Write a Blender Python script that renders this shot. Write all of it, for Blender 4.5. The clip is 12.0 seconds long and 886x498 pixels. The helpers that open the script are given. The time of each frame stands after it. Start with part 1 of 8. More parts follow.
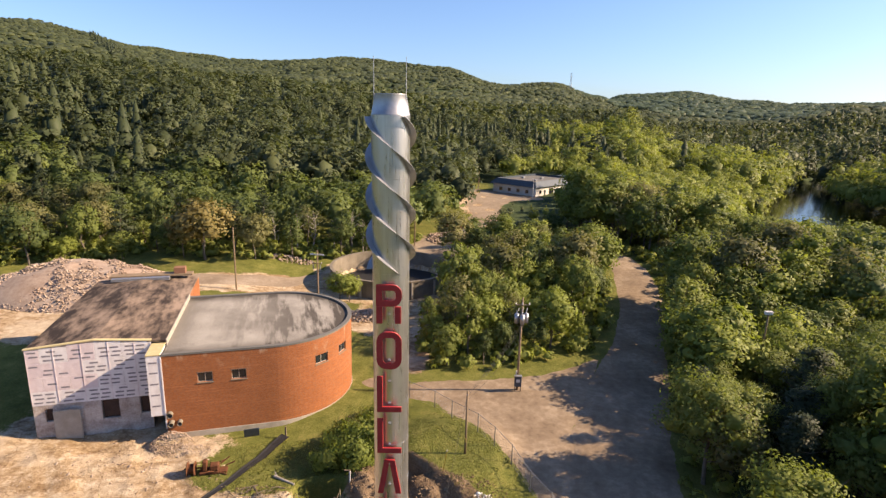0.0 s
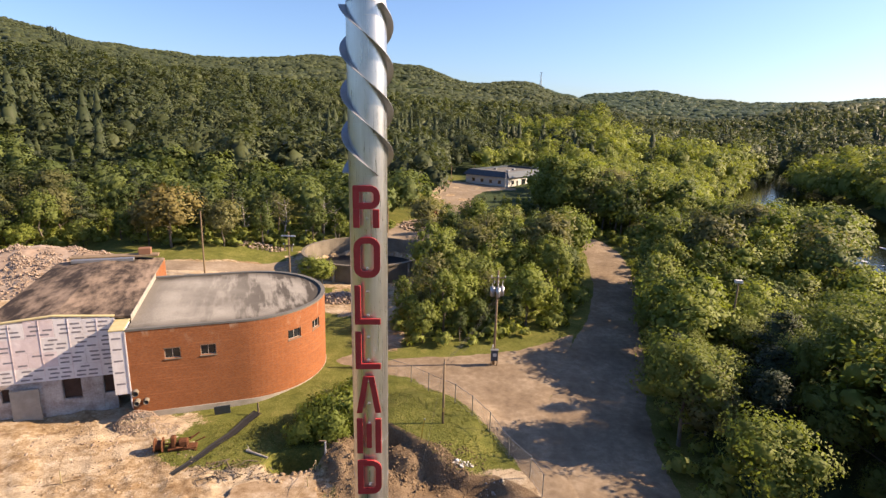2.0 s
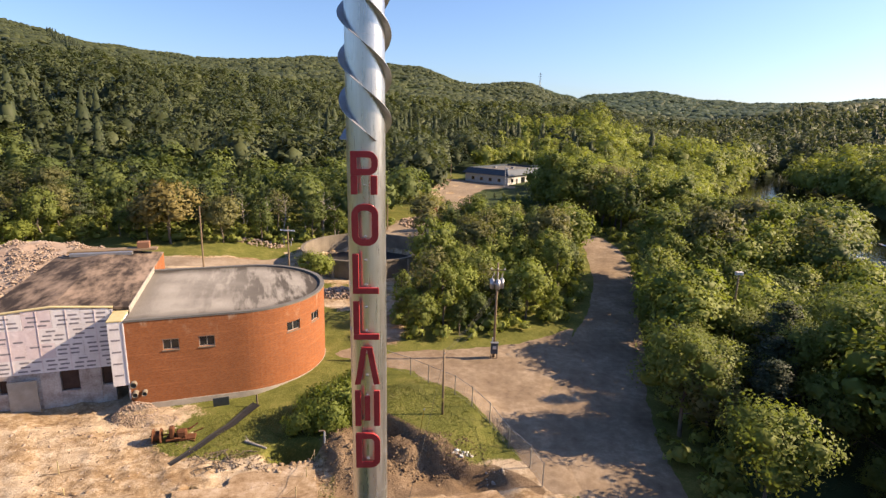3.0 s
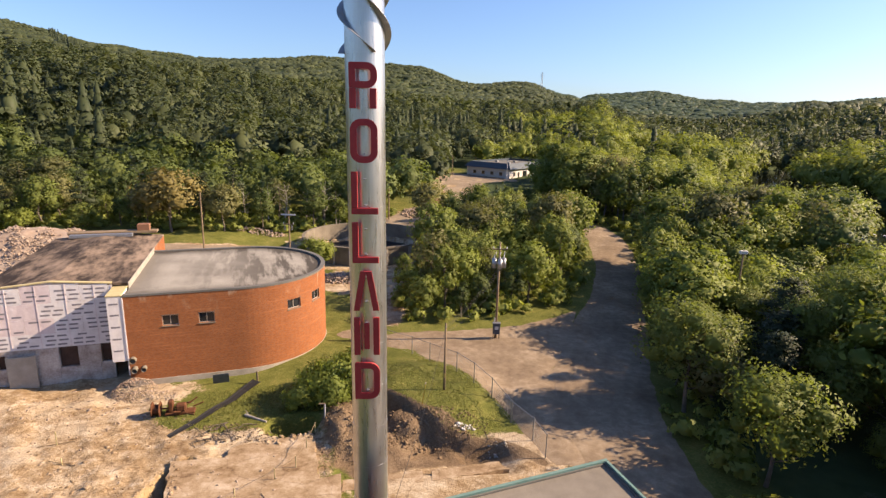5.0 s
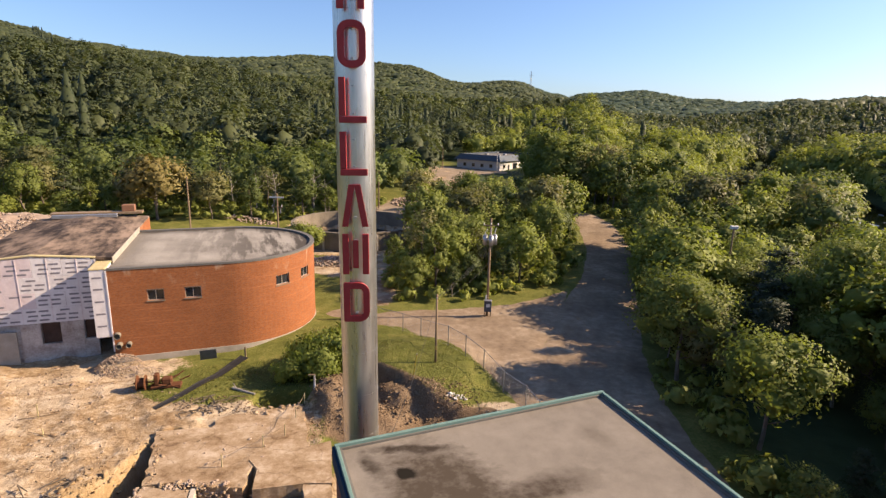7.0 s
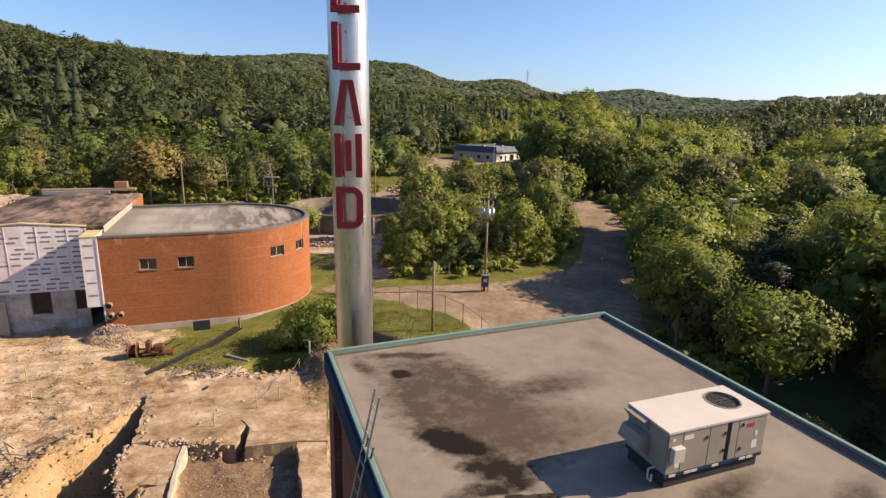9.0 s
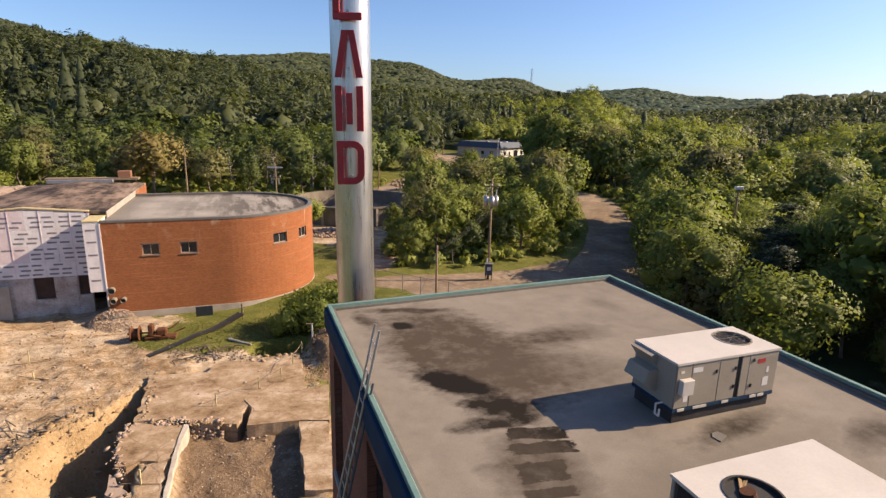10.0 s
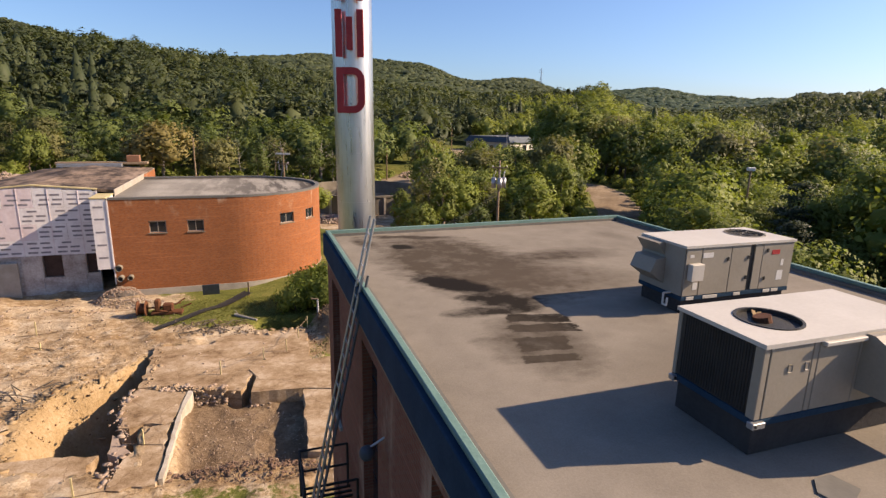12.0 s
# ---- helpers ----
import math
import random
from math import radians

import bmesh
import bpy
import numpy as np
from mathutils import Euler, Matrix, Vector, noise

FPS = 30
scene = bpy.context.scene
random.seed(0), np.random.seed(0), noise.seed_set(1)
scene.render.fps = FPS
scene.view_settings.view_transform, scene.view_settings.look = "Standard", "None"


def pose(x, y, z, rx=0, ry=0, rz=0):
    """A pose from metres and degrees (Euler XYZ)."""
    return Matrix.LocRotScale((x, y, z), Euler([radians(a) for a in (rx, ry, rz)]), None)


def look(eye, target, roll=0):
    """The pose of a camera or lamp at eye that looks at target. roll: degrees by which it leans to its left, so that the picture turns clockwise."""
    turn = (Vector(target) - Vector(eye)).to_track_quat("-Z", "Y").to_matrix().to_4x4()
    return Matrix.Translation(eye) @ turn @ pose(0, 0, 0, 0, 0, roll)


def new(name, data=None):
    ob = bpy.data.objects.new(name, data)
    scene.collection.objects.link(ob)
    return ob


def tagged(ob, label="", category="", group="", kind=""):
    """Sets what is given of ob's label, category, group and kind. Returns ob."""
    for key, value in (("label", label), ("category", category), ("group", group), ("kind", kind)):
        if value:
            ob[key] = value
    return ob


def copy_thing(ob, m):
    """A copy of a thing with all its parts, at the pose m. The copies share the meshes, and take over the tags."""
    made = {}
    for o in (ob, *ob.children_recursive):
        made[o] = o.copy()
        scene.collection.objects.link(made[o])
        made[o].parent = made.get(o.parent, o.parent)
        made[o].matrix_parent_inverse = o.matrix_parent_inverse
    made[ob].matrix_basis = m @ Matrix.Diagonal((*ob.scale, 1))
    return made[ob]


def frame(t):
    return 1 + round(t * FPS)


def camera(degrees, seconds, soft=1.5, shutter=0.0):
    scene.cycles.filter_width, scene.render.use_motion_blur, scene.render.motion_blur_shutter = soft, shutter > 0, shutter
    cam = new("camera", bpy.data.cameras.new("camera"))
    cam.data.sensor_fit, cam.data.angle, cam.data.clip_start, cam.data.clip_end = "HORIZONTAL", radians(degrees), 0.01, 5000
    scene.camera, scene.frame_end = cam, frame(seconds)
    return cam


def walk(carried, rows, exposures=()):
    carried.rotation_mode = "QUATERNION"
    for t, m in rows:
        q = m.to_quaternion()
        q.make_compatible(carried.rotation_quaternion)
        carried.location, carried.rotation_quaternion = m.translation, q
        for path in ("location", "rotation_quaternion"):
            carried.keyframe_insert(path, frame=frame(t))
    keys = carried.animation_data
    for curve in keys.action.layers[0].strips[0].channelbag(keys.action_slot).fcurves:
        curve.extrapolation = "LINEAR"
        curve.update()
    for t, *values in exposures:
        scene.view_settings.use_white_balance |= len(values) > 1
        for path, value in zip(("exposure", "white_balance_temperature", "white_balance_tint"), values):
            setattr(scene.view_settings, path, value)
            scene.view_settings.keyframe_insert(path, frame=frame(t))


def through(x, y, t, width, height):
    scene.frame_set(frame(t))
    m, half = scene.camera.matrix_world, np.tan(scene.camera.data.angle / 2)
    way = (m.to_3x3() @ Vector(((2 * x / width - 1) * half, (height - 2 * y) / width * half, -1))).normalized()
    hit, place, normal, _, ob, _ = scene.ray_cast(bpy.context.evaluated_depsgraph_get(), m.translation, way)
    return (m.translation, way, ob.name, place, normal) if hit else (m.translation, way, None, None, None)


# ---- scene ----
cam = camera(78.4, 12.0, 1.4)
METRES, EYE, TILT, LEAN, TURN = 16.0, 32.0, -13.5, -1.7, 0.0
ROWS = [
    (0.0, 0.0, 0.0, 0.0, 0.0, 0.0, -0.0),
    (0.5, -0.0023, 0.0125, -0.0485, -0.69, -0.04, 0.14),
    (1.0, -0.0071, 0.0268, -0.1004, -1.43, -0.09, 0.34),
    (1.5, -0.0109, 0.037, -0.148, -2.29, -0.12, 0.53),
    (2.0, -0.0148, 0.0447, -0.1901, -2.86, -0.09, 0.66),
    (2.5, -0.0142, 0.0508, -0.2224, -3.0, -0.02, 0.73),
    (3.0, -0.0134, 0.0572, -0.2549, -2.89, 0.02, 0.75),
    (5.0, -0.0131, 0.0879, -0.411, -2.71, 0.07, 0.8),
    (5.5, -0.0148, 0.0986, -0.4535, -2.93, 0.05, 0.9),
    (6.0, -0.0158, 0.1072, -0.4921, -3.11, 0.05, 0.96),
    (6.5, -0.0165, 0.1152, -0.532, -3.47, 0.06, 1.06),
    (7.0, -0.0164, 0.1242, -0.5777, -3.73, 0.03, 1.11),
    (9.0, -0.0169, 0.1674, -0.7621, -4.06, -0.04, 1.23),
    (9.5, -0.0162, 0.1776, -0.8063, -3.91, -0.07, 1.21),
    (10.0, -0.0148, 0.1847, -0.8446, -3.66, -0.09, 1.2),
    (10.5, -0.0137, 0.1912, -0.884, -3.44, -0.15, 1.14),
    (11.0, -0.0115, 0.1966, -0.918, -3.23, -0.09, 1.11),
    (11.5, -0.0063, 0.2041, -0.9492, -2.98, -0.05, 1.1),
    (12.0, -0.0027, 0.2097, -0.9758, -2.7, -0.02, 1.14),
]
walk(cam, [(t, pose(0, 0, EYE, TILT, LEAN, TURN) @ pose(METRES * x, METRES * y, METRES * z, 90 + pitch, roll, yaw)) for t, x, y, z, yaw, pitch, roll in ROWS], exposures=[(0.0, 1.32, 6880, 19), (6.0, 1.25, 6850, 19), (9.0, 1.11, 6780, 19), (12.0, 1.02, 6720, 19)])

# ---- light ----
SUN_EL, SUN_AZ = radians(31), radians(87.5)      # azimuth clockwise from +y
world = bpy.data.worlds.new("sky")
scene.world = world
world.use_nodes = True
wn = world.node_tree.nodes
sky = wn.new("ShaderNodeTexSky")
sky.sky_type, sky.sun_disc = "NISHITA", False
sky.sun_elevation, sky.sun_rotation = SUN_EL, SUN_AZ
sky.altitude, sky.air_density, sky.dust_density, sky.ozone_density = 200, 1.0, 1.2, 7.0
wn["Background"].inputs["Strength"].default_value = 0.087
world.node_tree.links.new(sky.outputs[0], wn["Background"].inputs["Color"])
sun_data = bpy.data.lights.new("sun", "SUN")
sun_data.energy, sun_data.angle, sun_data.color = 5.0, radians(0.55), (1.0, 0.815, 0.565)
sun = new("sun", sun_data)
to_sun = Vector((math.sin(SUN_AZ) * math.cos(SUN_EL), math.cos(SUN_AZ) * math.cos(SUN_EL), math.sin(SUN_EL)))
sun.matrix_world = look(to_sun * 100, (0, 0, 0))


# ---- materials ----
class Nodes:
    """Short-hand for building a node material."""

    def __init__(self, name):
        self.mat = bpy.data.materials.new(name)
        self.mat.use_nodes = True
        self.tree = self.mat.node_tree
        self.bsdf = self.tree.nodes["Principled BSDF"]
        self.out = self.tree.nodes["Material Output"]

    def add(self, kind, **values):
        n = self.tree.nodes.new("ShaderNode" + kind)
        for k, v in values.items():
            n.inputs[k].default_value = v
        return n

    def link(self, a, b):
        self.tree.links.new(a, b)

    def coords(self, world_space=False):
        if world_space:
            return self.add("NewGeometry").outputs["Position"]
        return self.add("TexCoord").outputs["Object"]

    def noise(self, vec, scale, detail=4.0, rough=0.55, stretch=None):
        if stretch:
            m = self.add("Mapping")
            m.inputs["Scale"].default_value = stretch
            self.link(vec, m.inputs["Vector"])
            vec = m.outputs["Vector"]
        n = self.add("TexNoise", Scale=scale, Detail=detail, Roughness=rough)
        self.link(vec, n.inputs["Vector"])
        return n.outputs["Fac"]

    def ramp(self, fac, stops):
        r = self.add("ValToRGB")
        e = r.color_ramp.elements
        while len(e) < len(stops):
            e.new(0.5)
        for el, (p, c) in zip(e, stops):
            el.position = p
            el.color = (*c, 1) if len(c) == 3 else c
        self.link(fac, r.inputs["Fac"])
        return r.outputs["Color"]

    def mix(self, fac, a, b, mode="MIX"):
        m = self.tree.nodes.new("ShaderNodeMix")
        m.data_type, m.blend_type = "RGBA", mode
        for sock, val in ((m.inputs[0], fac), (m.inputs[6], a), (m.inputs[7], b)):
            if isinstance(val, (int, float)):
                sock.default_value = val
            elif isinstance(val, tuple):
                sock.default_value = (*val, 1)
            else:
                self.link(val, sock)
        return m.outputs[2]

    def math(self, op, a, b=0.0, c=0.0):
        m = self.tree.nodes.new("ShaderNodeMath")
        m.operation = op
        for sock, val in zip(m.inputs, (a, b, c)):
            if isinstance(val, (int, float)):
                sock.default_value = val
            else:
                self.link(val, sock)
        return m.outputs[0]

    def bump(self, height, strength=0.4, distance=0.05):
        b = self.add("Bump", Strength=strength, Distance=distance)
        self.link(height, b.inputs["Height"])
        self.link(b.outputs["Normal"], self.bsdf.inputs["Normal"])

    def done(self, color=None, rough=None, metal=0.0, spec=None, paint=0.73):
        """Closes the material; paint scales the reflectance of the whole surface."""
        if color is not None:
            if isinstance(color, tuple):
                self.bsdf.inputs["Base Color"].default_value = (*[paint * c for c in color], 1)
            else:
                self.link(self.mix(1.0, color, (paint, paint, paint), "MULTIPLY"), self.bsdf.inputs["Base Color"])
        if rough is not None:
            if isinstance(rough, float):
                self.bsdf.inputs["Roughness"].default_value = rough
            else:
                self.link(rough, self.bsdf.inputs["Roughness"])
        self.bsdf.inputs["Metallic"].default_value = metal
        if spec is not None:
            self.bsdf.inputs["Specular IOR Level"].default_value = spec
        return self.mat


def speckled(name, dark, light, scale=3.0, fine=30.0, rough=0.85, metal=0.0, bump=0.3, dist=0.02, spec=0.3):
    """Two-scale mottled surface between two colours."""
    n = Nodes(name)
    p = n.coords()
    big, small = n.noise(p, scale, 5), n.noise(p, fine, 3)
    f = n.math("ADD", n.math("MULTIPLY", big, 0.65), n.math("MULTIPLY", small, 0.35))
    col = n.ramp(f, [(0.3, dark), (0.7, light)])
    n.bump(small, bump, dist)
    return n.done(col, rough, metal, spec)


def leaf_material(name, dark, light, through=0.35):
    n = Nodes(name)
    dark, light = [(0.96 * r, 0.95 * g, 1.65 * b) for r, g, b in (dark, light)]
    info = n.add("ObjectInfo")
    geo = n.add("NewGeometry")
    island = geo.outputs["Random Per Island"]
    big = n.noise(geo.outputs["Position"], 0.12, 3)
    tone = n.add("Attribute")
    tone.attribute_name = "tone"
    each = n.math("ADD", n.math("MULTIPLY", info.outputs["Random"], 0.45), n.math("MULTIPLY", tone.outputs["Fac"], 0.62))
    stand = n.noise(geo.outputs["Position"], 0.025, 3)
    f = n.math("ADD", n.math("MULTIPLY", island, 0.07), n.math("ADD", n.math("MULTIPLY", n.math("ADD", big, stand), 0.25), each))
    col = n.ramp(f, [(0.22, dark), (0.95, light)])
    n.done(col, 0.6, 0.0, 0.2, 0.88)
    tr = n.add("BsdfTranslucent")
    warm = n.mix(1.0, col, (0.92, 0.95, 0.52), "MULTIPLY")
    n.link(warm, tr.inputs["Color"])
    mx = n.add("MixShader", Fac=through)
    n.link(n.bsdf.outputs[0], mx.inputs[1])
    n.link(tr.outputs[0], mx.inputs[2])
    n.link(mx.outputs[0], n.out.inputs["Surface"])
    return n.mat


def brick_material(name, c1, c2, mortar, stain=0.35):
    n = Nodes(name)
    uv = n.add("UVMap")
    uv.uv_map = "wall"
    b = n.add("TexBrick", Scale=1.0)
    b.inputs["Color1"].default_value = (*c1, 1)
    b.inputs["Color2"].default_value = (*c2, 1)
    b.inputs["Mortar"].default_value = (*mortar, 1)
    b.inputs["Mortar Size"].default_value = 0.008
    b.inputs["Brick Width"].default_value = 0.21
    b.inputs["Row Height"].default_value = 0.075
    n.link(uv.outputs[0], b.inputs["Vector"])
    p = n.coords()
    big = n.noise(uv.outputs[0], 0.35, 5, 0.6)
    streak = n.noise(uv.outputs[0], 1.0, 4, 0.6, (0.12, 5.0, 1.0))
    col = n.mix(n.math("MULTIPLY", n.ramp(big, [(0.35, (0, 0, 0)), (0.75, (1, 1, 1))]), stain), b.outputs["Color"], tuple(x * 0.62 for x in c1))
    pale = n.ramp(streak, [(0.55, (0, 0, 0)), (0.8, (1, 1, 1))])
    col = n.mix(n.math("MULTIPLY", pale, 0.5), col, tuple(min(1, x * 1.5 + 0.05) for x in c2))
    high = n.add("SeparateXYZ")
    n.link(uv.outputs[0], high.inputs[0])
    bloom = n.math("MULTIPLY", n.ramp(n.noise(uv.outputs[0], 0.55, 5, 0.65, (1.6, 0.7, 1.0)), [(0.56, (0, 0, 0)), (0.72, (1, 1, 1))]), n.ramp(n.math("DIVIDE", high.outputs[1], 10.0), [(0.55, (0, 0, 0)), (0.80, (1, 1, 1))]))
    col = n.mix(n.math("MULTIPLY", bloom, 0.55), col, (0.62, 0.46, 0.33))
    n.bump(b.outputs["Fac"], -0.4, 0.01)
    return n.done(col, 0.9, 0.0, 0.2)


def ground_material():
    """Grass, and bare pale earth where the attribute says so."""
    n = Nodes("grass and bare earth")
    p = n.coords(True)
    at = n.add("Attribute")
    at.attribute_name = "bare"
    rough_at = n.add("Attribute")
    rough_at.attribute_name = "woods"
    big, mid, fine = n.noise(p, 0.06, 5), n.noise(p, 0.45, 6, 0.65), n.noise(p, 5.0, 5, 0.7)
    grass = n.ramp(n.math("ADD", n.math("MULTIPLY", mid, 0.5), n.math("MULTIPLY", fine, 0.5)),
                   [(0.32, (0.074, 0.084, 0.020)), (0.5, (0.152, 0.162, 0.038)), (0.68, (0.29, 0.255, 0.085))])
    streak, grit = n.noise(p, 0.55, 7, 0.7, (0.75, 1.35, 1.0)), n.noise(p, 1.6, 7, 0.72)
    earth = n.ramp(n.math("ADD", n.math("MULTIPLY", streak, 0.4), n.math("ADD", n.math("MULTIPLY", grit, 0.4), n.math("MULTIPLY", fine, 0.2))),
                   [(0.37, (0.13, 0.075, 0.038)), (0.44, (0.30, 0.20, 0.11)), (0.51, (0.45, 0.33, 0.20)), (0.60, (0.68, 0.56, 0.41))])
    # trodden pale sheets and darker damp stretches, with long cracks
    wide = n.noise(p, 0.11, 6, 0.62, (0.8, 1.25, 1.0))
    earth = n.mix(n.math("MULTIPLY", n.ramp(wide, [(0.50, (0, 0, 0)), (0.60, (1, 1, 1))]), 0.55), earth, (0.66, 0.555, 0.41))
    earth = n.mix(n.math("MULTIPLY", n.ramp(wide, [(0.36, (1, 1, 1)), (0.46, (0, 0, 0))]), 0.6), earth, (0.26, 0.165, 0.085))
    vor = n.add("TexVoronoi", Scale=0.17)
    vor.feature = "DISTANCE_TO_EDGE"
    bent = n.add("VectorMath")
    bent.operation = "MULTIPLY_ADD"
    curl = n.add("TexNoise", Scale=0.7, Detail=6.0)
    n.link(p, curl.inputs["Vector"])
    n.link(curl.outputs["Color"], bent.inputs[0])
    bent.inputs[1].default_value = (2.6, 2.6, 0.0)
    n.link(p, bent.inputs[2])
    n.link(bent.outputs[0], vor.inputs["Vector"])
    line = n.ramp(vor.outputs["Distance"], [(0.0, (1, 1, 1)), (0.014, (0, 0, 0))])
    earth = n.mix(n.math("MULTIPLY", line, 0.55), earth, (0.15, 0.09, 0.05))
    f = n.math("ADD", at.outputs["Fac"], n.math("MULTIPLY", n.math("SUBTRACT", n.math("ADD", mid, n.math("MULTIPLY", fine, 0.5)), 0.75), 1.9))
    f = n.ramp(f, [(0.4, (0, 0, 0)), (0.6, (1, 1, 1))])
    col = n.mix(f, grass, earth)
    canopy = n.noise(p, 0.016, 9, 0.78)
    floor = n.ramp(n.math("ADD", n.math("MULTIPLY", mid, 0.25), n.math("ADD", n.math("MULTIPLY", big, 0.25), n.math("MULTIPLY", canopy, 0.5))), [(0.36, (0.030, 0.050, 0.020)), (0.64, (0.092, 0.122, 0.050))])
    soil_at = n.add("Attribute")
    soil_at.attribute_name = "soil"
    soil = n.ramp(n.math("ADD", n.math("MULTIPLY", mid, 0.5), n.math("MULTIPLY", fine, 0.5)), [(0.3, (0.10, 0.066, 0.04)), (0.5, (0.21, 0.145, 0.09)), (0.7, (0.36, 0.27, 0.18))])
    ochre_at = n.add("Attribute")
    ochre_at.attribute_name = "ochre"
    ochre = n.ramp(n.math("ADD", n.math("MULTIPLY", mid, 0.6), n.math("MULTIPLY", fine, 0.4)), [(0.3, (0.27, 0.175, 0.08)), (0.5, (0.43, 0.305, 0.165)), (0.7, (0.58, 0.46, 0.31))])
    sf = n.ramp(n.math("ADD", soil_at.outputs["Fac"], n.math("MULTIPLY", n.math("SUBTRACT", mid, 0.5), 1.2)), [(0.4, (0, 0, 0)), (0.65, (1, 1, 1))])
    col = n.mix(sf, col, soil)
    of = n.ramp(n.math("ADD", ochre_at.outputs["Fac"], n.math("MULTIPLY", n.math("SUBTRACT", mid, 0.5), 1.2)), [(0.4, (0, 0, 0)), (0.7, (1, 1, 1))])
    col = n.mix(of, col, ochre)
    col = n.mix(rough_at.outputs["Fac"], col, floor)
    n.bump(n.math("ADD", mid, n.math("MULTIPLY", fine, 0.6)), 0.8, 0.18)
    return n.done(col, 0.95, 0.0, 0.1)


def gravel_material(name, tones, wet=0.9):
    n = Nodes(name)
    p = n.coords(True)
    a, b, c = n.noise(p, 0.18, 5, 0.6), n.noise(p, 1.4, 5, 0.6), n.noise(p, 14.0, 3, 0.7)
    f = n.math("ADD", n.math("ADD", n.math("MULTIPLY", a, 0.45), n.math("MULTIPLY", b, 0.3)), n.math("MULTIPLY", c, 0.25))
    col = n.ramp(f, [(0.33, tones[0]), (0.5, tones[1]), (0.67, tones[2])])
    n.bump(n.math("ADD", c, b), 0.35, 0.03)
    return n.done(col, wet, 0.0, 0.05)


def slab_material():
    """Dusty broken concrete floor with cracks."""
    n = Nodes("broken concrete floor")
    p = n.coords(True)
    a, b, c = n.noise(p, 0.4, 7, 0.7, (0.8, 1.3, 1.0)), n.noise(p, 1.7, 7, 0.7), n.noise(p, 16.0, 3, 0.7)
    f = n.math("ADD", n.math("ADD", n.math("MULTIPLY", a, 0.5), n.math("MULTIPLY", b, 0.32)), n.math("MULTIPLY", c, 0.18))
    col = n.ramp(f, [(0.37, (0.14, 0.085, 0.048)), (0.45, (0.32, 0.22, 0.13)), (0.52, (0.44, 0.325, 0.21)), (0.63, (0.66, 0.54, 0.41))])
    v = n.add("TexVoronoi", Scale=0.32)
    v.feature = "DISTANCE_TO_EDGE"
    w = n.add("VectorMath")
    w.operation = "MULTIPLY_ADD"
    ns = n.add("TexNoise", Scale=1.3, Detail=5.0)
    n.link(p, ns.inputs["Vector"])
    n.link(ns.outputs["Color"], w.inputs[0])
    w.inputs[1].default_value = (0.9, 0.9, 0.0)
    n.link(p, w.inputs[2])
    n.link(w.outputs[0], v.inputs["Vector"])
    crack = n.ramp(v.outputs["Distance"], [(0.0, (1, 1, 1)), (0.012, (0, 0, 0))])
    col = n.mix(n.math("MULTIPLY", crack, 0.6), col, (0.16, 0.10, 0.065))
    n.bump(n.math("ADD", c, b), 0.4, 0.04)
    return n.done(col, 0.92, 0.0, 0.05)


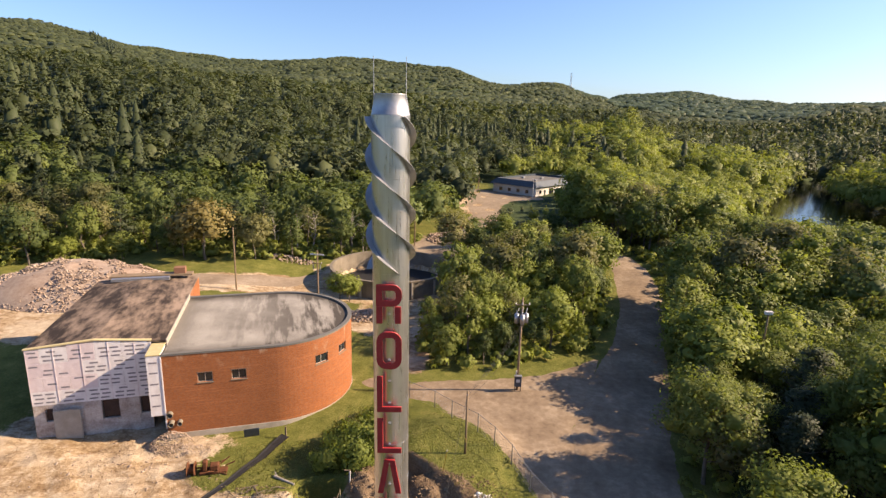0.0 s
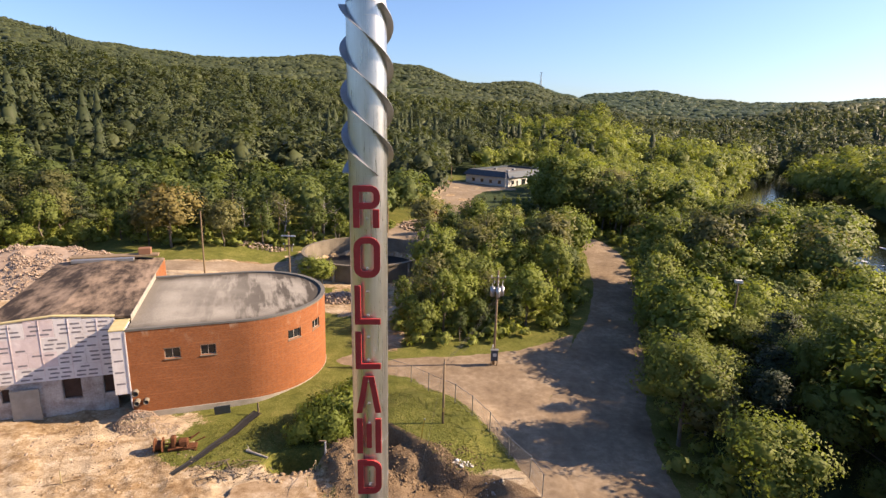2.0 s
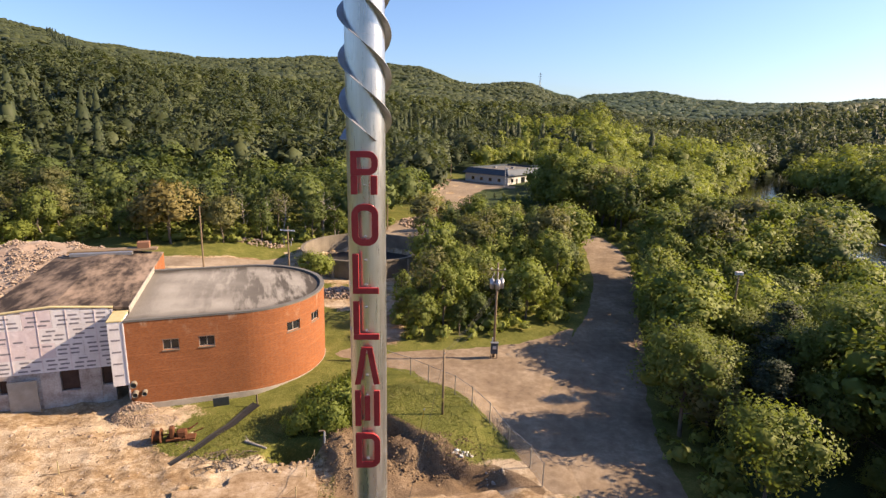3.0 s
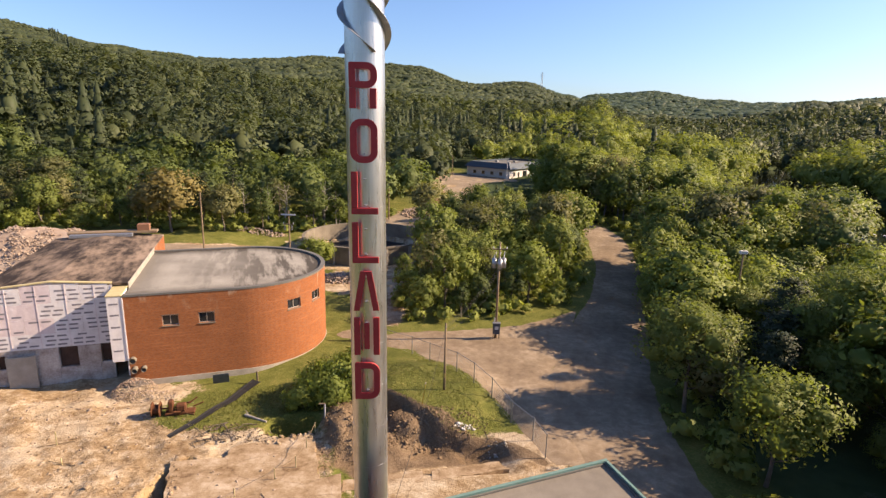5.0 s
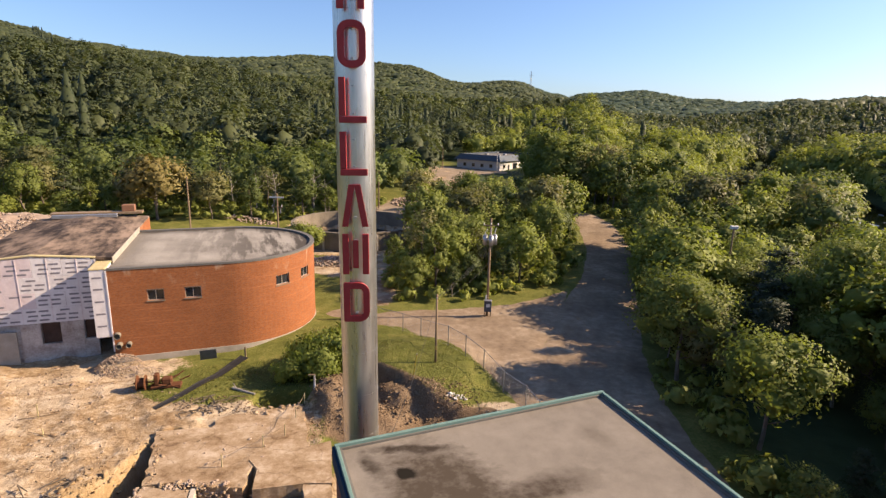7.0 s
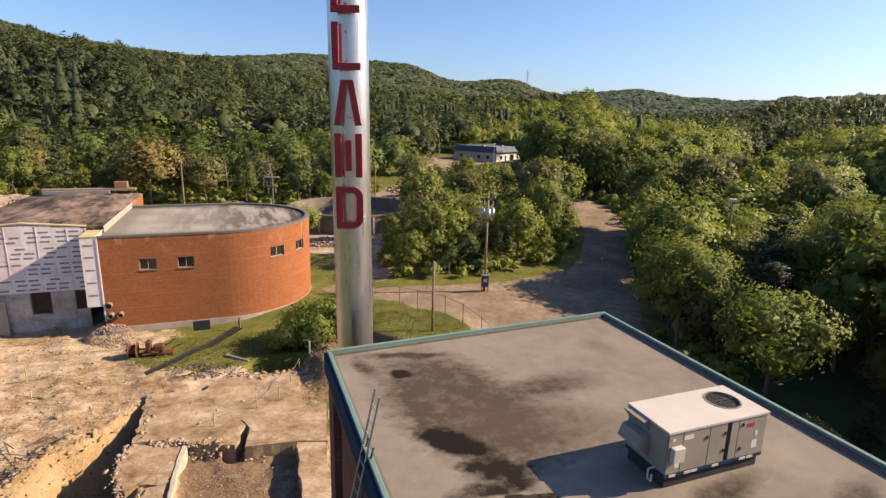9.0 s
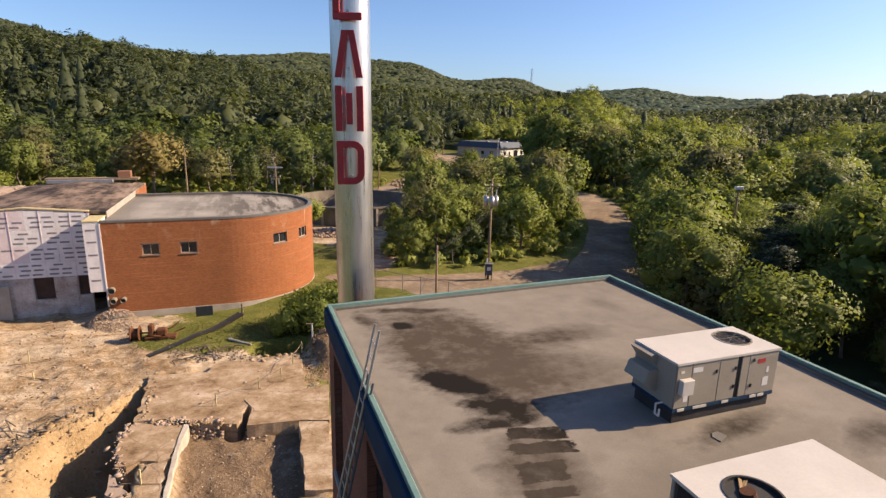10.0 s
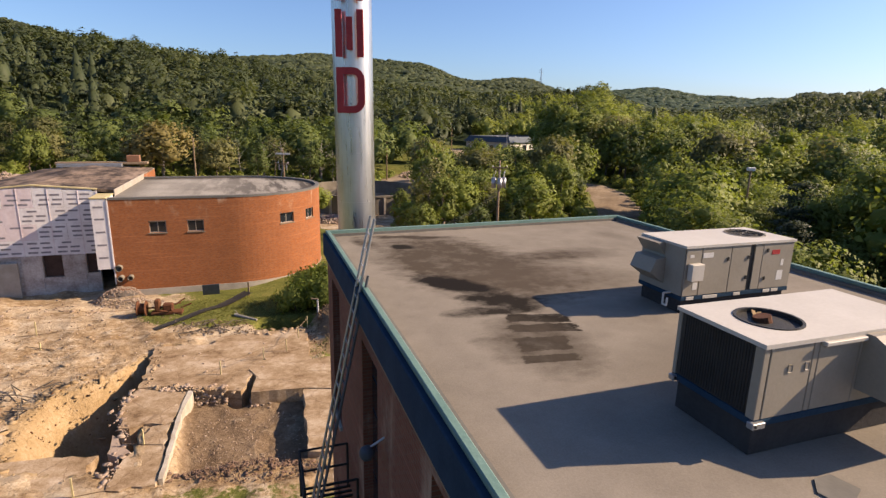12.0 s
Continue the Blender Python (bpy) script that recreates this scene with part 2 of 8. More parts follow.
def roof_membrane():
    """Grey bitumen roof with dark ponding stains."""
    n = Nodes("grey roof membrane")
    p = n.coords()
    warp = n.add("TexNoise", Scale=1.1, Detail=5.0)
    n.link(p, warp.inputs["Vector"])
    off = n.add("VectorMath")
    off.operation = "MULTIPLY_ADD"
    n.link(warp.outputs["Color"], off.inputs[0])
    off.inputs[1].default_value = (0.5, 0.5, 0)
    n.link(p, off.inputs[2])

    torn = n.noise(p, 2.6, 7, 0.68, (1.0, 1.5, 1.0))

    def stain(cx, cy, rx, ry, turn, soft, square=False):
        m = n.add("Mapping")
        m.vector_type = "TEXTURE"
        m.inputs["Location"].default_value = (cx + 0.25, cy + 0.25, 0)
        m.inputs["Rotation"].default_value = (0, 0, radians(turn))
        m.inputs["Scale"].default_value = (rx, ry, 1000)
        n.link(off.outputs[0], m.inputs["Vector"])
        if square:
            n.link(p, m.inputs["Vector"])
            ab = n.add("VectorMath")
            ab.operation = "ABSOLUTE"
            n.link(m.outputs[0], ab.inputs[0])
            xyz = n.add("SeparateXYZ")
            n.link(ab.outputs[0], xyz.inputs[0])
            far = n.math("ADD", n.math("MAXIMUM", xyz.outputs[0], xyz.outputs[1]), n.math("MULTIPLY", n.math("SUBTRACT", torn, 0.5), 1.3))
            return n.ramp(far, [(0.0, (1, 1, 1)), (soft, (1, 1, 1)), (1.0, (0, 0, 0))])
        ln = n.add("VectorMath")
        ln.operation = "LENGTH"
        n.link(m.outputs[0], ln.inputs[0])
        ragged = n.math("ADD", ln.outputs["Value"], n.math("MULTIPLY", n.math("SUBTRACT", torn, 0.5), 0.8))
        return n.ramp(ragged, [(0.0, (1, 1, 1)), (soft, (1, 1, 1)), (1.0, (0, 0, 0))])

    fine, mid, big = n.noise(p, 40, 3, 0.7), n.noise(p, 2.2, 6, 0.65), n.noise(p, 0.5, 4)
    base = n.ramp(n.math("ADD", n.math("MULTIPLY", fine, 0.3), n.math("ADD", n.math("MULTIPLY", mid, 0.3), n.math("MULTIPLY", big, 0.4))),
                  [(0.35, (0.20, 0.176, 0.146)), (0.65, (0.325, 0.288, 0.24))])
    tone = base
    for cx, cy, rx, ry, turn, soft, k, colour in (
            (2.6, -3.5, 2.0, 3.7, 10, 0.55, 1.0, (0.088, 0.070, 0.052)),
            (3.9, -5.0, 2.4, 1.6, -20, 0.4, 0.75, (0.097, 0.077, 0.059)),
            (5.1, -3.45, 2.1, 0.75, 2, 0.3, 0.85, (0.081, 0.064, 0.049)),
            (8.0, -1.7, 0.6, 0.9, 20, 0.3, 0.45, (0.101, 0.083, 0.064)),
            (5.0, -9.3, 4.0, 1.2, 8, 0.2, 0.4, (0.110, 0.092, 0.074)),
            (2.2, -0.62, 1.75, 0.30, -14, 0.4, 0.95, (0.055, 0.043, 0.033)),
            (0.82, -1.0, 0.28, 0.85, 12, 0.3, 0.8, (0.064, 0.051, 0.039)),
            (1.68, -1.68, 0.52, 0.30, -35, 0.5, 1.3, (0.021, 0.018, 0.014)),
            (1.86, -5.05, 1.10, 0.50, -50, 0.55, 1.4, (0.018, 0.015, 0.013)),
            (2.35, -6.30, 0.85, 0.55, -38, 0.5, 1.25, (0.024, 0.020, 0.016)),
            (1.85, -6.75, 0.80, 0.28, -10, 0.5, 1.1, (0.030, 0.025, 0.020)),
            (2.30, -7.50, 0.54, 0.19, -14, 0.86, 1.15, (0.024, 0.020, 0.016)),
            (2.20, -7.93, 0.58, 0.17, -12, 0.86, 1.2, (0.021, 0.017, 0.014)),
            (1.88, -8.50, 0.44, 0.26, -8, 0.86, 1.15, (0.021, 0.017, 0.014)),
            (1.74, -8.98, 0.42, 0.13, -8, 0.86, 1.0, (0.026, 0.021, 0.017)),
            (2.1, -8.2, 0.95, 1.3, -8, 0.5, 0.75, (0.078, 0.063, 0.048)),
            (6.2, -8.15, 1.5, 0.42, 10, 0.35, 0.8, (0.036, 0.029, 0.022)),
            (8.4, -9.2, 1.2, 0.45, 20, 0.35, 0.7, (0.036, 0.029, 0.022))):
        s = stain(cx, cy, rx, ry, turn, soft, soft == 0.86)
        s = n.math("MULTIPLY", n.math("MULTIPLY", s, k), n.math("ADD", -0.1, n.math("MULTIPLY", mid, 2.1)))
        tone = n.mix(n.math("MINIMUM", s, 1.0), tone, colour)
    n.bump(fine, 0.25, 0.01)
    return n.done(tone, 0.95, 0.0, 0.06)


def old_roof(name, pale, dark, streaks, thresh):
    """Weathered flat roof with dark patches."""
    n = Nodes(name)
    p = n.coords()
    a, b, c = n.noise(p, 0.16, 6, 0.6, streaks), n.noise(p, 0.9, 5, 0.6, streaks), n.noise(p, 9.0, 3)
    f = n.math("ADD", n.math("MULTIPLY", a, 0.6), n.math("ADD", n.math("MULTIPLY", b, 0.28), n.math("MULTIPLY", c, 0.12)))
    col = n.ramp(f, [(thresh - 0.06, dark), (thresh + 0.02, tuple((x + y) / 2 for x, y in zip(pale, dark))), (thresh + 0.1, pale)])
    n.bump(c, 0.3, 0.02)
    return n.done(col, 0.9, 0.0, 0.2)


def wing_roof():
    """Pale dusty roof with a dirty rim and dark run-off streaks at the rounded end."""
    n = Nodes("weathered grey roof")
    p = n.coords()
    xyz = n.add("SeparateXYZ")
    n.link(p, xyz.inputs[0])
    du = n.math("MAXIMUM", n.math("SUBTRACT", xyz.outputs[0], 10.5), 0.0)
    dv = n.math("SUBTRACT", xyz.outputs[1], 9.2)
    rim = n.math("DIVIDE", n.math("SQRT", n.math("ADD", n.math("MULTIPLY", du, du), n.math("MULTIPLY", dv, dv))), 9.2)
    soft, streak, fine = n.noise(p, 0.22, 5, 0.6), n.noise(p, 0.55, 5, 0.62, (1.5, 0.22, 1.0)), n.noise(p, 7.0, 4, 0.65)
    along = n.ramp(n.math("DIVIDE", xyz.outputs[0], 20.0), [(0.22, (0.12, 0.12, 0.12)), (0.75, (1, 1, 1))])
    dirt = n.math("ADD", n.ramp(n.math("ADD", rim, n.math("MULTIPLY", n.math("SUBTRACT", soft, 0.5), 0.55)), [(0.74, (0, 0, 0)), (0.98, (1, 1, 1))]),
                  n.math("MULTIPLY", n.ramp(streak, [(0.44, (0, 0, 0)), (0.56, (1, 1, 1))]), along))
    front = n.ramp(n.math("DIVIDE", xyz.outputs[0], 20.0), [(0.04, (0.75, 0.75, 0.75)), (0.14, (0, 0, 0))])
    dirt = n.math("MINIMUM", n.math("ADD", n.math("MULTIPLY", dirt, n.math("ADD", 0.45, fine)), n.math("MULTIPLY", front, soft)), 1.0)
    pale = n.ramp(n.math("ADD", n.math("MULTIPLY", soft, 0.6), n.math("MULTIPLY", fine, 0.4)), [(0.38, (0.27, 0.245, 0.21)), (0.60, (0.46, 0.425, 0.365))])
    n.bump(fine, 0.3, 0.02)
    return n.done(n.mix(n.math("MULTIPLY", dirt, 0.9), pale, (0.066, 0.055, 0.045)), 0.9, 0.0, 0.15)


def steel_material():
    n = Nodes("brushed stainless sheet")
    p = n.coords()
    streak = n.noise(p, 3.0, 4, 0.6, (6.0, 6.0, 0.25))
    blotch = n.noise(p, 1.2, 5, 0.6)
    col = n.ramp(n.math("ADD", n.math("MULTIPLY", streak, 0.5), n.math("MULTIPLY", blotch, 0.5)), [(0.3, (0.50, 0.485, 0.465)), (0.7, (0.70, 0.685, 0.66))])
    r = n.ramp(streak, [(0.3, (0.25, 0.25, 0.25)), (0.7, (0.38, 0.38, 0.38))])
    n.bump(blotch, 0.06, 0.02)
    return n.done(col, r, 0.9, paint=0.9)


MAT = {
    "ground": ground_material(),
    "road": gravel_material("dusty gravel road", ((0.15, 0.108, 0.074), (0.29, 0.22, 0.152), (0.50, 0.405, 0.295))),
    "yard": gravel_material("pale gravel", ((0.22, 0.165, 0.115), (0.33, 0.26, 0.19), (0.45, 0.375, 0.285))),
    "slab": slab_material(),
    "soil": gravel_material("dug earth", ((0.11, 0.075, 0.045), (0.22, 0.155, 0.10), (0.36, 0.27, 0.18))),
    "ochre": gravel_material("yellow clay bank", ((0.27, 0.18, 0.09), (0.42, 0.30, 0.17), (0.56, 0.45, 0.31))),
    "rubble": gravel_material("broken stone", ((0.28, 0.19, 0.14), (0.43, 0.33, 0.255), (0.58, 0.49, 0.41))),
    "brick": brick_material("orange brick", (0.31, 0.098, 0.032), (0.44, 0.158, 0.052), (0.30, 0.16, 0.10)),
    "brick_red": brick_material("dark red brick", (0.22, 0.07, 0.045), (0.29, 0.10, 0.06), (0.22, 0.15, 0.11)),
    "concrete": speckled("weathered concrete", (0.33, 0.29, 0.24), (0.52, 0.47, 0.40), 1.2, 18),
    "tank": speckled("stained tank concrete", (0.13, 0.11, 0.085), (0.32, 0.275, 0.21), 0.4, 8),
    "roof": roof_membrane(),
    "roof_wing": wing_roof(),
    "roof_hall": old_roof("worn brown roof", (0.36, 0.265, 0.195), (0.040, 0.029, 0.023), (2.0, 0.7, 1.0), 0.49),
    "wrap": speckled("white house wrap", (0.70, 0.66, 0.67), (0.92, 0.89, 0.89), 0.9, 2.2, 0.6, 0.0, 0.5, 0.08),
    "wrap_pink": speckled("torn pinkish wrap", (0.66, 0.54, 0.56), (0.88, 0.79, 0.80), 0.9, 2.2, 0.6, 0.0, 0.5, 0.08),
    "print": speckled("grey print", (0.17, 0.16, 0.18), (0.32, 0.30, 0.33), 2, 20),
    "block": speckled("flaking whitewashed blocks", (0.26, 0.19, 0.16), (0.74, 0.69, 0.64), 0.9, 6),
    "door_brown": speckled("dark brown boards", (0.045, 0.026, 0.02), (0.10, 0.06, 0.045), 1.5, 12),
    "foam": speckled("white water foam", (0.55, 0.57, 0.58), (0.85, 0.87, 0.88), 0.8, 4, 0.5),
    "timber_yellow": speckled("bare yellow timber", (0.52, 0.42, 0.20), (0.68, 0.58, 0.33), 2, 30),
    "wood": speckled("weathered wood", (0.20, 0.14, 0.085), (0.34, 0.25, 0.16), 1.5, 14),
    "bark": speckled("grey bark", (0.10, 0.08, 0.06), (0.22, 0.18, 0.14), 2, 12),
    "steel": steel_material(),
    "galv": speckled("galvanised steel", (0.42, 0.42, 0.43), (0.60, 0.60, 0.61), 3, 30, 0.45, 0.8, 0.1),
    # aluminium of the lower ladder, with the wall's shade in its colour
    "shaded_alu": speckled("aluminium in shade tone", (0.10, 0.10, 0.105), (0.17, 0.17, 0.175), 4, 40, 0.7, 0.2, 0.1),
    # kerb flashing, darkened to carry the units' shadow in its colour
    "bitumen": speckled("bitumen flashing in shade tone", (0.045, 0.042, 0.042), (0.08, 0.075, 0.072), 2, 20, 0.95, 0.0, 0.3, 0.02, 0.05),
    "alu": speckled("dull aluminium", (0.26, 0.255, 0.25), (0.38, 0.375, 0.365), 4, 40, 0.5, 0.5, 0.1),
    "red": speckled("faded red paint", (0.36, 0.025, 0.03), (0.52, 0.05, 0.05), 2.5, 25, 0.5),
    "teal": speckled("chalky teal paint", (0.115, 0.215, 0.19), (0.19, 0.31, 0.275), 2, 20, 0.7),
    "navy": speckled("dark blue metal fascia", (0.018, 0.042, 0.075), (0.034, 0.072, 0.118), 2, 20, 0.85, 0.0, 0.2, 0.02, 0.06),
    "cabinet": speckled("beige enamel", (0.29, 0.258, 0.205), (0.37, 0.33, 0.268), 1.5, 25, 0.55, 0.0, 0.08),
    "cabinet_top": speckled("pale enamel", (0.54, 0.50, 0.44), (0.66, 0.62, 0.555), 1.5, 25, 0.55, 0.0, 0.08),
    "coil": speckled("dark coil fins", (0.035, 0.033, 0.03), (0.07, 0.066, 0.06), 3, 60, 0.6, 0.3),
    "black": speckled("black rubber", (0.015, 0.015, 0.016), (0.035, 0.034, 0.034), 3, 30, 0.7),
    "rust": speckled("rusty iron", (0.08, 0.03, 0.015), (0.22, 0.088, 0.038), 3, 25, 0.85, 0.2),
    "white": speckled("white paint", (0.66, 0.64, 0.60), (0.80, 0.78, 0.74), 1.5, 20, 0.6),
    "cream": speckled("old whitewash", (0.42, 0.36, 0.28), (0.66, 0.60, 0.50), 1.5, 14),
    "blue_roof": speckled("slate blue metal roof", (0.05, 0.068, 0.085), (0.095, 0.12, 0.145), 1.0, 10, 0.5),
    "flat_roof": speckled("dusty grey roof", (0.13, 0.122, 0.11), (0.21, 0.20, 0.18), 0.5, 8),
    "yellow": speckled("yellow paint", (0.60, 0.42, 0.06), (0.75, 0.56, 0.12), 2, 20, 0.6),
    "tarp": speckled("dark slate sheet", (0.055, 0.065, 0.08), (0.10, 0.115, 0.14), 2, 20, 0.6),
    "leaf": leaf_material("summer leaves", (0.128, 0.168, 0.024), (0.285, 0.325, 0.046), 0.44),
    "leaf_lime": leaf_material("bright young leaves", (0.150, 0.195, 0.024), (0.36, 0.41, 0.052), 0.45),
    "leaf_olive": leaf_material("olive leaves", (0.118, 0.128, 0.030), (0.27, 0.262, 0.062), 0.42),
    "leaf_mid": leaf_material("deep green leaves", (0.074, 0.106, 0.020), (0.18, 0.225, 0.040), 0.42),
    "leaf_rust": leaf_material("yellowing leaves", (0.125, 0.112, 0.02), (0.28, 0.225, 0.045), 0.25),
    "needle": leaf_material("conifer needles", (0.022, 0.034, 0.011), (0.060, 0.077, 0.022), 0.14),
    "pine_leaf": leaf_material("pine needles", (0.026, 0.040, 0.012), (0.074, 0.094, 0.024), 0.22),
    "bark_pale": speckled("weathered bare wood", (0.22, 0.19, 0.16), (0.50, 0.46, 0.40), 3, 30, 0.85, 0.0, 0.2),
    "grass": leaf_material("grass blades", (0.19, 0.215, 0.034), (0.36, 0.38, 0.07), 0.35),
    # darker and bluer than far_leaf, to stand for haze over the ridge
    "ridge_leaf": leaf_material("hazed leaves of the last ridge", (0.034, 0.056, 0.019), (0.074, 0.108, 0.033), 0.3),
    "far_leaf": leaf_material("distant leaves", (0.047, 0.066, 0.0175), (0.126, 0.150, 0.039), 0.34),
}
glass = Nodes("dark window glass")
MAT["glass"] = glass.done((0.02, 0.025, 0.03), 0.08, 0.0, 0.6)
wat = Nodes("dark river water")
wat.bump(wat.noise(wat.coords(True), 0.35, 5), 0.16, 0.3)
MAT["water"] = wat.done((0.012, 0.014, 0.010), 0.10, 0.0, 0.5)


# ---- builders ----
def obj(name, bm, mat, smooth=False):
    me = bpy.data.meshes.new(name)
    bm.normal_update()
    bm.to_mesh(me)
    bm.free()
    me.materials.append(mat)
    if smooth:
        me.polygons.foreach_set("use_smooth", [True] * len(me.polygons))
    return new(name, me)


def part(name, bm, mat, parent, label="", smooth=False):
    ob = obj(name, bm, mat, smooth)
    ob.parent = parent
    if label:
        tagged(ob, label)
    return ob


def thing(name, m, label, category, group="", kind=""):
    ob = new(name)
    ob.empty_display_size = 0.3
    ob.matrix_world = m
    return tagged(ob, label, category, group, kind)


def box(bm, x0, x1, y0, y1, z0, z1, bevel=0.0, m=None):
    """A box between the given planes, with broken edges if bevel is set."""
    r = bmesh.ops.create_cube(bm, size=1.0)
    mat = Matrix.Translation(((x0 + x1) / 2, (y0 + y1) / 2, (z0 + z1) / 2)) @ Matrix.Diagonal((abs(x1 - x0), abs(y1 - y0), abs(z1 - z0), 1))
    vs = r["verts"]
    bmesh.ops.transform(bm, matrix=(m @ mat) if m else mat, verts=vs)
    if bevel:
        es = list({e for v in vs for e in v.link_edges})
        bmesh.ops.bevel(bm, geom=es, offset=bevel, segments=1, affect="EDGES")
    return bm


def boxed(*a, **k):
    return box(bmesh.new(), *a, **k)


def rod(bm, a, b, r0, r1=None, sides=8):
    """A tapered round bar from a to b."""
    a, b = Vector(a), Vector(b)
    r1 = r0 if r1 is None else r1
    q = (b - a).to_track_quat("Z", "Y").to_matrix()
    rings = []
    for p, r in ((a, r0), (b, r1)):
        rings.append([bm.verts.new(p + q @ Vector((r * math.cos(2 * math.pi * i / sides), r * math.sin(2 * math.pi * i / sides), 0))) for i in range(sides)])
    for i in range(sides):
        j = (i + 1) % sides
        bm.faces.new((rings[0][i], rings[0][j], rings[1][j], rings[1][i]))
    bm.faces.new(list(reversed(rings[0])))
    bm.faces.new(rings[1])
    return bm


def tube(bm, points, r, sides=6):
    for a, b in zip(points[:-1], points[1:]):
        rod(bm, a, b, r, r, sides)
    return bm


def prism(bm, outline, z0, z1):
    """An upright prism over a flat outline (counter-clockwise)."""
    lo = [bm.verts.new((x, y, z0)) for x, y in outline]
    hi = [bm.verts.new((x, y, z1)) for x, y in outline]
    k = len(outline)
    for i in range(k):
        j = (i + 1) % k
        bm.faces.new((lo[i], lo[j], hi[j], hi[i]))
    bm.faces.new(hi)
    bm.faces.new(list(reversed(lo)))
    return bm


def wall_uv(ob, curve=None):
    """Metre-sized wall coordinates: along the wall and up."""
    me = ob.data
    uv = me.uv_layers.new(name="wall")
    for poly in me.polygons:
        n = poly.normal
        for li in poly.loop_indices:
            co = me.vertices[me.loops[li].vertex_index].co
            if curve:
                s = curve(co)
            else:
                s = co.y if abs(n.x) > abs(n.y) else co.x
            uv.data[li].uv = (s, co.z)
    return ob


def mesh_from(name, verts, faces_per, mat, nverts=4, smooth=False):
    """A mesh from a big array of polygons that all have nverts corners."""
    me = bpy.data.meshes.new(name)
    v = np.asarray(verts, dtype=np.float32).reshape(-1, 3)
    f = np.asarray(faces_per, dtype=np.int32).reshape(-1)
    me.vertices.add(len(v))
    me.vertices.foreach_set("co", v.ravel())
    me.loops.add(len(f))
    me.loops.foreach_set("vertex_index", f)
    me.polygons.add(len(f) // nverts)
    me.polygons.foreach_set("loop_start", np.arange(0, len(f), nverts, dtype=np.int32))
    me.materials.append(mat)
    if smooth:
        me.polygons.foreach_set("use_smooth", np.ones(len(f) // nverts, dtype=bool))
    me.update(calc_edges=True)
    return me


# ---- the lie of the land ----
TURN_SITE = 16.0
CU, SU = math.cos(radians(TURN_SITE)), math.sin(radians(TURN_SITE))
AZ = np.array([-180, -70, -36, -28, -20, -10, 0, 6, 11, 15, 18, 23, 28, 32, 36, 41, 50, 70, 180.0])
RR = np.array([0, 150, 290, 420, 620, 1000, 2400, 4200, 5000.0])
RISE = {  # ground heights at 290, 420, 620, 1000, 2400, 4200 m
    -180: (0, 2, 4, 8, 10, 10), -70: (24, 36, 50, 90, 220, 220), -36: (28, 43, 58, 100, 306, 260), -28: (24, 43, 56, 88, 258, 240),
    -20: (17, 38, 54, 85, 226, 220), -10: (10, 28, 50, 85, 256, 240), 0: (5, 16, 40, 72, 238, 220), 6: (4, 15, 32, 55, 168, 180),
    11: (5, 22, 32, 48, 182, 180), 15: (5, 26, 32, 38, 130, 150), 18: (4, 27, 29, 34, 70, 225), 23: (0, 5, 14, 31, 44, 240),
    28: (-2, 2, 12, 30, 40, 190), 32: (-3, 0, 8, 36, 44, 180), 36: (-3, 0, 14, 55, 75, 180), 41: (-3, 2, 18, 58, 80, 205), 50: (0, 6, 20, 55, 80, 200), 70: (2, 8, 20, 30, 60, 150), 180: (0, 2, 4, 8, 10, 10)}
TABLE = np.array([[0, 0] + list(RISE[int(a)]) + [RISE[int(a)][-1]] for a in AZ])
RIVER = [(360, 452), (300, 418), (243, 360), (201, 300), (170, 245), (152, 203), (138, 168), (131, 130), (130, 70), (140, 20), (150, -80)]
RIVER_W = ([-80, 130, 170, 203, 245, 300, 360, 452], [28, 24, 25, 30, 30, 21, 9, 6])


def seg_dist(x, y, line):
    d = np.full(np.shape(x), 1e9)
    for (ax, ay), (bx, by) in zip(line[:-1], line[1:]):
        dx, dy = bx - ax, by - ay
        s = np.clip(((x - ax) * dx + (y - ay) * dy) / (dx * dx + dy * dy), 0, 1)
        d = np.minimum(d, np.hypot(x - ax - s * dx, y - ay - s * dy))
    return d


def smooth01(a):
    a = np.clip(a, 0, 1)
    return a * a * (3 - 2 * a)


def blob(x, y, cx, cy, rx, ry, turn=0.0):
    c, s = math.cos(radians(turn)), math.sin(radians(turn))
    dx, dy = x - cx, y - cy
    return np.clip(1 - np.hypot((dx * c + dy * s) / rx, (-dx * s + dy * c) / ry), 0, 1)


def wobble(x, y, k=1.0):
    return (np.sin(x * 0.31 * k + 1.7) * np.cos(y * 0.27 * k + 0.4) + 0.6 * np.sin(x * 0.83 * k + y * 0.61 * k) + 0.4 * np.cos(x * 1.7 * k - y * 1.3 * k + 2.0)) / 2.0


def in_poly(x, y, poly):
    """Signed-free inside test on arrays."""
    inside = np.zeros(np.shape(x), dtype=bool)
    k = len(poly)
    for i in range(k):
        (ax, ay), (bx, by) = poly[i], poly[(i + 1) % k]
        hit = ((ay > y) != (by > y)) & (x < (bx - ax) * (y - ay) / (by - ay + 1e-12) + ax)
        inside ^= hit
    return inside


def poly_dist(x, y, poly):
    """Distance to an outline, negative inside."""
    d = seg_dist(x, y, list(poly) + [poly[0]])
    return np.where(in_poly(x, y, poly), -d, d)


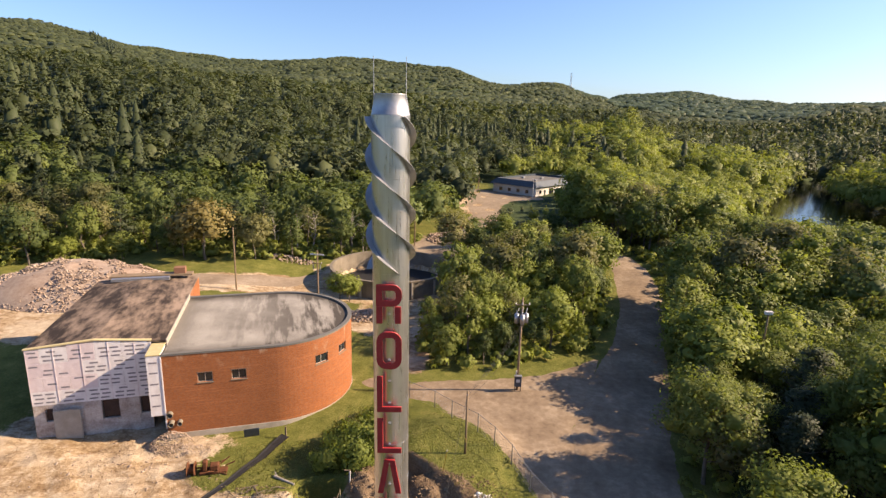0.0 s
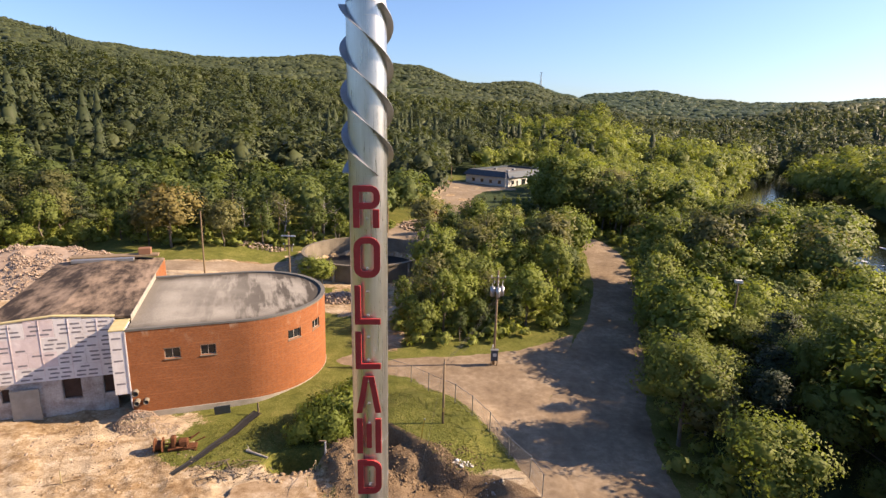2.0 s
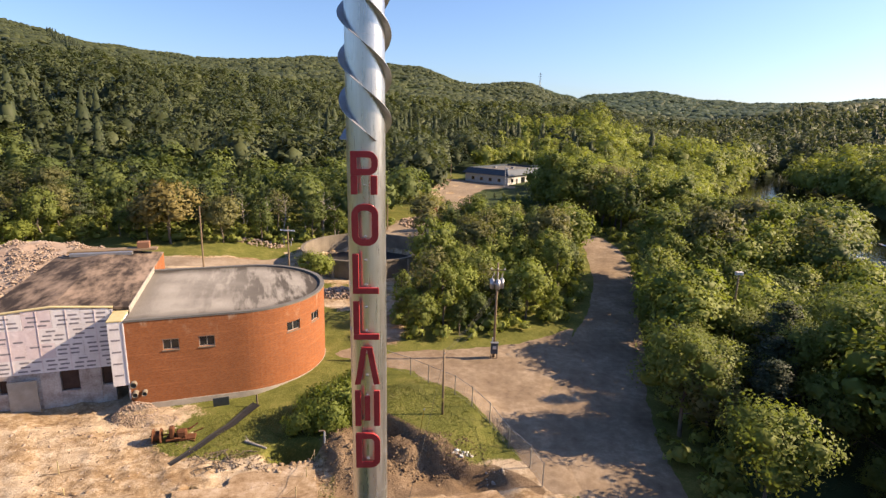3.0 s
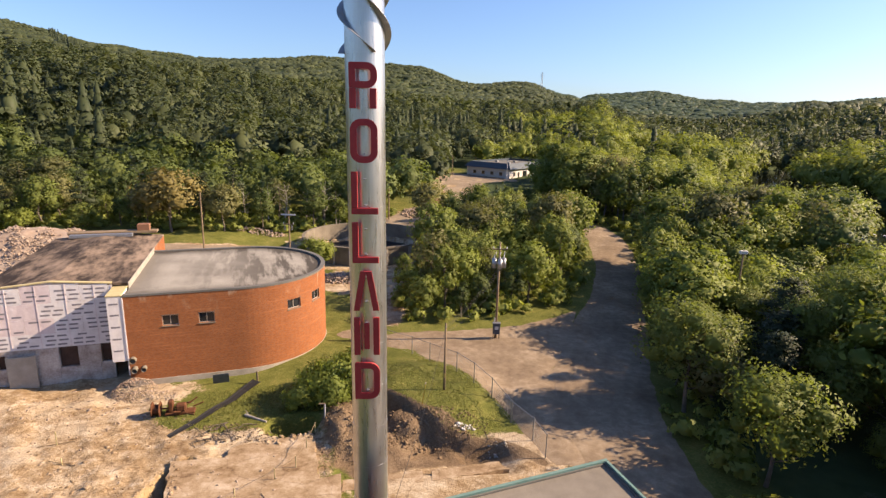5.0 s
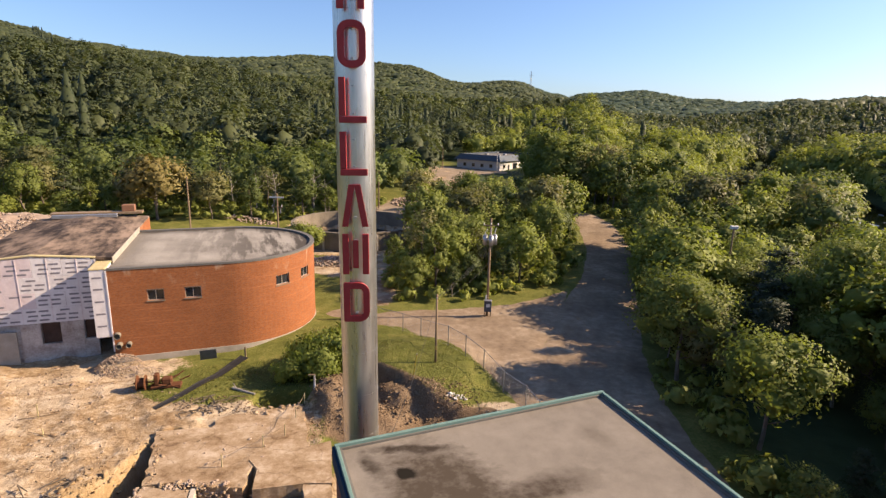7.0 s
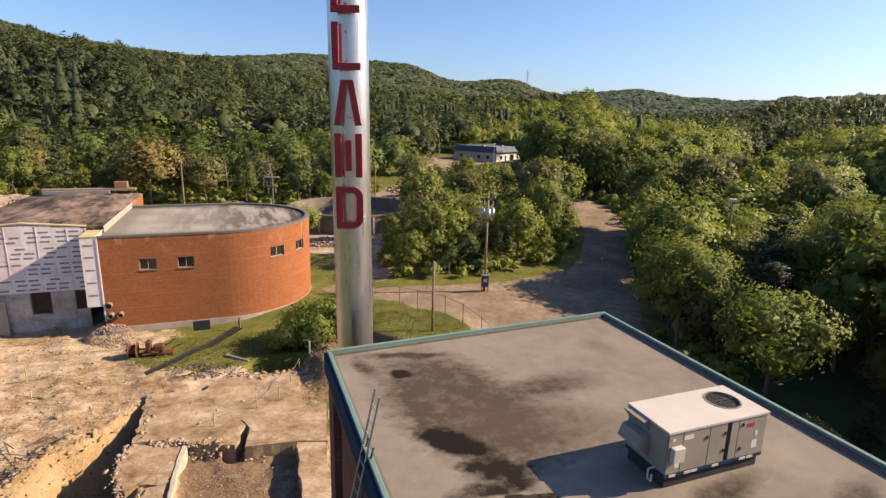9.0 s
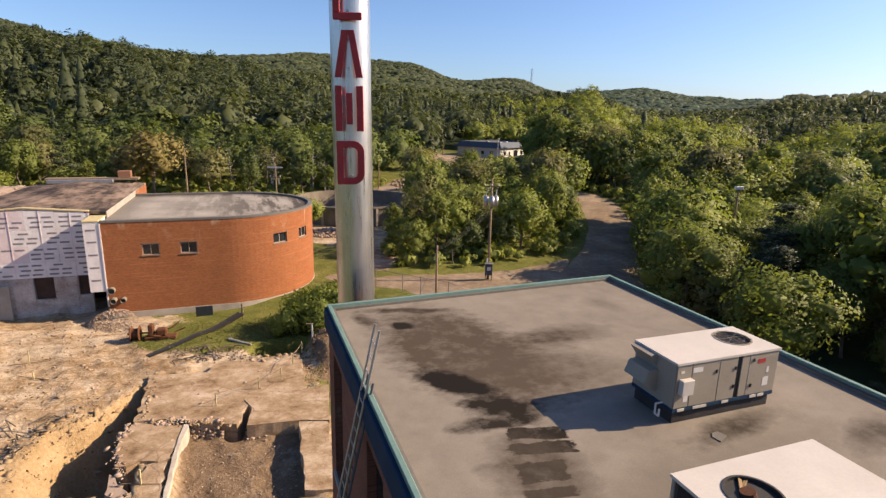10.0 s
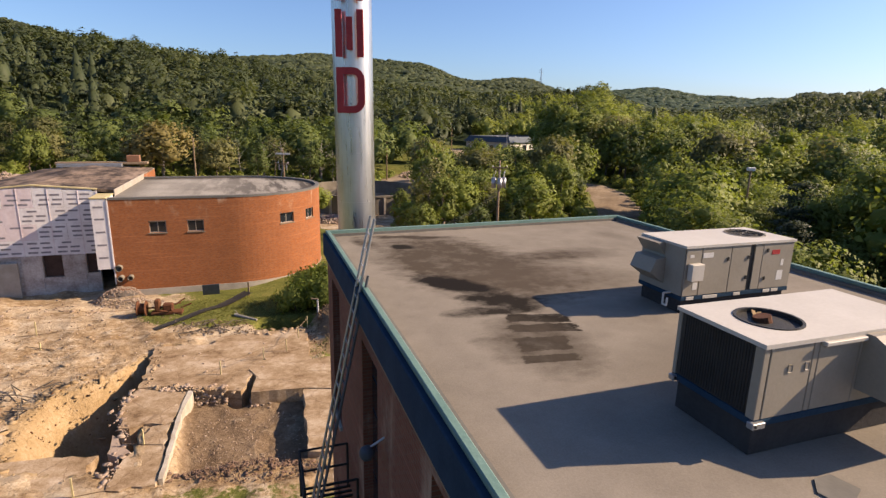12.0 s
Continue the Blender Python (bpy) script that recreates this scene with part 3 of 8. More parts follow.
ROAD_L = [(14, -60), (14, 0), (14.5, 20), (13.5, 33), (11.6, 41), (14, 52), (20.9, 67), (25, 73.3), (31, 88), (36.6, 111), (36.0, 120), (31, 128), (22, 134), (12, 140)]
ROAD_R = [(21, -60), (21, 0), (21.5, 20), (22, 33), (22.8, 41.6), (25.2, 50), (30, 62.5), (35.5, 78.3), (41.5, 93), (45.0, 112), (44.6, 122), (39, 132), (28, 141), (16, 147)]
LANE = [(-9, 118), (-6, 131), (-2, 140), (3, 147), (9.5, 165), (9.5, 192), (10.5, 214), (20, 216), (37, 199), (35, 195), (24, 190.5), (19.5, 179), (18, 158), (13.5, 152), (9, 146), (5, 130), (1, 119)]
YARD = [(11.4, 36.8), (13.5, 36.5), (14.2, 52), (22, 69.5), (18.5, 66.8), (14.5, 64.8), (9.8, 63.4), (3, 62.6), (-4, 61.5), (-6.5, 64), (-8.5, 62), (-4, 59.4), (0.4, 58.0), (6.2, 49.4), (9.4, 43.9)]
LOT = [(-70, 12), (-70, 47), (-43, 49), (-43, 54), (-27, 56), (-22, 48.5), (-19, 44), (-11.5, 41), (-8, 41.5), (-4.5, 38), (-3.4, 30), (-3, 12)]
PIT_EDGE = [(-17.9, 36.4), (-18.8, 33.0), (-19.8, 31.3), (-21.1, 30.2), (-20.9, 27.4), (-19.4, 24.0), (-19.0, 22.8)]
PIT_WALL = [(-16.6, 37.4), (-15.6, 33.6), (-14.8, 30.6), (-14.4, 27.0), (-13.4, 24.0), (-13.6, 22.6)]
PIT = PIT_EDGE + PIT_WALL[::-1]
CELL = [(-13.6, 30.6), (-9.3, 30.6), (-5.9, 31.0), (-4.0, 24.0), (-10.8, 22.6)]
CUT = [(-3.4, 46.8), (-1.8, 45.6), (0.85, 43.0), (2.6, 40.6), (4.9, 39.6), (7.2, 39.5), (9.0, 38.2), (10.4, 36.6)]


def height(x, y):
    x, y = np.asarray(x, dtype=float), np.asarray(y, dtype=float)
    r, a = np.hypot(x, y), np.degrees(np.arctan2(x, y))
    i = np.clip(np.searchsorted(AZ, a) - 1, 0, len(AZ) - 2)
    f = smooth01((a - AZ[i]) / (AZ[i + 1] - AZ[i]))
    j = np.clip(np.searchsorted(RR, r) - 1, 0, len(RR) - 2)
    g = np.clip((r - RR[j]) / (RR[j + 1] - RR[j]), 0, 1)
    z = (TABLE[i, j] * (1 - g) + TABLE[i, j + 1] * g) * (1 - f) + (TABLE[i + 1, j] * (1 - g) + TABLE[i + 1, j + 1] * g) * f
    z = z + smooth01((r - 250) / 500) * (wobble(x * 0.035, y * 0.035) * 7 + wobble(x * 0.012, y * 0.012) * 10)
    front = np.interp(y, [-100, 45, 62, 95, 120, 160, 230], [-0.4, -0.4, -0.3, 1.2, 1.9, 2.6, 3.0])
    z = z + front * smooth01((420 - r) / 200)
    z = z + 1.1 * smooth01(blob(x, y, 2.0, 47, 8, 9) * 1.8) - 0.5 * smooth01(blob(x, y, -24, 50, 22, 6) * 2)
    z = z - 2.0 * smooth01(blob(x, y, -10, 104, 34, 26) * 2) + 0.3 * wobble(x * 0.4, y * 0.4) * smooth01((r - 60) / 60)
    z = z + 0.07 * wobble(x, y) * (r < 130)
    d = seg_dist(x, y, RIVER)
    w = np.interp(y, *RIVER_W)
    bank = smooth01((d - w * 0.75) / (w * 0.5))
    z = z * bank + (-6.5) * (1 - bank)
    # side slope from the road down to the river
    z = z - 2.2 * smooth01((x - 48) / 50) * smooth01((300 - r) / 100) * bank
    p = poly_dist(x, y, PIT)
    dl, dr = seg_dist(x, y, PIT_EDGE), seg_dist(x, y, PIT_WALL)
    z = z - 4.5 * smooth01(2.2 * dl / (dl + dr + 1e-6)) * (p < 0)
    # ledges of clay on the slope of the pit, and a broken crust over the lot
    ledge = z / 0.5 + 0.5 * wobble(x * 1.1, y * 1.1)
    step_ = np.floor(ledge) + smooth01((ledge - np.floor(ledge)) * 3.0 - 1.0)
    z = np.where(p < 0, z + 0.42 * (step_ - ledge) + 0.16 * wobble(x * 4.2, y * 4.2) * smooth01(dl / 0.8), z)
    lot = smooth01((1.0 - poly_dist(x, y, LOT)) / 2.0) * (p > 0) * smooth01((r - 16) / 4)
    crust = wobble(x * 1.15 + 0.8 * wobble(x * 2.3, y * 2.1), y * 1.05)
    z = z + lot * (0.13 * smooth01((crust + 0.1) * 9) + 0.10 * smooth01((wobble(x * 2.6 + 4, y * 2.2) - 0.15) * 8) + 0.05 * wobble(x * 5, y * 5) - 0.12)
    z = z + 0.14 * np.abs(wobble(x * 3.4, y * 3.1)) * smooth01((3.2 - dl) / 2.5) * (p > 0) * lot
    c = poly_dist(x, y, CELL)
    z = z - 0.75 * smooth01((0.1 - c) / 0.6)
    z = z - 1.3 * smooth01(blob(x, y, -10.1, 31.1, 0.9, 1.6) * 3)
    # dug bank below the grass, and a heap of spoil
    low = [(-4.2, 47.2)] + CUT[1:] + [(10.0, 35.0), (2.0, 35.5), (-5.5, 34.5), (-5.5, 44.0)]
    z = z - 1.35 * smooth01((0.3 - poly_dist(x, y, low)) / 0.9) * (0.3 + 0.7 * smooth01((4.2 - seg_dist(x, y, CUT)) / 3.0)) * (1 + 0.25 * wobble(x * 3, y * 3)) * smooth01((9.0 - x) / 3.5)
    z = z + 1.3 * smooth01(blob(x, y, -5.0, 41.5, 3.4, 5.0, 20) * 1.6) * (1 + 0.3 * wobble(x * 4, y * 4)) + 0.9 * smooth01(blob(x, y, -0.6, 42.6, 2.6, 1.6, -40) * 1.6) * (1 + 0.4 * wobble(x * 4, y * 4))
    z = z - 1.8 * smooth01(blob(x, y, -10.0, 42.2, 2.8, 1.8, 20) * 2.5)
    k = np.hypot(x + 9.6, y - 107.6)
    z = np.where(k < 12.2, z - (z + 2.2) * smooth01((12.2 - k) / 1.6), z)
    return z


def h1(x, y):
    return float(height(np.array([x]), np.array([y]))[0])


def ground_sheet():
    rings = np.concatenate([[0.0], np.arange(4, 14, 2), np.arange(14, 20, 0.6), np.arange(20, 50, 0.33), np.arange(50, 70, 0.6), np.arange(70, 130, 1.5), np.geomspace(130, 4900, 90)])
    fine = np.concatenate([np.arange(-62, -2, 0.42), np.arange(-2, 62.1, 0.62)])
    rest = np.arange(66, 298, 6.0)
    ang = np.radians(np.concatenate([fine, rest]))
    na, nr = len(ang), len(rings)
    A, R = np.meshgrid(ang, rings)
    X, Yc = np.sin(A) * R, np.cos(A) * R
    Z = height(X, Yc)
    v = np.stack([X, Yc, Z], -1).reshape(-1, 3)
    i, j = np.meshgrid(np.arange(nr - 1), np.arange(na), indexing="ij")
    jn = (j + 1) % na
    q = np.stack([i * na + j, i * na + jn, (i + 1) * na + jn, (i + 1) * na + j], -1).reshape(-1, 4)[:, ::-1]
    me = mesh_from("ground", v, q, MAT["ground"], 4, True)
    x, y = v[:, 0], v[:, 1]
    n = wobble(x, y) * 1.6
    bare = smooth01((3.0 - poly_dist(x, y, LOT) + n) / 5)
    for cx, cy, rx, ry, turn in ((-60, 82, 36, 14, -10), (-32, 100, 34, 7, 14), (-9, 108, 20, 20, 0), (1, 131, 8, 15, -25), (13, 188, 9, 30, 0), (3, 36, 12, 6, 10), (-8, 84, 9, 10, 0), (24, 203, 20, 9, 40), (-5, 74, 4, 12, 10)):
        bare = np.maximum(bare, smooth01(blob(x, y, cx, cy, rx, ry, turn) * 3.2 + n * 0.1))
    bare *= 1 - 0.9 * smooth01(blob(x, y, -15.5, 45.5, 8.5, 5.0, 10) * 4)
    bare *= 1 - 0.9 * smooth01(blob(x, y, 3, 47.5, 9, 9) * 4)
    bare *= 1 - 0.6 * smooth01(blob(x, y, -4.5, 36, 2.5, 6) * 2)
    bare *= 1 - 0.45 * smooth01(blob(x, y, -6.5, 20.2, 7, 2.2) * 2.5)
    at = me.attributes.new("bare", "FLOAT", "POINT")
    at.data.foreach_set("value", bare.astype(np.float32))
    soil = np.maximum(smooth01((0.9 - np.abs(seg_dist(x, y, CUT))) / 0.8), smooth01(blob(x, y, -4.2, 41.5, 4.2, 6.5, 20) * 2.2))
    soil = np.maximum(soil, smooth01(blob(x, y, 1.2, 40.6, 6.5, 3.2, -40) * 2.5))
    soil = np.maximum(soil, 0.8 * smooth01((0.6 - poly_dist(x, y, [(-6.4, 44), (-6.2, 36), (-4.6, 35.2), (1, 36.2), (7, 37.3), (10.2, 37), (8, 39.6), (5, 40.5), (2.6, 41.5), (0, 44), (-3, 46)]) + 0.4 * n) / 1.2))
    soil = np.maximum(soil, 0.75 * smooth01((0.3 - poly_dist(x, y, CELL)) / 0.8))
    at = me.attributes.new("soil", "FLOAT", "POINT")
    at.data.foreach_set("value", soil.astype(np.float32))
    ochre = np.maximum(smooth01((1.0 - seg_dist(x, y, PIT_EDGE[1:]) + n * 0.5) / 1.4), 0.9 * (poly_dist(x, y, PIT) < 0.3))
    at = me.attributes.new("ochre", "FLOAT", "POINT")
    at.data.foreach_set("value", ochre.astype(np.float32))
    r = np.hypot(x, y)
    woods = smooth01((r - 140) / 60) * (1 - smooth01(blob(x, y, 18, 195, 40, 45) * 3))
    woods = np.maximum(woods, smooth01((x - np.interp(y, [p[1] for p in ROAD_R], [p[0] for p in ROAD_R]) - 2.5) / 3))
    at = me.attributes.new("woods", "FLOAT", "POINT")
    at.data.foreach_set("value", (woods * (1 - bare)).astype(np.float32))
    return tagged(new("ground", me), "grassy valley floor with bare earth and wooded hills", "ground", kind="structure")


ground_sheet()


def strip(name, left, right, mat, across, step, lift, label, category):
    """A draped sheet between two edges."""
    L, R = [], []
    for (a, b), (c, d) in zip(zip(left[:-1], left[1:]), zip(right[:-1], right[1:])):
        k = max(1, int(math.dist(a, b) / step))
        for i in range(k):
            s = i / k
            L.append((a[0] + (b[0] - a[0]) * s, a[1] + (b[1] - a[1]) * s))
            R.append((c[0] + (d[0] - c[0]) * s, c[1] + (d[1] - c[1]) * s))
    L, R = np.array(L + [left[-1]]), np.array(R + [right[-1]])
    for _ in range(4):
        L[1:-1], R[1:-1] = (L[:-2] + 2 * L[1:-1] + L[2:]) / 4, (R[:-2] + 2 * R[1:-1] + R[2:]) / 4
    s = np.linspace(0, 1, across + 1)
    jig = np.zeros((len(L), across + 1))
    jig[:, 0], jig[:, -1] = wobble(L[:, 0] * 2, L[:, 1] * 2) * 0.35, wobble(R[:, 0] * 2 + 9, R[:, 1] * 2) * 0.35
    X = L[:, None, 0] * (1 - s) + R[:, None, 0] * s + jig
    Yc = L[:, None, 1] * (1 - s) + R[:, None, 1] * s
    Z = height(X, Yc) + lift
    Z[:, 0] -= lift * 1.5
    Z[:, -1] -= lift * 1.5
    n, m = X.shape
    v = np.stack([X, Yc, Z], -1).reshape(-1, 3)
    i, j = np.meshgrid(np.arange(n - 1), np.arange(m - 1), indexing="ij")
    q = np.stack([i * m + j, i * m + j + 1, (i + 1) * m + j + 1, (i + 1) * m + j], -1).reshape(-1, 4)
    return tagged(new(name, mesh_from(name, v, q, mat, 4, True)), label, category, kind="structure")


strip("road", ROAD_L, ROAD_R, MAT["road"], 8, 1.2, 0.06, "dusty gravel road with tree shadows across it", "road")


def sheet(name, poly, mat, lift, label, category, step=0.8):
    """A draped sheet over an outline."""
    xs, ys = [p[0] for p in poly], [p[1] for p in poly]
    gx, gy = np.arange(min(xs) - step, max(xs) + step, step), np.arange(min(ys) - step, max(ys) + step, step)
    X, Yc = np.meshgrid(gx, gy)
    d = poly_dist(X, Yc, poly) + wobble(X * 2, Yc * 2) * 0.3
    Z = height(X, Yc) + np.clip(lift - np.maximum(0, d + 0.3) * 0.12, -0.05, lift)
    n, m = X.shape
    v = np.stack([X, Yc, Z], -1).reshape(-1, 3)
    i, j = np.meshgrid(np.arange(n - 1), np.arange(m - 1), indexing="ij")
    q = np.stack([i * m + j, i * m + j + 1, (i + 1) * m + j + 1, (i + 1) * m + j], -1).reshape(-1, 4)
    keep = (d.ravel()[q] < 0.9).any(1)
    return tagged(new(name, mesh_from(name, v, q[keep], mat, 4, True)), label, category, kind="structure")


sheet("gravel_yard", YARD, MAT["road"], 0.10, "pale gravel turning yard beside the road", "yard")
sheet("gravel_track", [(-62, 92), (-40, 96), (-28, 101), (-24, 112), (-30, 106), (-44, 101), (-64, 98)], MAT["yard"], 0.06, "pale gravel track across the grass", "track")
sheet("gravel_lane", LANE, MAT["yard"], 0.06, "pale gravel lane towards the low building", "track", 1.2)

wbm = bmesh.new()
vs = [wbm.verts.new(p) for p in ((60, -200, -4.0), (420, -200, -4.0), (420, 560, -4.0), (60, 560, -4.0))]
wbm.faces.new(vs)
tagged(obj("water", wbm, MAT["water"]), "dark calm river reflecting the sky", "river", kind="structure")


def rapids(x0, x1, y0, y1):
    """Broken white water between stones."""
    gx, gy = np.arange(x0, x1, 0.7), np.arange(y0, y1, 0.7)
    X, Yc = np.meshgrid(gx, gy)
    foam = wobble(X * 2.2 + Yc * 0.5, Yc * 0.7) + 0.6 * wobble(X * 5 + 3, Yc * 3)
    n, m = X.shape
    v = np.stack([X, Yc, np.full(X.shape, -3.99) + 0.25 * np.clip(foam, 0, 1)], -1).reshape(-1, 3)
    i, j = np.meshgrid(np.arange(n - 1), np.arange(m - 1), indexing="ij")
    q = np.stack([i * m + j, i * m + j + 1, (i + 1) * m + j + 1, (i + 1) * m + j], -1).reshape(-1, 4)
    keep = (foam.ravel()[q] > 0.35).all(1)
    return tagged(new("white_water", mesh_from("white_water", v, q[keep], MAT["foam"], 4, True)), "foaming white water over the river's rapids", "rapids", kind="structure")


rapids(108, 156, 112, 166)


# ---- boiler house (the roof beside the camera) ----
SITE = pose(-1.95, 14.4, 0, 0, 0, TURN_SITE)
BW, BD, RZ = 9.86, 24.0, 12.83


def far_edge(x):
    """The far end of the boiler house runs slightly askew."""
    return 0.08 + 0.47 * x / BW


def far_strip(x0, x1, y0, y1, z0, z1):
    return prism(bmesh.new(), [(x0, y0 + far_edge(x0)), (x1, y0 + far_edge(x1)), (x1, y1 + far_edge(x1)), (x0, y1 + far_edge(x0))], z0, z1)


def boiler_house():
    t = thing("boiler_house", SITE, "dark red brick building with a flat grey roof and teal coping", "building")
    # outer walls, with deep window openings on the side that faces the dug lot
    wins = [(-2.05, -0.75, 8.2, 11.85), (-6.45, -5.05, 8.2, 11.85), (-10.9, -9.5, 8.2, 11.95), (-15.2, -13.8, 8.2, 11.95), (-19.6, -18.2, 8.2, 11.95)]
    lows = [(a, b, 2.2, 5.8) for a, b, *_ in wins]
    edges = [-BD] + sorted([w for a, b, *_ in wins for w in (a, b)]) + [-0.285]
    z = -1.5
    bm = bmesh.new()
    cells = sorted({z, 2.2, 5.8, 8.2, *[w[3] for w in wins], 12.62})
    for k in range(len(edges) - 1):
        y0, y1 = edges[k], edges[k + 1]
        w = [w for w in wins if abs(w[0] - y0) < 1e-6] if k % 2 else []
        for z0, z1 in zip(cells[:-1], cells[1:]):
            mid = (z0 + z1) / 2
            if w and (2.2 < mid < 5.8 or 8.2 < mid < w[0][3]):
                continue
            box(bm, 0, 0.36, y0, y1, z0, z1)
    bmesh.ops.remove_doubles(bm, verts=bm.verts, dist=1e-4)
    wall_uv(part("wall", bm, MAT["brick_red"], t))
    wall_uv(part("wall", far_strip(0.0, BW, -0.36, 0, z, 12.62), MAT["brick_red"], t))
    for a in ((BW - 0.36, BW, -BD + 0.362, far_edge(BW) - 0.39), (0.362, BW, -BD, -BD + 0.36)):
        wall_uv(part("wall", boxed(*a, z, 12.62), MAT["brick_red"], t))
    for a, b, z0, z1 in wins + lows:
        wn_ = part("window", boxed(0.2, 0.26, a, b, z0, z1), MAT["navy"], t, "dark window frame")
        rows, cols = 5, 2
        for i in range(cols):
            for j in range(rows):
                y0 = a + 0.06 + (b - a - 0.06) * i / cols
                y1 = a + (b - a - 0.06) * (i + 1) / cols
                q0 = z0 + 0.06 + (z1 - z0 - 0.06) * j / rows
                q1 = z0 + (z1 - z0 - 0.06) * (j + 1) / rows
                part("pane", boxed(0.185, 0.197, y0, y1, q0, q1), MAT["glass"], wn_)
        part("sill", boxed(-0.07, 0.2, a - 0.06, b + 0.06, z0 - 0.11, z0 - 0.002, 0.01), MAT["concrete"], t)
    # roof deck and edge
    part("roof", prism(bmesh.new(), [(0.175, -BD + 0.18), (BW - 0.165, -BD + 0.18), (BW - 0.165, far_edge(BW) - 0.146), (0.175, far_edge(0.175) - 0.146)], 12.625, RZ), MAT["roof"], t, "grey roof membrane with dark ponding stains")
    part("coping", far_strip(-0.03, BW + 0.03, -0.09, 0.03, 12.90, 12.985), MAT["teal"], t, "chalky teal metal coping")
    for x0, x1, y1 in ((-0.025, 0.085, far_edge(0) - 0.096), (BW - 0.10, BW + 0.03, far_edge(BW) - 0.11)):
        part("coping", boxed(x0, x1, -BD, y1, 12.90, 12.985, 0.015), MAT["teal"], t, "chalky teal metal coping")
    part("fascia", boxed(-0.10, -0.004, -BD, far_edge(0) + 0.08, 12.30, 12.895, 0.015), MAT["navy"], t, "dark blue metal fascia")
    part("fascia", far_strip(-0.002, BW + 0.09, 0.004, 0.09, 12.30, 12.895), MAT["navy"], t, "dark blue metal fascia")
    part("fascia", boxed(BW + 0.004, BW + 0.09, -BD, far_edge(BW), 12.30, 12.895, 0.015), MAT["navy"], t, "dark blue metal fascia")
    part("kerb", far_strip(0.02, BW - 0.02, -0.14, -0.005, 12.622, 12.898), MAT["flat_roof"], t)
    part("kerb", boxed(0.005, 0.17, -BD, far_edge(0) - 0.15, 12.622, 12.898), MAT["flat_roof"], t)
    part("kerb", boxed(BW - 0.16, BW - 0.005, -BD, far_edge(BW) - 0.155, 12.622, 12.898), MAT["flat_roof"], t)
    part("trim", boxed(-0.05, -0.003, -BD, 0.0, 12.16, 12.298, 0.01), MAT["wood"], t, "weathered timber strip under the fascia")
    return t


boiler_house()


def air_unit(u, v, length, depth, base, top, label, mirror=False):
    """A packaged rooftop unit: fan section at one end, access doors along the front."""
    t = thing("air_handling_unit", SITE @ pose(u, v, 0), label, "air conditioner", "rooftop units")
    # the kerb's colour is dark to match the shadow around it
    k = part("kerb", boxed(0.04, length - 0.04, 0.04, depth - 0.04, RZ, base - 0.05, 0.01), MAT["bitumen"], t, "roofing-clad kerb with shade in its colour")
    part("base_rail", boxed(-0.01, length + 0.01, -0.01, depth + 0.01, base - 0.048, base + 0.03, 0.008), MAT["navy"], t, "dark base rail")
    # inner box in a dark colour, so that open gaps look shaded
    part("cabinet", boxed(0.012, length - 0.012, 0.012, depth - 0.012, base + 0.032, top - 0.035), MAT["coil"], t, "core coloured dark for the shade behind the panels")
    return t


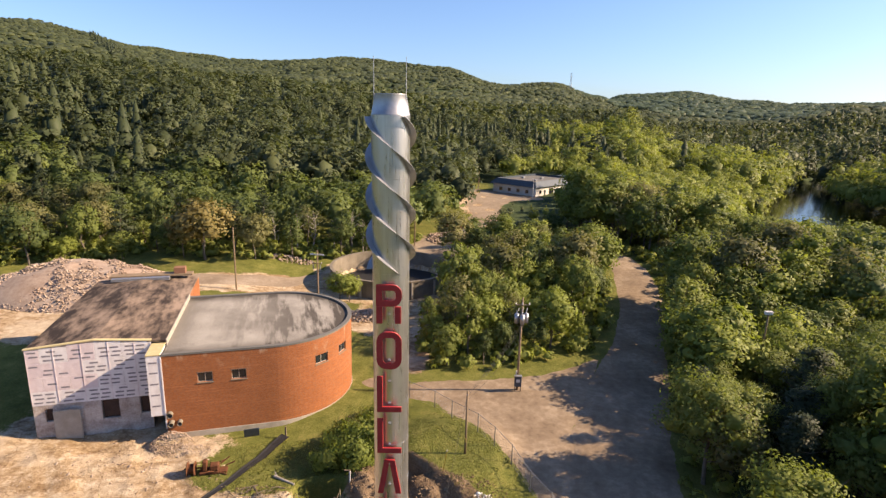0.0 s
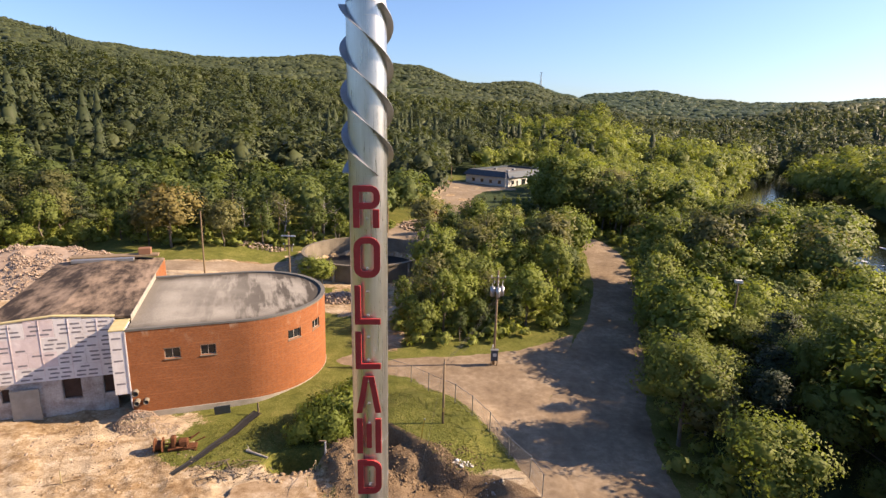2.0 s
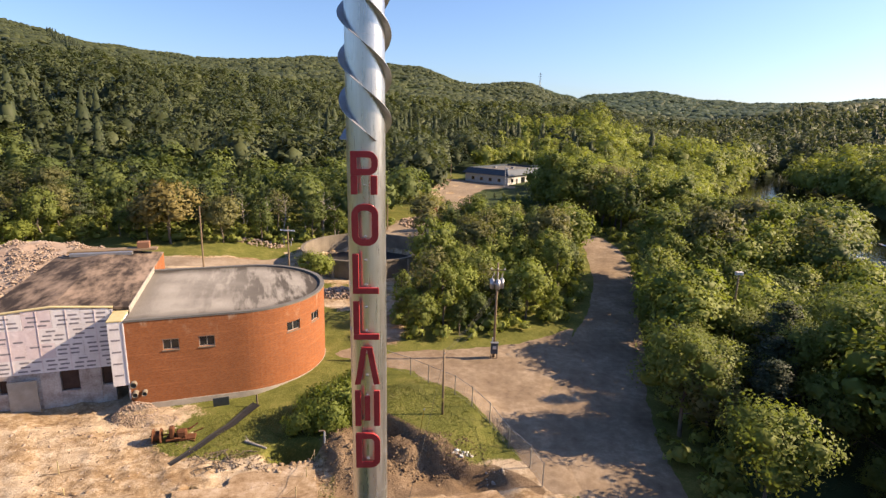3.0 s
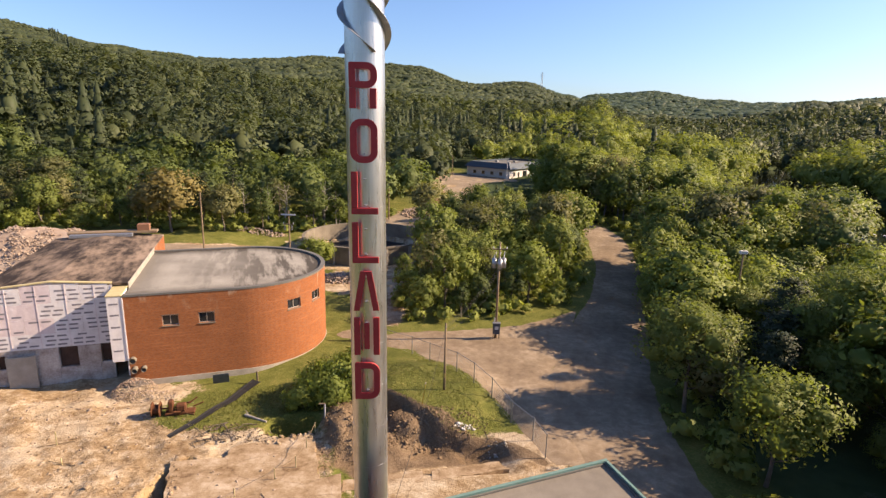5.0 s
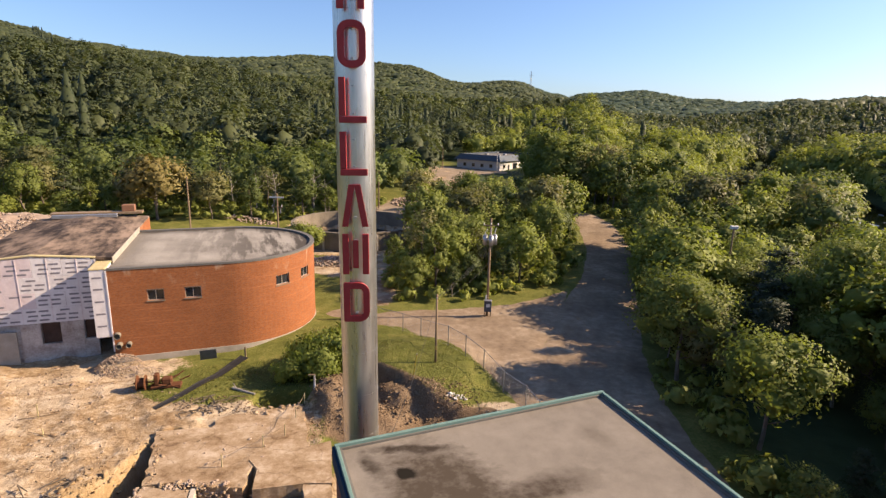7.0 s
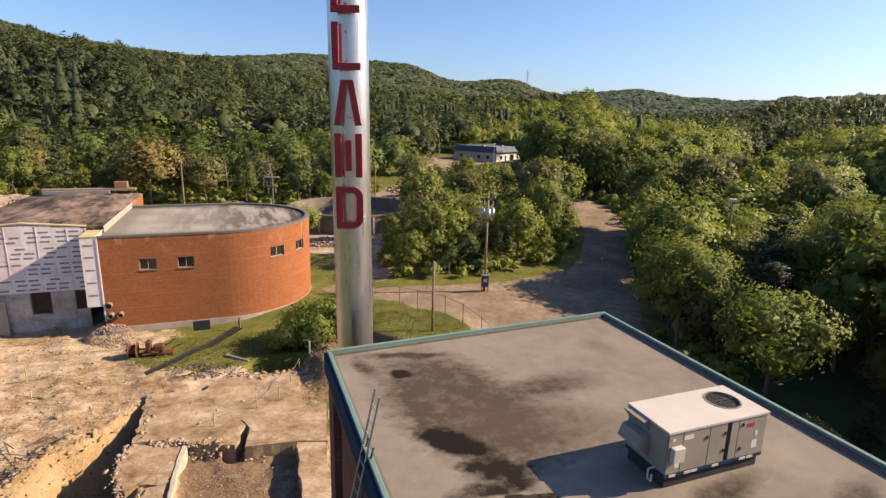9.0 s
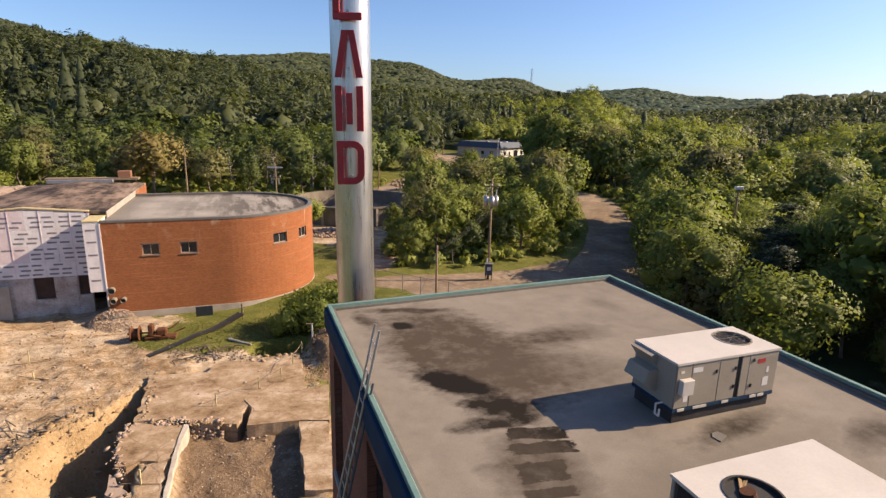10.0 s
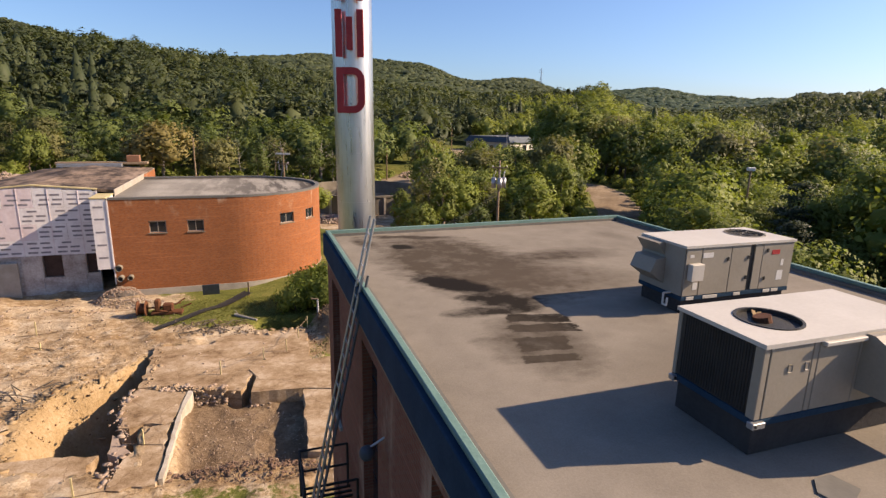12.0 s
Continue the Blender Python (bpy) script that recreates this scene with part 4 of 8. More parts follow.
def fan(t, x, y, r, top, guard=True):
    b = bmesh.new()
    n = 40
    lo = [b.verts.new((x + r * math.cos(2 * math.pi * i / n), y + r * math.sin(2 * math.pi * i / n), top + 0.012)) for i in range(n)]
    hi = [b.verts.new((x + (r - 0.03) * math.cos(2 * math.pi * i / n), y + (r - 0.03) * math.sin(2 * math.pi * i / n), top + 0.012)) for i in range(n)]
    dn = [b.verts.new((x + (r - 0.03) * math.cos(2 * math.pi * i / n), y + (r - 0.03) * math.sin(2 * math.pi * i / n), top - 0.20)) for i in range(n)]
    out = [b.verts.new((x + (r + 0.004) * math.cos(2 * math.pi * i / n), y + (r + 0.004) * math.sin(2 * math.pi * i / n), top - 0.02)) for i in range(n)]
    for i in range(n):
        j = (i + 1) % n
        b.faces.new((out[i], out[j], lo[j], lo[i]))
        b.faces.new((lo[i], lo[j], hi[j], hi[i]))
        b.faces.new((hi[i], hi[j], dn[j], dn[i]))
    f = part("fan", b, MAT["cabinet" if guard else "coil"], t, "round fan opening with rusty blades")
    b = bmesh.new()
    rod(b, (x, y, top - 0.17), (x, y, top - 0.06), 0.085, 0.085, 16)
    part("hub", b, MAT["rust"], f)
    for k in range(4):
        a = 2 * math.pi * k / 4 + 0.5
        m = Matrix.Translation((x, y, top - 0.12)) @ Matrix.Rotation(a, 4, "Z") @ Matrix.Rotation(0.45, 4, "X")
        b = boxed(0.07, r - 0.06, -0.09, 0.09, -0.006, 0.006, 0.004, m)
        part("blade", b, MAT["coil" if guard or k % 2 else "rust"], f)
    if not guard:
        b = bmesh.new()
        rod(b, (x + 0.02, y, top - 0.30), (x - 0.04, y + 0.05, top + 0.02), 0.11, 0.09, 12)
        part("motor", b, MAT["rust"], f, "rusty broken fan motor")
        rnd = random.Random(8)
        for k in range(7):
            a = rnd.uniform(0, 6.28)
            m = Matrix.Translation((x + r * 0.62 * math.cos(a), y + r * 0.62 * math.sin(a), top - 0.05 + rnd.uniform(-0.06, 0.04))) @ Matrix.Rotation(a + rnd.uniform(-0.8, 0.8), 4, "Z") @ Matrix.Rotation(rnd.uniform(-0.5, 0.5), 4, "X")
            part("broken_piece", boxed(-0.12, 0.10, -0.022, 0.022, -0.006, 0.006, 0.003, m), MAT["ochre"], f, "tan scrap of a broken fan blade")
        return
    b = bmesh.new()
    for k in range(3):
        rr = r * (0.35 + 0.27 * k)
        pts = [(x + rr * math.cos(2 * math.pi * i / 24), y + rr * math.sin(2 * math.pi * i / 24), top + 0.016) for i in range(25)]
        tube(b, pts, 0.004, 4)
    for k in range(6):
        a = math.pi * k / 6
        rod(b, (x - r * math.cos(a), y - r * math.sin(a), top + 0.02), (x + r * math.cos(a), y + r * math.sin(a), top + 0.02), 0.004, 0.004, 4)
    part("guard", b, MAT["coil"], f, "thin wire fan guard")


def lid(t, length, depth, top, x, y, r):
    """The top panel, with a round hole for the fan."""
    b = bmesh.new()
    n = 40
    inner = [b.verts.new((x + r * math.cos(2 * math.pi * i / n), y + r * math.sin(2 * math.pi * i / n), top)) for i in range(n)]
    outer = []
    x0, x1, y0, y1 = -0.03, length + 0.03, -0.03, depth + 0.03
    for i in range(n):
        c, s = math.cos(2 * math.pi * i / n), math.sin(2 * math.pi * i / n)
        k = min((x1 - x) / c if c > 1e-6 else ((x0 - x) / c if c < -1e-6 else 1e9), (y1 - y) / s if s > 1e-6 else ((y0 - y) / s if s < -1e-6 else 1e9))
        outer.append(Vector((x + c * k, y + s * k, top)))
    for cx, cy in ((x0, y0), (x1, y0), (x1, y1), (x0, y1)):
        i = min(range(n), key=lambda q: (outer[q] - Vector((cx, cy, top))).length)
        outer[i] = Vector((cx, cy, top))
    ov = [b.verts.new(p) for p in outer]
    lv = [b.verts.new((p.x, p.y, top - 0.045)) for p in outer]
    for i in range(n):
        j = (i + 1) % n
        b.faces.new((inner[i], inner[j], ov[j], ov[i])[::-1])
        b.faces.new((ov[i], ov[j], lv[j], lv[i])[::-1])
    part("top_panel", b, MAT["cabinet_top"], t, "pale top panel")


def far_unit():
    L, D, z0, z1 = 2.45, 1.10, 13.12, 14.05
    t = air_unit(5.05, -7.77, L, D, z0, z1, "beige rooftop air conditioner with a round top fan")
    lid(t, L, D, z1, 1.92, 0.62, 0.36)
    fan(t, 1.92, 0.62, 0.36, z1)
    for x0, x1 in ((0.0, 0.33), (0.34, 0.98), (0.99, 1.42), (1.72, 2.45)):
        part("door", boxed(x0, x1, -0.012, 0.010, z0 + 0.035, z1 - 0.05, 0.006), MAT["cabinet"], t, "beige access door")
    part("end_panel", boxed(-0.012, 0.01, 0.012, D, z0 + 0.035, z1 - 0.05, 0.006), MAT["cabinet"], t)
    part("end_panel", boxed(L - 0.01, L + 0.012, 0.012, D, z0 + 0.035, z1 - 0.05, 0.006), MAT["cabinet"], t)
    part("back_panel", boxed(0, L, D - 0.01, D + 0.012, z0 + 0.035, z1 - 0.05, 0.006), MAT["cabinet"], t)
    part("loose_door", boxed(1.53, 1.715, -0.010, 0.012, z0 + 0.04, z1 - 0.055, 0.005), MAT["cabinet"], t, "narrow access door slid open over a dark gap")
    d = part("disconnect_box", boxed(0.05, 0.31, -0.13, -0.014, z0 + 0.33, z0 + 0.62, 0.008), MAT["cabinet_top"], t, "grey switch box")
    part("switch_handle", boxed(0.30, 0.33, -0.10, -0.05, z0 + 0.42, z0 + 0.54, 0.004), MAT["galv"], d)
    for a in ((0.08, 0.16, z0 + 0.72, z0 + 0.77), (0.36, 0.58, z0 + 0.70, z0 + 0.79), (0.2, 0.30, z0 + 0.14, z0 + 0.27), (2.18, 2.24, z0 + 0.45, z0 + 0.57), (2.12, 2.26, z0 + 0.18, z0 + 0.36)):
        part("sticker", boxed(a[0], a[1], -0.0155, -0.013, a[2], a[3]), MAT["white"], t, "pale sticker")
    part("name_plate", boxed(1.93, 2.12, -0.0165, -0.013, z0 + 0.67, z0 + 0.755), MAT["red"], t, "small red maker's plate")
    for x in (0.10, 0.46, 0.62, 1.15, 1.85, 2.05):
        part("fork_slot", boxed(x, x + 0.16, -0.018, -0.008, z0 - 0.04, z0 + 0.018, 0.003), MAT["cabinet_top"], t)
    for x, z in ((0.90, 0.62), (1.36, 0.62), (1.36, 0.25), (1.80, 0.2), (1.80, 0.72)):
        part("latch", boxed(x, x + 0.04, -0.03, -0.013, z0 + z, z0 + z + 0.07, 0.004), MAT["black"], t)
    # weather hood on the end that faces the lot
    b = bmesh.new()
    pr = [(0, 0.15), (0, 0.62), (-0.20, 0.60), (-0.30, 0.36)]
    lo = [b.verts.new((-0.014 + x, 0.45, z0 + z)) for x, z in pr]
    hi = [b.verts.new((-0.014 + x, 1.02, z0 + z)) for x, z in pr]
    for i in range(4):
        j = (i + 1) % 4
        b.faces.new((lo[i], lo[j], hi[j], hi[i]))
    b.faces.new(lo[::-1])
    b.faces.new(hi)
    bmesh.ops.recalc_face_normals(b, faces=b.faces)
    part("weather_hood", b, MAT["cabinet"], t, "sloped intake hood")
    b = bmesh.new()
    pr = [(0, 0.66), (0, 0.90), (-0.16, 0.88)]
    lo = [b.verts.new((-0.014 + x, 0.5, z0 + z)) for x, z in pr]
    hi = [b.verts.new((-0.014 + x, 1.08, z0 + z)) for x, z in pr]
    for i in range(3):
        j = (i + 1) % 3
        b.faces.new((lo[i], lo[j], hi[j], hi[i]))
    b.faces.new(lo[::-1])
    b.faces.new(hi)
    bmesh.ops.recalc_face_normals(b, faces=b.faces)
    part("rain_lip", b, MAT["cabinet"], t)
    b = bmesh.new()
    tube(b, [(0.02, 0.25, z0 + 0.04), (-0.16, 0.25, z0 + 0.04), (-0.16, 0.25, z0 - 0.16), (-0.16, 0.15, z0 - 0.16), (-0.16, 0.15, z0 - 0.02)], 0.018, 8)
    part("drain_pipe", b, MAT["white"], t, "white plastic drain trap")


def near_unit():
    L, D, z0, z1 = 2.36, 1.10, 13.22, 14.05
    t = air_unit(2.68, -11.36, L, D, z0, z1, "beige rooftop air conditioner with exposed dark coil end")
    lid(t, L, D, z1, 0.62, 0.52, 0.34)
    fan(t, 0.62, 0.52, 0.34, z1, False)
    # the end with the coil, framed by corner posts
    c = part("coil", boxed(-0.008, 0.011, 0.10, D - 0.05, z0 + 0.06, z1 - 0.06), MAT["coil"], t, "dark finned coil")
    for i in range(26):
        y = 0.12 + i * (D - 0.2) / 26
        part("fin", boxed(-0.016, -0.0085, y, y + 0.012, z0 + 0.06, z1 - 0.06), MAT["black"], c)
    for y0, y1 in ((-0.01, 0.095), (D - 0.045, D + 0.01)):
        part("corner_post", boxed(-0.02, 0.06, y0, y1, z0 + 0.031, z1 - 0.046, 0.008), MAT["cabinet"], t, "beige corner post")
    for x0, x1, d in ((0.07, 0.62, 0.0), (0.63, 0.70, 0.0), (0.71, 1.28, 0.0), (1.29, 2.36, 0.0)):
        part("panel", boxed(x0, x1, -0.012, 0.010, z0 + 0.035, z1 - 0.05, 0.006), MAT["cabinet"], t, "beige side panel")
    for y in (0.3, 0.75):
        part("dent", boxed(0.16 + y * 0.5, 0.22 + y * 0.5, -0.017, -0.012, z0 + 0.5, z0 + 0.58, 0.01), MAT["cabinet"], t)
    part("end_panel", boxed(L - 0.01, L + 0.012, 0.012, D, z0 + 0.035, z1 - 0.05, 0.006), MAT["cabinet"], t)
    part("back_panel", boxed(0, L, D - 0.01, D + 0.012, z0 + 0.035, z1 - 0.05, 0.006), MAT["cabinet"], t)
    # economiser hood standing off the front
    b = bmesh.new()
    pr = [(0, 0.80), (-0.10, 0.80), (-0.62, 0.52), (-0.62, 0.18), (0, 0.18)]
    lo = [b.verts.new((1.32, -0.014 + y, z0 + z)) for y, z in pr]
    hi = [b.verts.new((2.34, -0.014 + y, z0 + z)) for y, z in pr]
    for i in range(5):
        j = (i + 1) % 5
        b.faces.new((lo[i], lo[j], hi[j], hi[i]))
    b.faces.new(lo[::-1])
    b.faces.new(hi)
    bmesh.ops.recalc_face_normals(b, faces=b.faces)
    part("economiser_hood", b, MAT["cabinet"], t, "beige sloped economiser hood")
    part("flashing", boxed(0.72, 1.30, -0.07, -0.013, z1 - 0.09, z1 - 0.047, 0.006), MAT["cabinet_top"], t, "pale metal drip strip")
    for y in (-0.02, D - 0.04):
        f = part("lifting_lug", boxed(-0.06, 0.10, y - 0.03, y + 0.05, z0 - 0.045, z0 + 0.02, 0.006), MAT["galv"], t)
        part("bolt", rod(bmesh.new(), (-0.03, y - 0.04, z0 - 0.01), (-0.03, y + 0.06, z0 - 0.01), 0.016, 0.016, 8), MAT["black"], f)


far_unit()
near_unit()


def pitch_pocket():
    """Small folded patches of roofing by the units."""
    for u, v, s, nm in ((3.05, -12.0, 0.22, "roof_patch"), (5.6, -8.35, 0.14, "roof_patch")):
        b = bmesh.new()
        prism(b, [(-s, -s * 0.7), (s * 0.9, -s * 0.55), (s, s * 0.6), (0.1 * s, s * 0.9), (-s * 0.8, s * 0.5)], RZ + 0.002, RZ + 0.018)
        bmesh.ops.recalc_face_normals(b, faces=b.faces)
        ob = obj(nm, b, MAT["flat_roof"])
        ob.matrix_world = SITE @ pose(u, v, 0, 0, 0, 20)
        tagged(ob, "raised patch of grey roofing on the flat roof", "roof patch", "roof patches")


pitch_pocket()


def ladder():
    """Extension ladder leaning on the eaves."""
    foot, head = Vector((-2.93, -5.1, -0.45)), Vector((0.24, -5.1, 14.25))
    t = thing("extension_ladder", SITE, "aluminium extension ladder leaning on the roof edge", "ladder")
    d = (head - foot).normalized()
    side = Vector((0, 1, 0))
    out = side.cross(d).normalized()
    total = (head - foot).length

    def section(a, b, off, width, tag, metal="shaded_alu"):
        s = part("section", rod(bmesh.new(), foot + d * a + out * off + side * width, foot + d * b + out * off + side * width, 0.027, 0.027, 8), MAT[metal], t, tag)
        part("stile", rod(bmesh.new(), foot + d * a + out * off - side * width, foot + d * b + out * off - side * width, 0.027, 0.027, 8), MAT[metal], s)
        z = a + 0.18
        while z < b - 0.1:
            p = foot + d * z + out * off
            part("rung", rod(bmesh.new(), p - side * width, p + side * width, 0.015, 0.015, 6), MAT[metal], s)
            z += 0.305

    # one metal in two tones: shaded below, sunlit above
    section(0.0, total * 0.93, 0.07, 0.21, "lower ladder section")
    section(total * 0.46, total, -0.02, 0.18, "upper ladder section", "galv")
    for s in (-1, 1):
        p = foot + side * 0.21 * s + out * 0.06
        part("foot_pad", boxed(p.x - 0.05, p.x + 0.05, p.y - 0.06, p.y + 0.06, p.z - 0.05, p.z + 0.03, 0.01), MAT["black"], t)


ladder()


def landing():
    """Small steel landing on the wall behind the ladder."""
    t = thing("steel_landing", SITE, "small dark steel landing with a pipe railing on the brick wall", "landing")
    x0, y0, y1, z = -1.2, -4.65, -3.2, 7.3
    for k in range(9):
        yy = y0 + 0.03 + k * (y1 - y0 - 0.06) / 8
        part("floor_bar", boxed(x0, -0.004, yy - 0.02, yy + 0.02, z - 0.05, z), MAT["black"], t)
    for x, y in ((x0 + 0.03, y0 + 0.03), (x0 + 0.03, y1 - 0.03), (-0.06, y0 + 0.03), (-0.06, y1 - 0.03)):
        part("post", rod(bmesh.new(), (x, y, z), (x, y, z + 1.15), 0.03, 0.03, 8), MAT["black"], t)
    for zz in (z + 0.6, z + 1.15):
        part("rail", tube(bmesh.new(), [(-0.06, y0 + 0.03, zz), (x0 + 0.03, y0 + 0.03, zz), (x0 + 0.03, y1 - 0.03, zz), (-0.06, y1 - 0.03, zz)], 0.028, 8), MAT["black"], t)
    for y in (y0 + 0.1, y1 - 0.1):
        part("brace", rod(bmesh.new(), (x0 + 0.1, y, z - 0.08), (-0.01, y, z - 1.2), 0.03, 0.03, 8), MAT["black"], t)


landing()


def wall_lamp():
    t = thing("wall_lamp", SITE @ pose(0, -7.0, 10.65), "round grey lamp on a bracket beside the tall window", "lamp")
    part("bracket", rod(bmesh.new(), (-0.002, 0, 0.25), (-0.28, 0, 0.1), 0.02, 0.02, 8), MAT["galv"], t)
    b = bmesh.new()
    bmesh.ops.create_uvsphere(b, u_segments=16, v_segments=10, radius=0.13)
    bmesh.ops.translate(b, verts=b.verts, vec=(-0.3, 0, 0.02))
    part("globe", b, MAT["tarp"], t, "dull dark globe", True)


wall_lamp()


# ---- chimney stack ----
def chimney():
    t = thing("chimney_stack", pose(-1.30, 17.15, 0) @ pose(0, 0, 0, 0, -0.55, 0), "tall stainless steel chimney with spiral strakes and red sign shapes", "chimney")
    R = 0.60
    zs = [-0.6] + [1.3 + 1.52 * i for i in range(21)] + [32.05]
    for k, (a, b) in enumerate(zip(zs[:-1], zs[1:])):
        bm = bmesh.new()
        n = 48
        prof = [(R, a), (R, b)]
        rings = [[bm.verts.new((r * math.cos(2 * math.pi * i / n), r * math.sin(2 * math.pi * i / n), z)) for i in range(n)] for r, z in prof]
        for p, q in zip(rings[:-1], rings[1:]):
            for i in range(n):
                bm.faces.new((p[i], p[(i + 1) % n], q[(i + 1) % n], q[i]))
        ring = part("shell_ring", bm, MAT["steel"], t, smooth=True)
        bm = bmesh.new()
        prof = [(R - 0.002, b - 0.03), (R + 0.004, b - 0.026), (R + 0.004, b - 0.004), (R - 0.002, b)]
        rings = [[bm.verts.new((r * math.cos(2 * math.pi * i / n), r * math.sin(2 * math.pi * i / n), z)) for i in range(n)] for r, z in prof]
        for p, q in zip(rings[:-1], rings[1:]):
            for i in range(n):
                bm.faces.new((p[i], p[(i + 1) % n], q[(i + 1) % n], q[i]))
        part("seam_band", bm, MAT["steel"], ring)
    # tapered top cone with an open rim
    bm = bmesh.new()
    n = 48
    prof = [(0.60, 32.05), (0.605, 32.08), (0.585, 32.10), (0.49, 32.66), (0.50, 32.68), (0.47, 32.68), (0.46, 31.2), (0.0, 31.2)]
    rings = [[bm.verts.new((max(r, 0.001) * math.cos(2 * math.pi * i / n), max(r, 0.001) * math.sin(2 * math.pi * i / n), z)) for i in range(n)] for r, z in prof]
    for p, q in zip(rings[:-1], rings[1:]):
        for i in range(n):
            bm.faces.new((p[i], p[(i + 1) % n], q[(i + 1) % n], q[i]))
    part("top_cone", bm, MAT["galv"], t, "pale tapered outlet cone", True)
    for a in (200, 340):
        x, y = 0.52 * math.cos(radians(a)), 0.52 * math.sin(radians(a))
        part("lightning_rod", rod(bmesh.new(), (x, y, 32.2), (x, y, 33.75), 0.014, 0.008, 6), MAT["galv"], t, "thin lightning rod")
    # three spiral strakes
    ztop, zbot, pitch_, w = 32.0, 27.15, 3.72, 0.20
    for k in range(3):
        bm = bmesh.new()
        rows = []
        m = 90
        for i in range(m + 1):
            z = ztop + (zbot - ztop) * i / m
            a = radians(-90 + 40) + 2 * math.pi * k / 3 + 2 * math.pi * (ztop - z) / pitch_
            ww = w
            c, s = math.cos(a), math.sin(a)
            rows.append([bm.verts.new(((R + d) * c, (R + d) * s, z + e)) for d, e in ((-0.01, -0.012), (ww, -0.008), (ww, 0.008), (-0.01, 0.012))])
        for p, q in zip(rows[:-1], rows[1:]):
            for i in range(4):
                j = (i + 1) % 4
                bm.faces.new((p[i], p[j], q[j], q[i]))
        bm.faces.new(rows[0])
        bm.faces.new(rows[-1][::-1])
        bmesh.ops.recalc_face_normals(bm, faces=bm.faces)
        part("strake", bm, MAT["galv"], t, "spiral wind strake")
    # red sign: seven plain shapes of flat bars, one under the other
    tops = [26.85, 25.26, 23.70, 22.15, 20.58, 19.05, 17.47]
    H_, W_, b_ = 1.30, 0.82, 0.2
    kinds = ["loop", "ring", "bars", "bars", "wedge", "posts", "half_ring"]

    def loop(cx, cz, w, h, round_l, round_r, thick):
        """A closed flat band with rounded ends, standing off the stack."""
        def line(w, h, rl, rr):
            pts = []
            for sx, sz, r, a0 in ((1, 1, rr, 0), (-1, 1, rl, 90), (-1, -1, rl, 180), (1, -1, rr, 270)):
                for k in range(7):
                    a = radians(a0 + 15 * k)
                    pts.append((cx + sx * (w / 2 - r) + r * math.cos(a), cz + sz * (h / 2 - r) + r * math.sin(a)))
            return pts
        bm = bmesh.new()
        outer = line(w, h, round_l, round_r)
        inner = line(w - 2 * thick, h - 2 * thick, max(0.01, round_l - thick), max(0.01, round_r - thick))
        rows = [[bm.verts.new((x, y, z)) for x, z in ring] for ring, y in ((outer, -R - 0.17), (outer, -R - 0.09), (inner, -R - 0.09), (inner, -R - 0.17))]
        k = len(outer)
        for p, q in zip(rows, rows[1:] + rows[:1]):
            for i in range(k):
                bm.faces.new((p[i], p[(i + 1) % k], q[(i + 1) % k], q[i]))
        bmesh.ops.recalc_face_normals(bm, faces=bm.faces)
        return bm

    def slanted(x0, x1, z0, z1, w):
        bm = bmesh.new()
        rows = [[bm.verts.new((x + dx, y, z)) for dx in (-w / 2, w / 2)] for x, z in ((x0, z0), (x1, z1)) for y in (-R - 0.17, -R - 0.09)]
        a, b, c, d = rows
        for f in ((a[0], a[1], c[1], c[0]), (b[1], b[0], d[0], d[1]), (a[0], c[0], d[0], b[0]), (a[1], b[1], d[1], c[1]), (c[0], c[1], d[1], d[0]), (a[1], a[0], b[0], b[1])):
            bm.faces.new(f)
        bmesh.ops.recalc_face_normals(bm, faces=bm.faces)
        return bm

    def flat(x0, x1, z0, z1):
        return boxed(x0, x1, -R - 0.17, -R - 0.09, z0, z1, 0.012)

    def pieces(kind, z):
        l, r, d = -W_ / 2, W_ / 2, z - H_
        if kind == "bars":
            return [flat(l, l + b_, d + b_ + 0.004, z), flat(l, r, d, d + b_)]
        if kind == "posts":
            return [flat(l, l + b_, d, z), flat(r - b_, r, d, z), flat(-0.09, 0.09, d + 0.2, z - 0.2)]
        if kind == "wedge":
            return [slanted(l + 0.1, -0.085, d, z, 0.19), slanted(r - 0.1, 0.085, d, z, 0.19)]
        if kind == "loop":
            return [loop(0, z - 0.36, W_, 0.72, 0.04, 0.3, 0.19), flat(l, l + b_, d, z - 0.724), flat(r - b_ - 0.02, r - 0.02, d, z - 0.724)]
        if kind == "half_ring":
            return [loop(0, z - H_ / 2, W_, H_, 0.04, 0.34, b_)]
        return [loop(0, z - H_ / 2, W_, H_, 0.34, 0.34, b_)]

    for z, kind in zip(tops, kinds):
        s = None
        for bm in pieces(kind, z):
            if s is None:
                s = part("sign_shape", bm, MAT["red"], t, "red painted sign shape")
            else:
                part("bar", bm, MAT["red"], s)
        for dz in (-0.25, -1.05):
            part("bracket", boxed(-0.04, 0.04, -R - 0.088, -R + 0.16, z + dz, z + dz + 0.04), MAT["galv"], s)


chimney()


# ---- round-ended brick wing and the wrapped hall ----
WING = pose(-27.2, 49.7, 0, 0, 0, TURN_SITE)
WZ = 8.30


def wing_outline(r, u0=0.0, n=36, v0=9.2):
    """Straight front, half-round end, straight back."""
    pts = [(u0, v0 - r)]
    for i in range(n + 1):
        a = -math.pi / 2 + math.pi * i / n
        pts.append((10.5 + r * math.cos(a), v0 + r * math.sin(a)))
    pts.append((u0, v0 + r))
    return pts


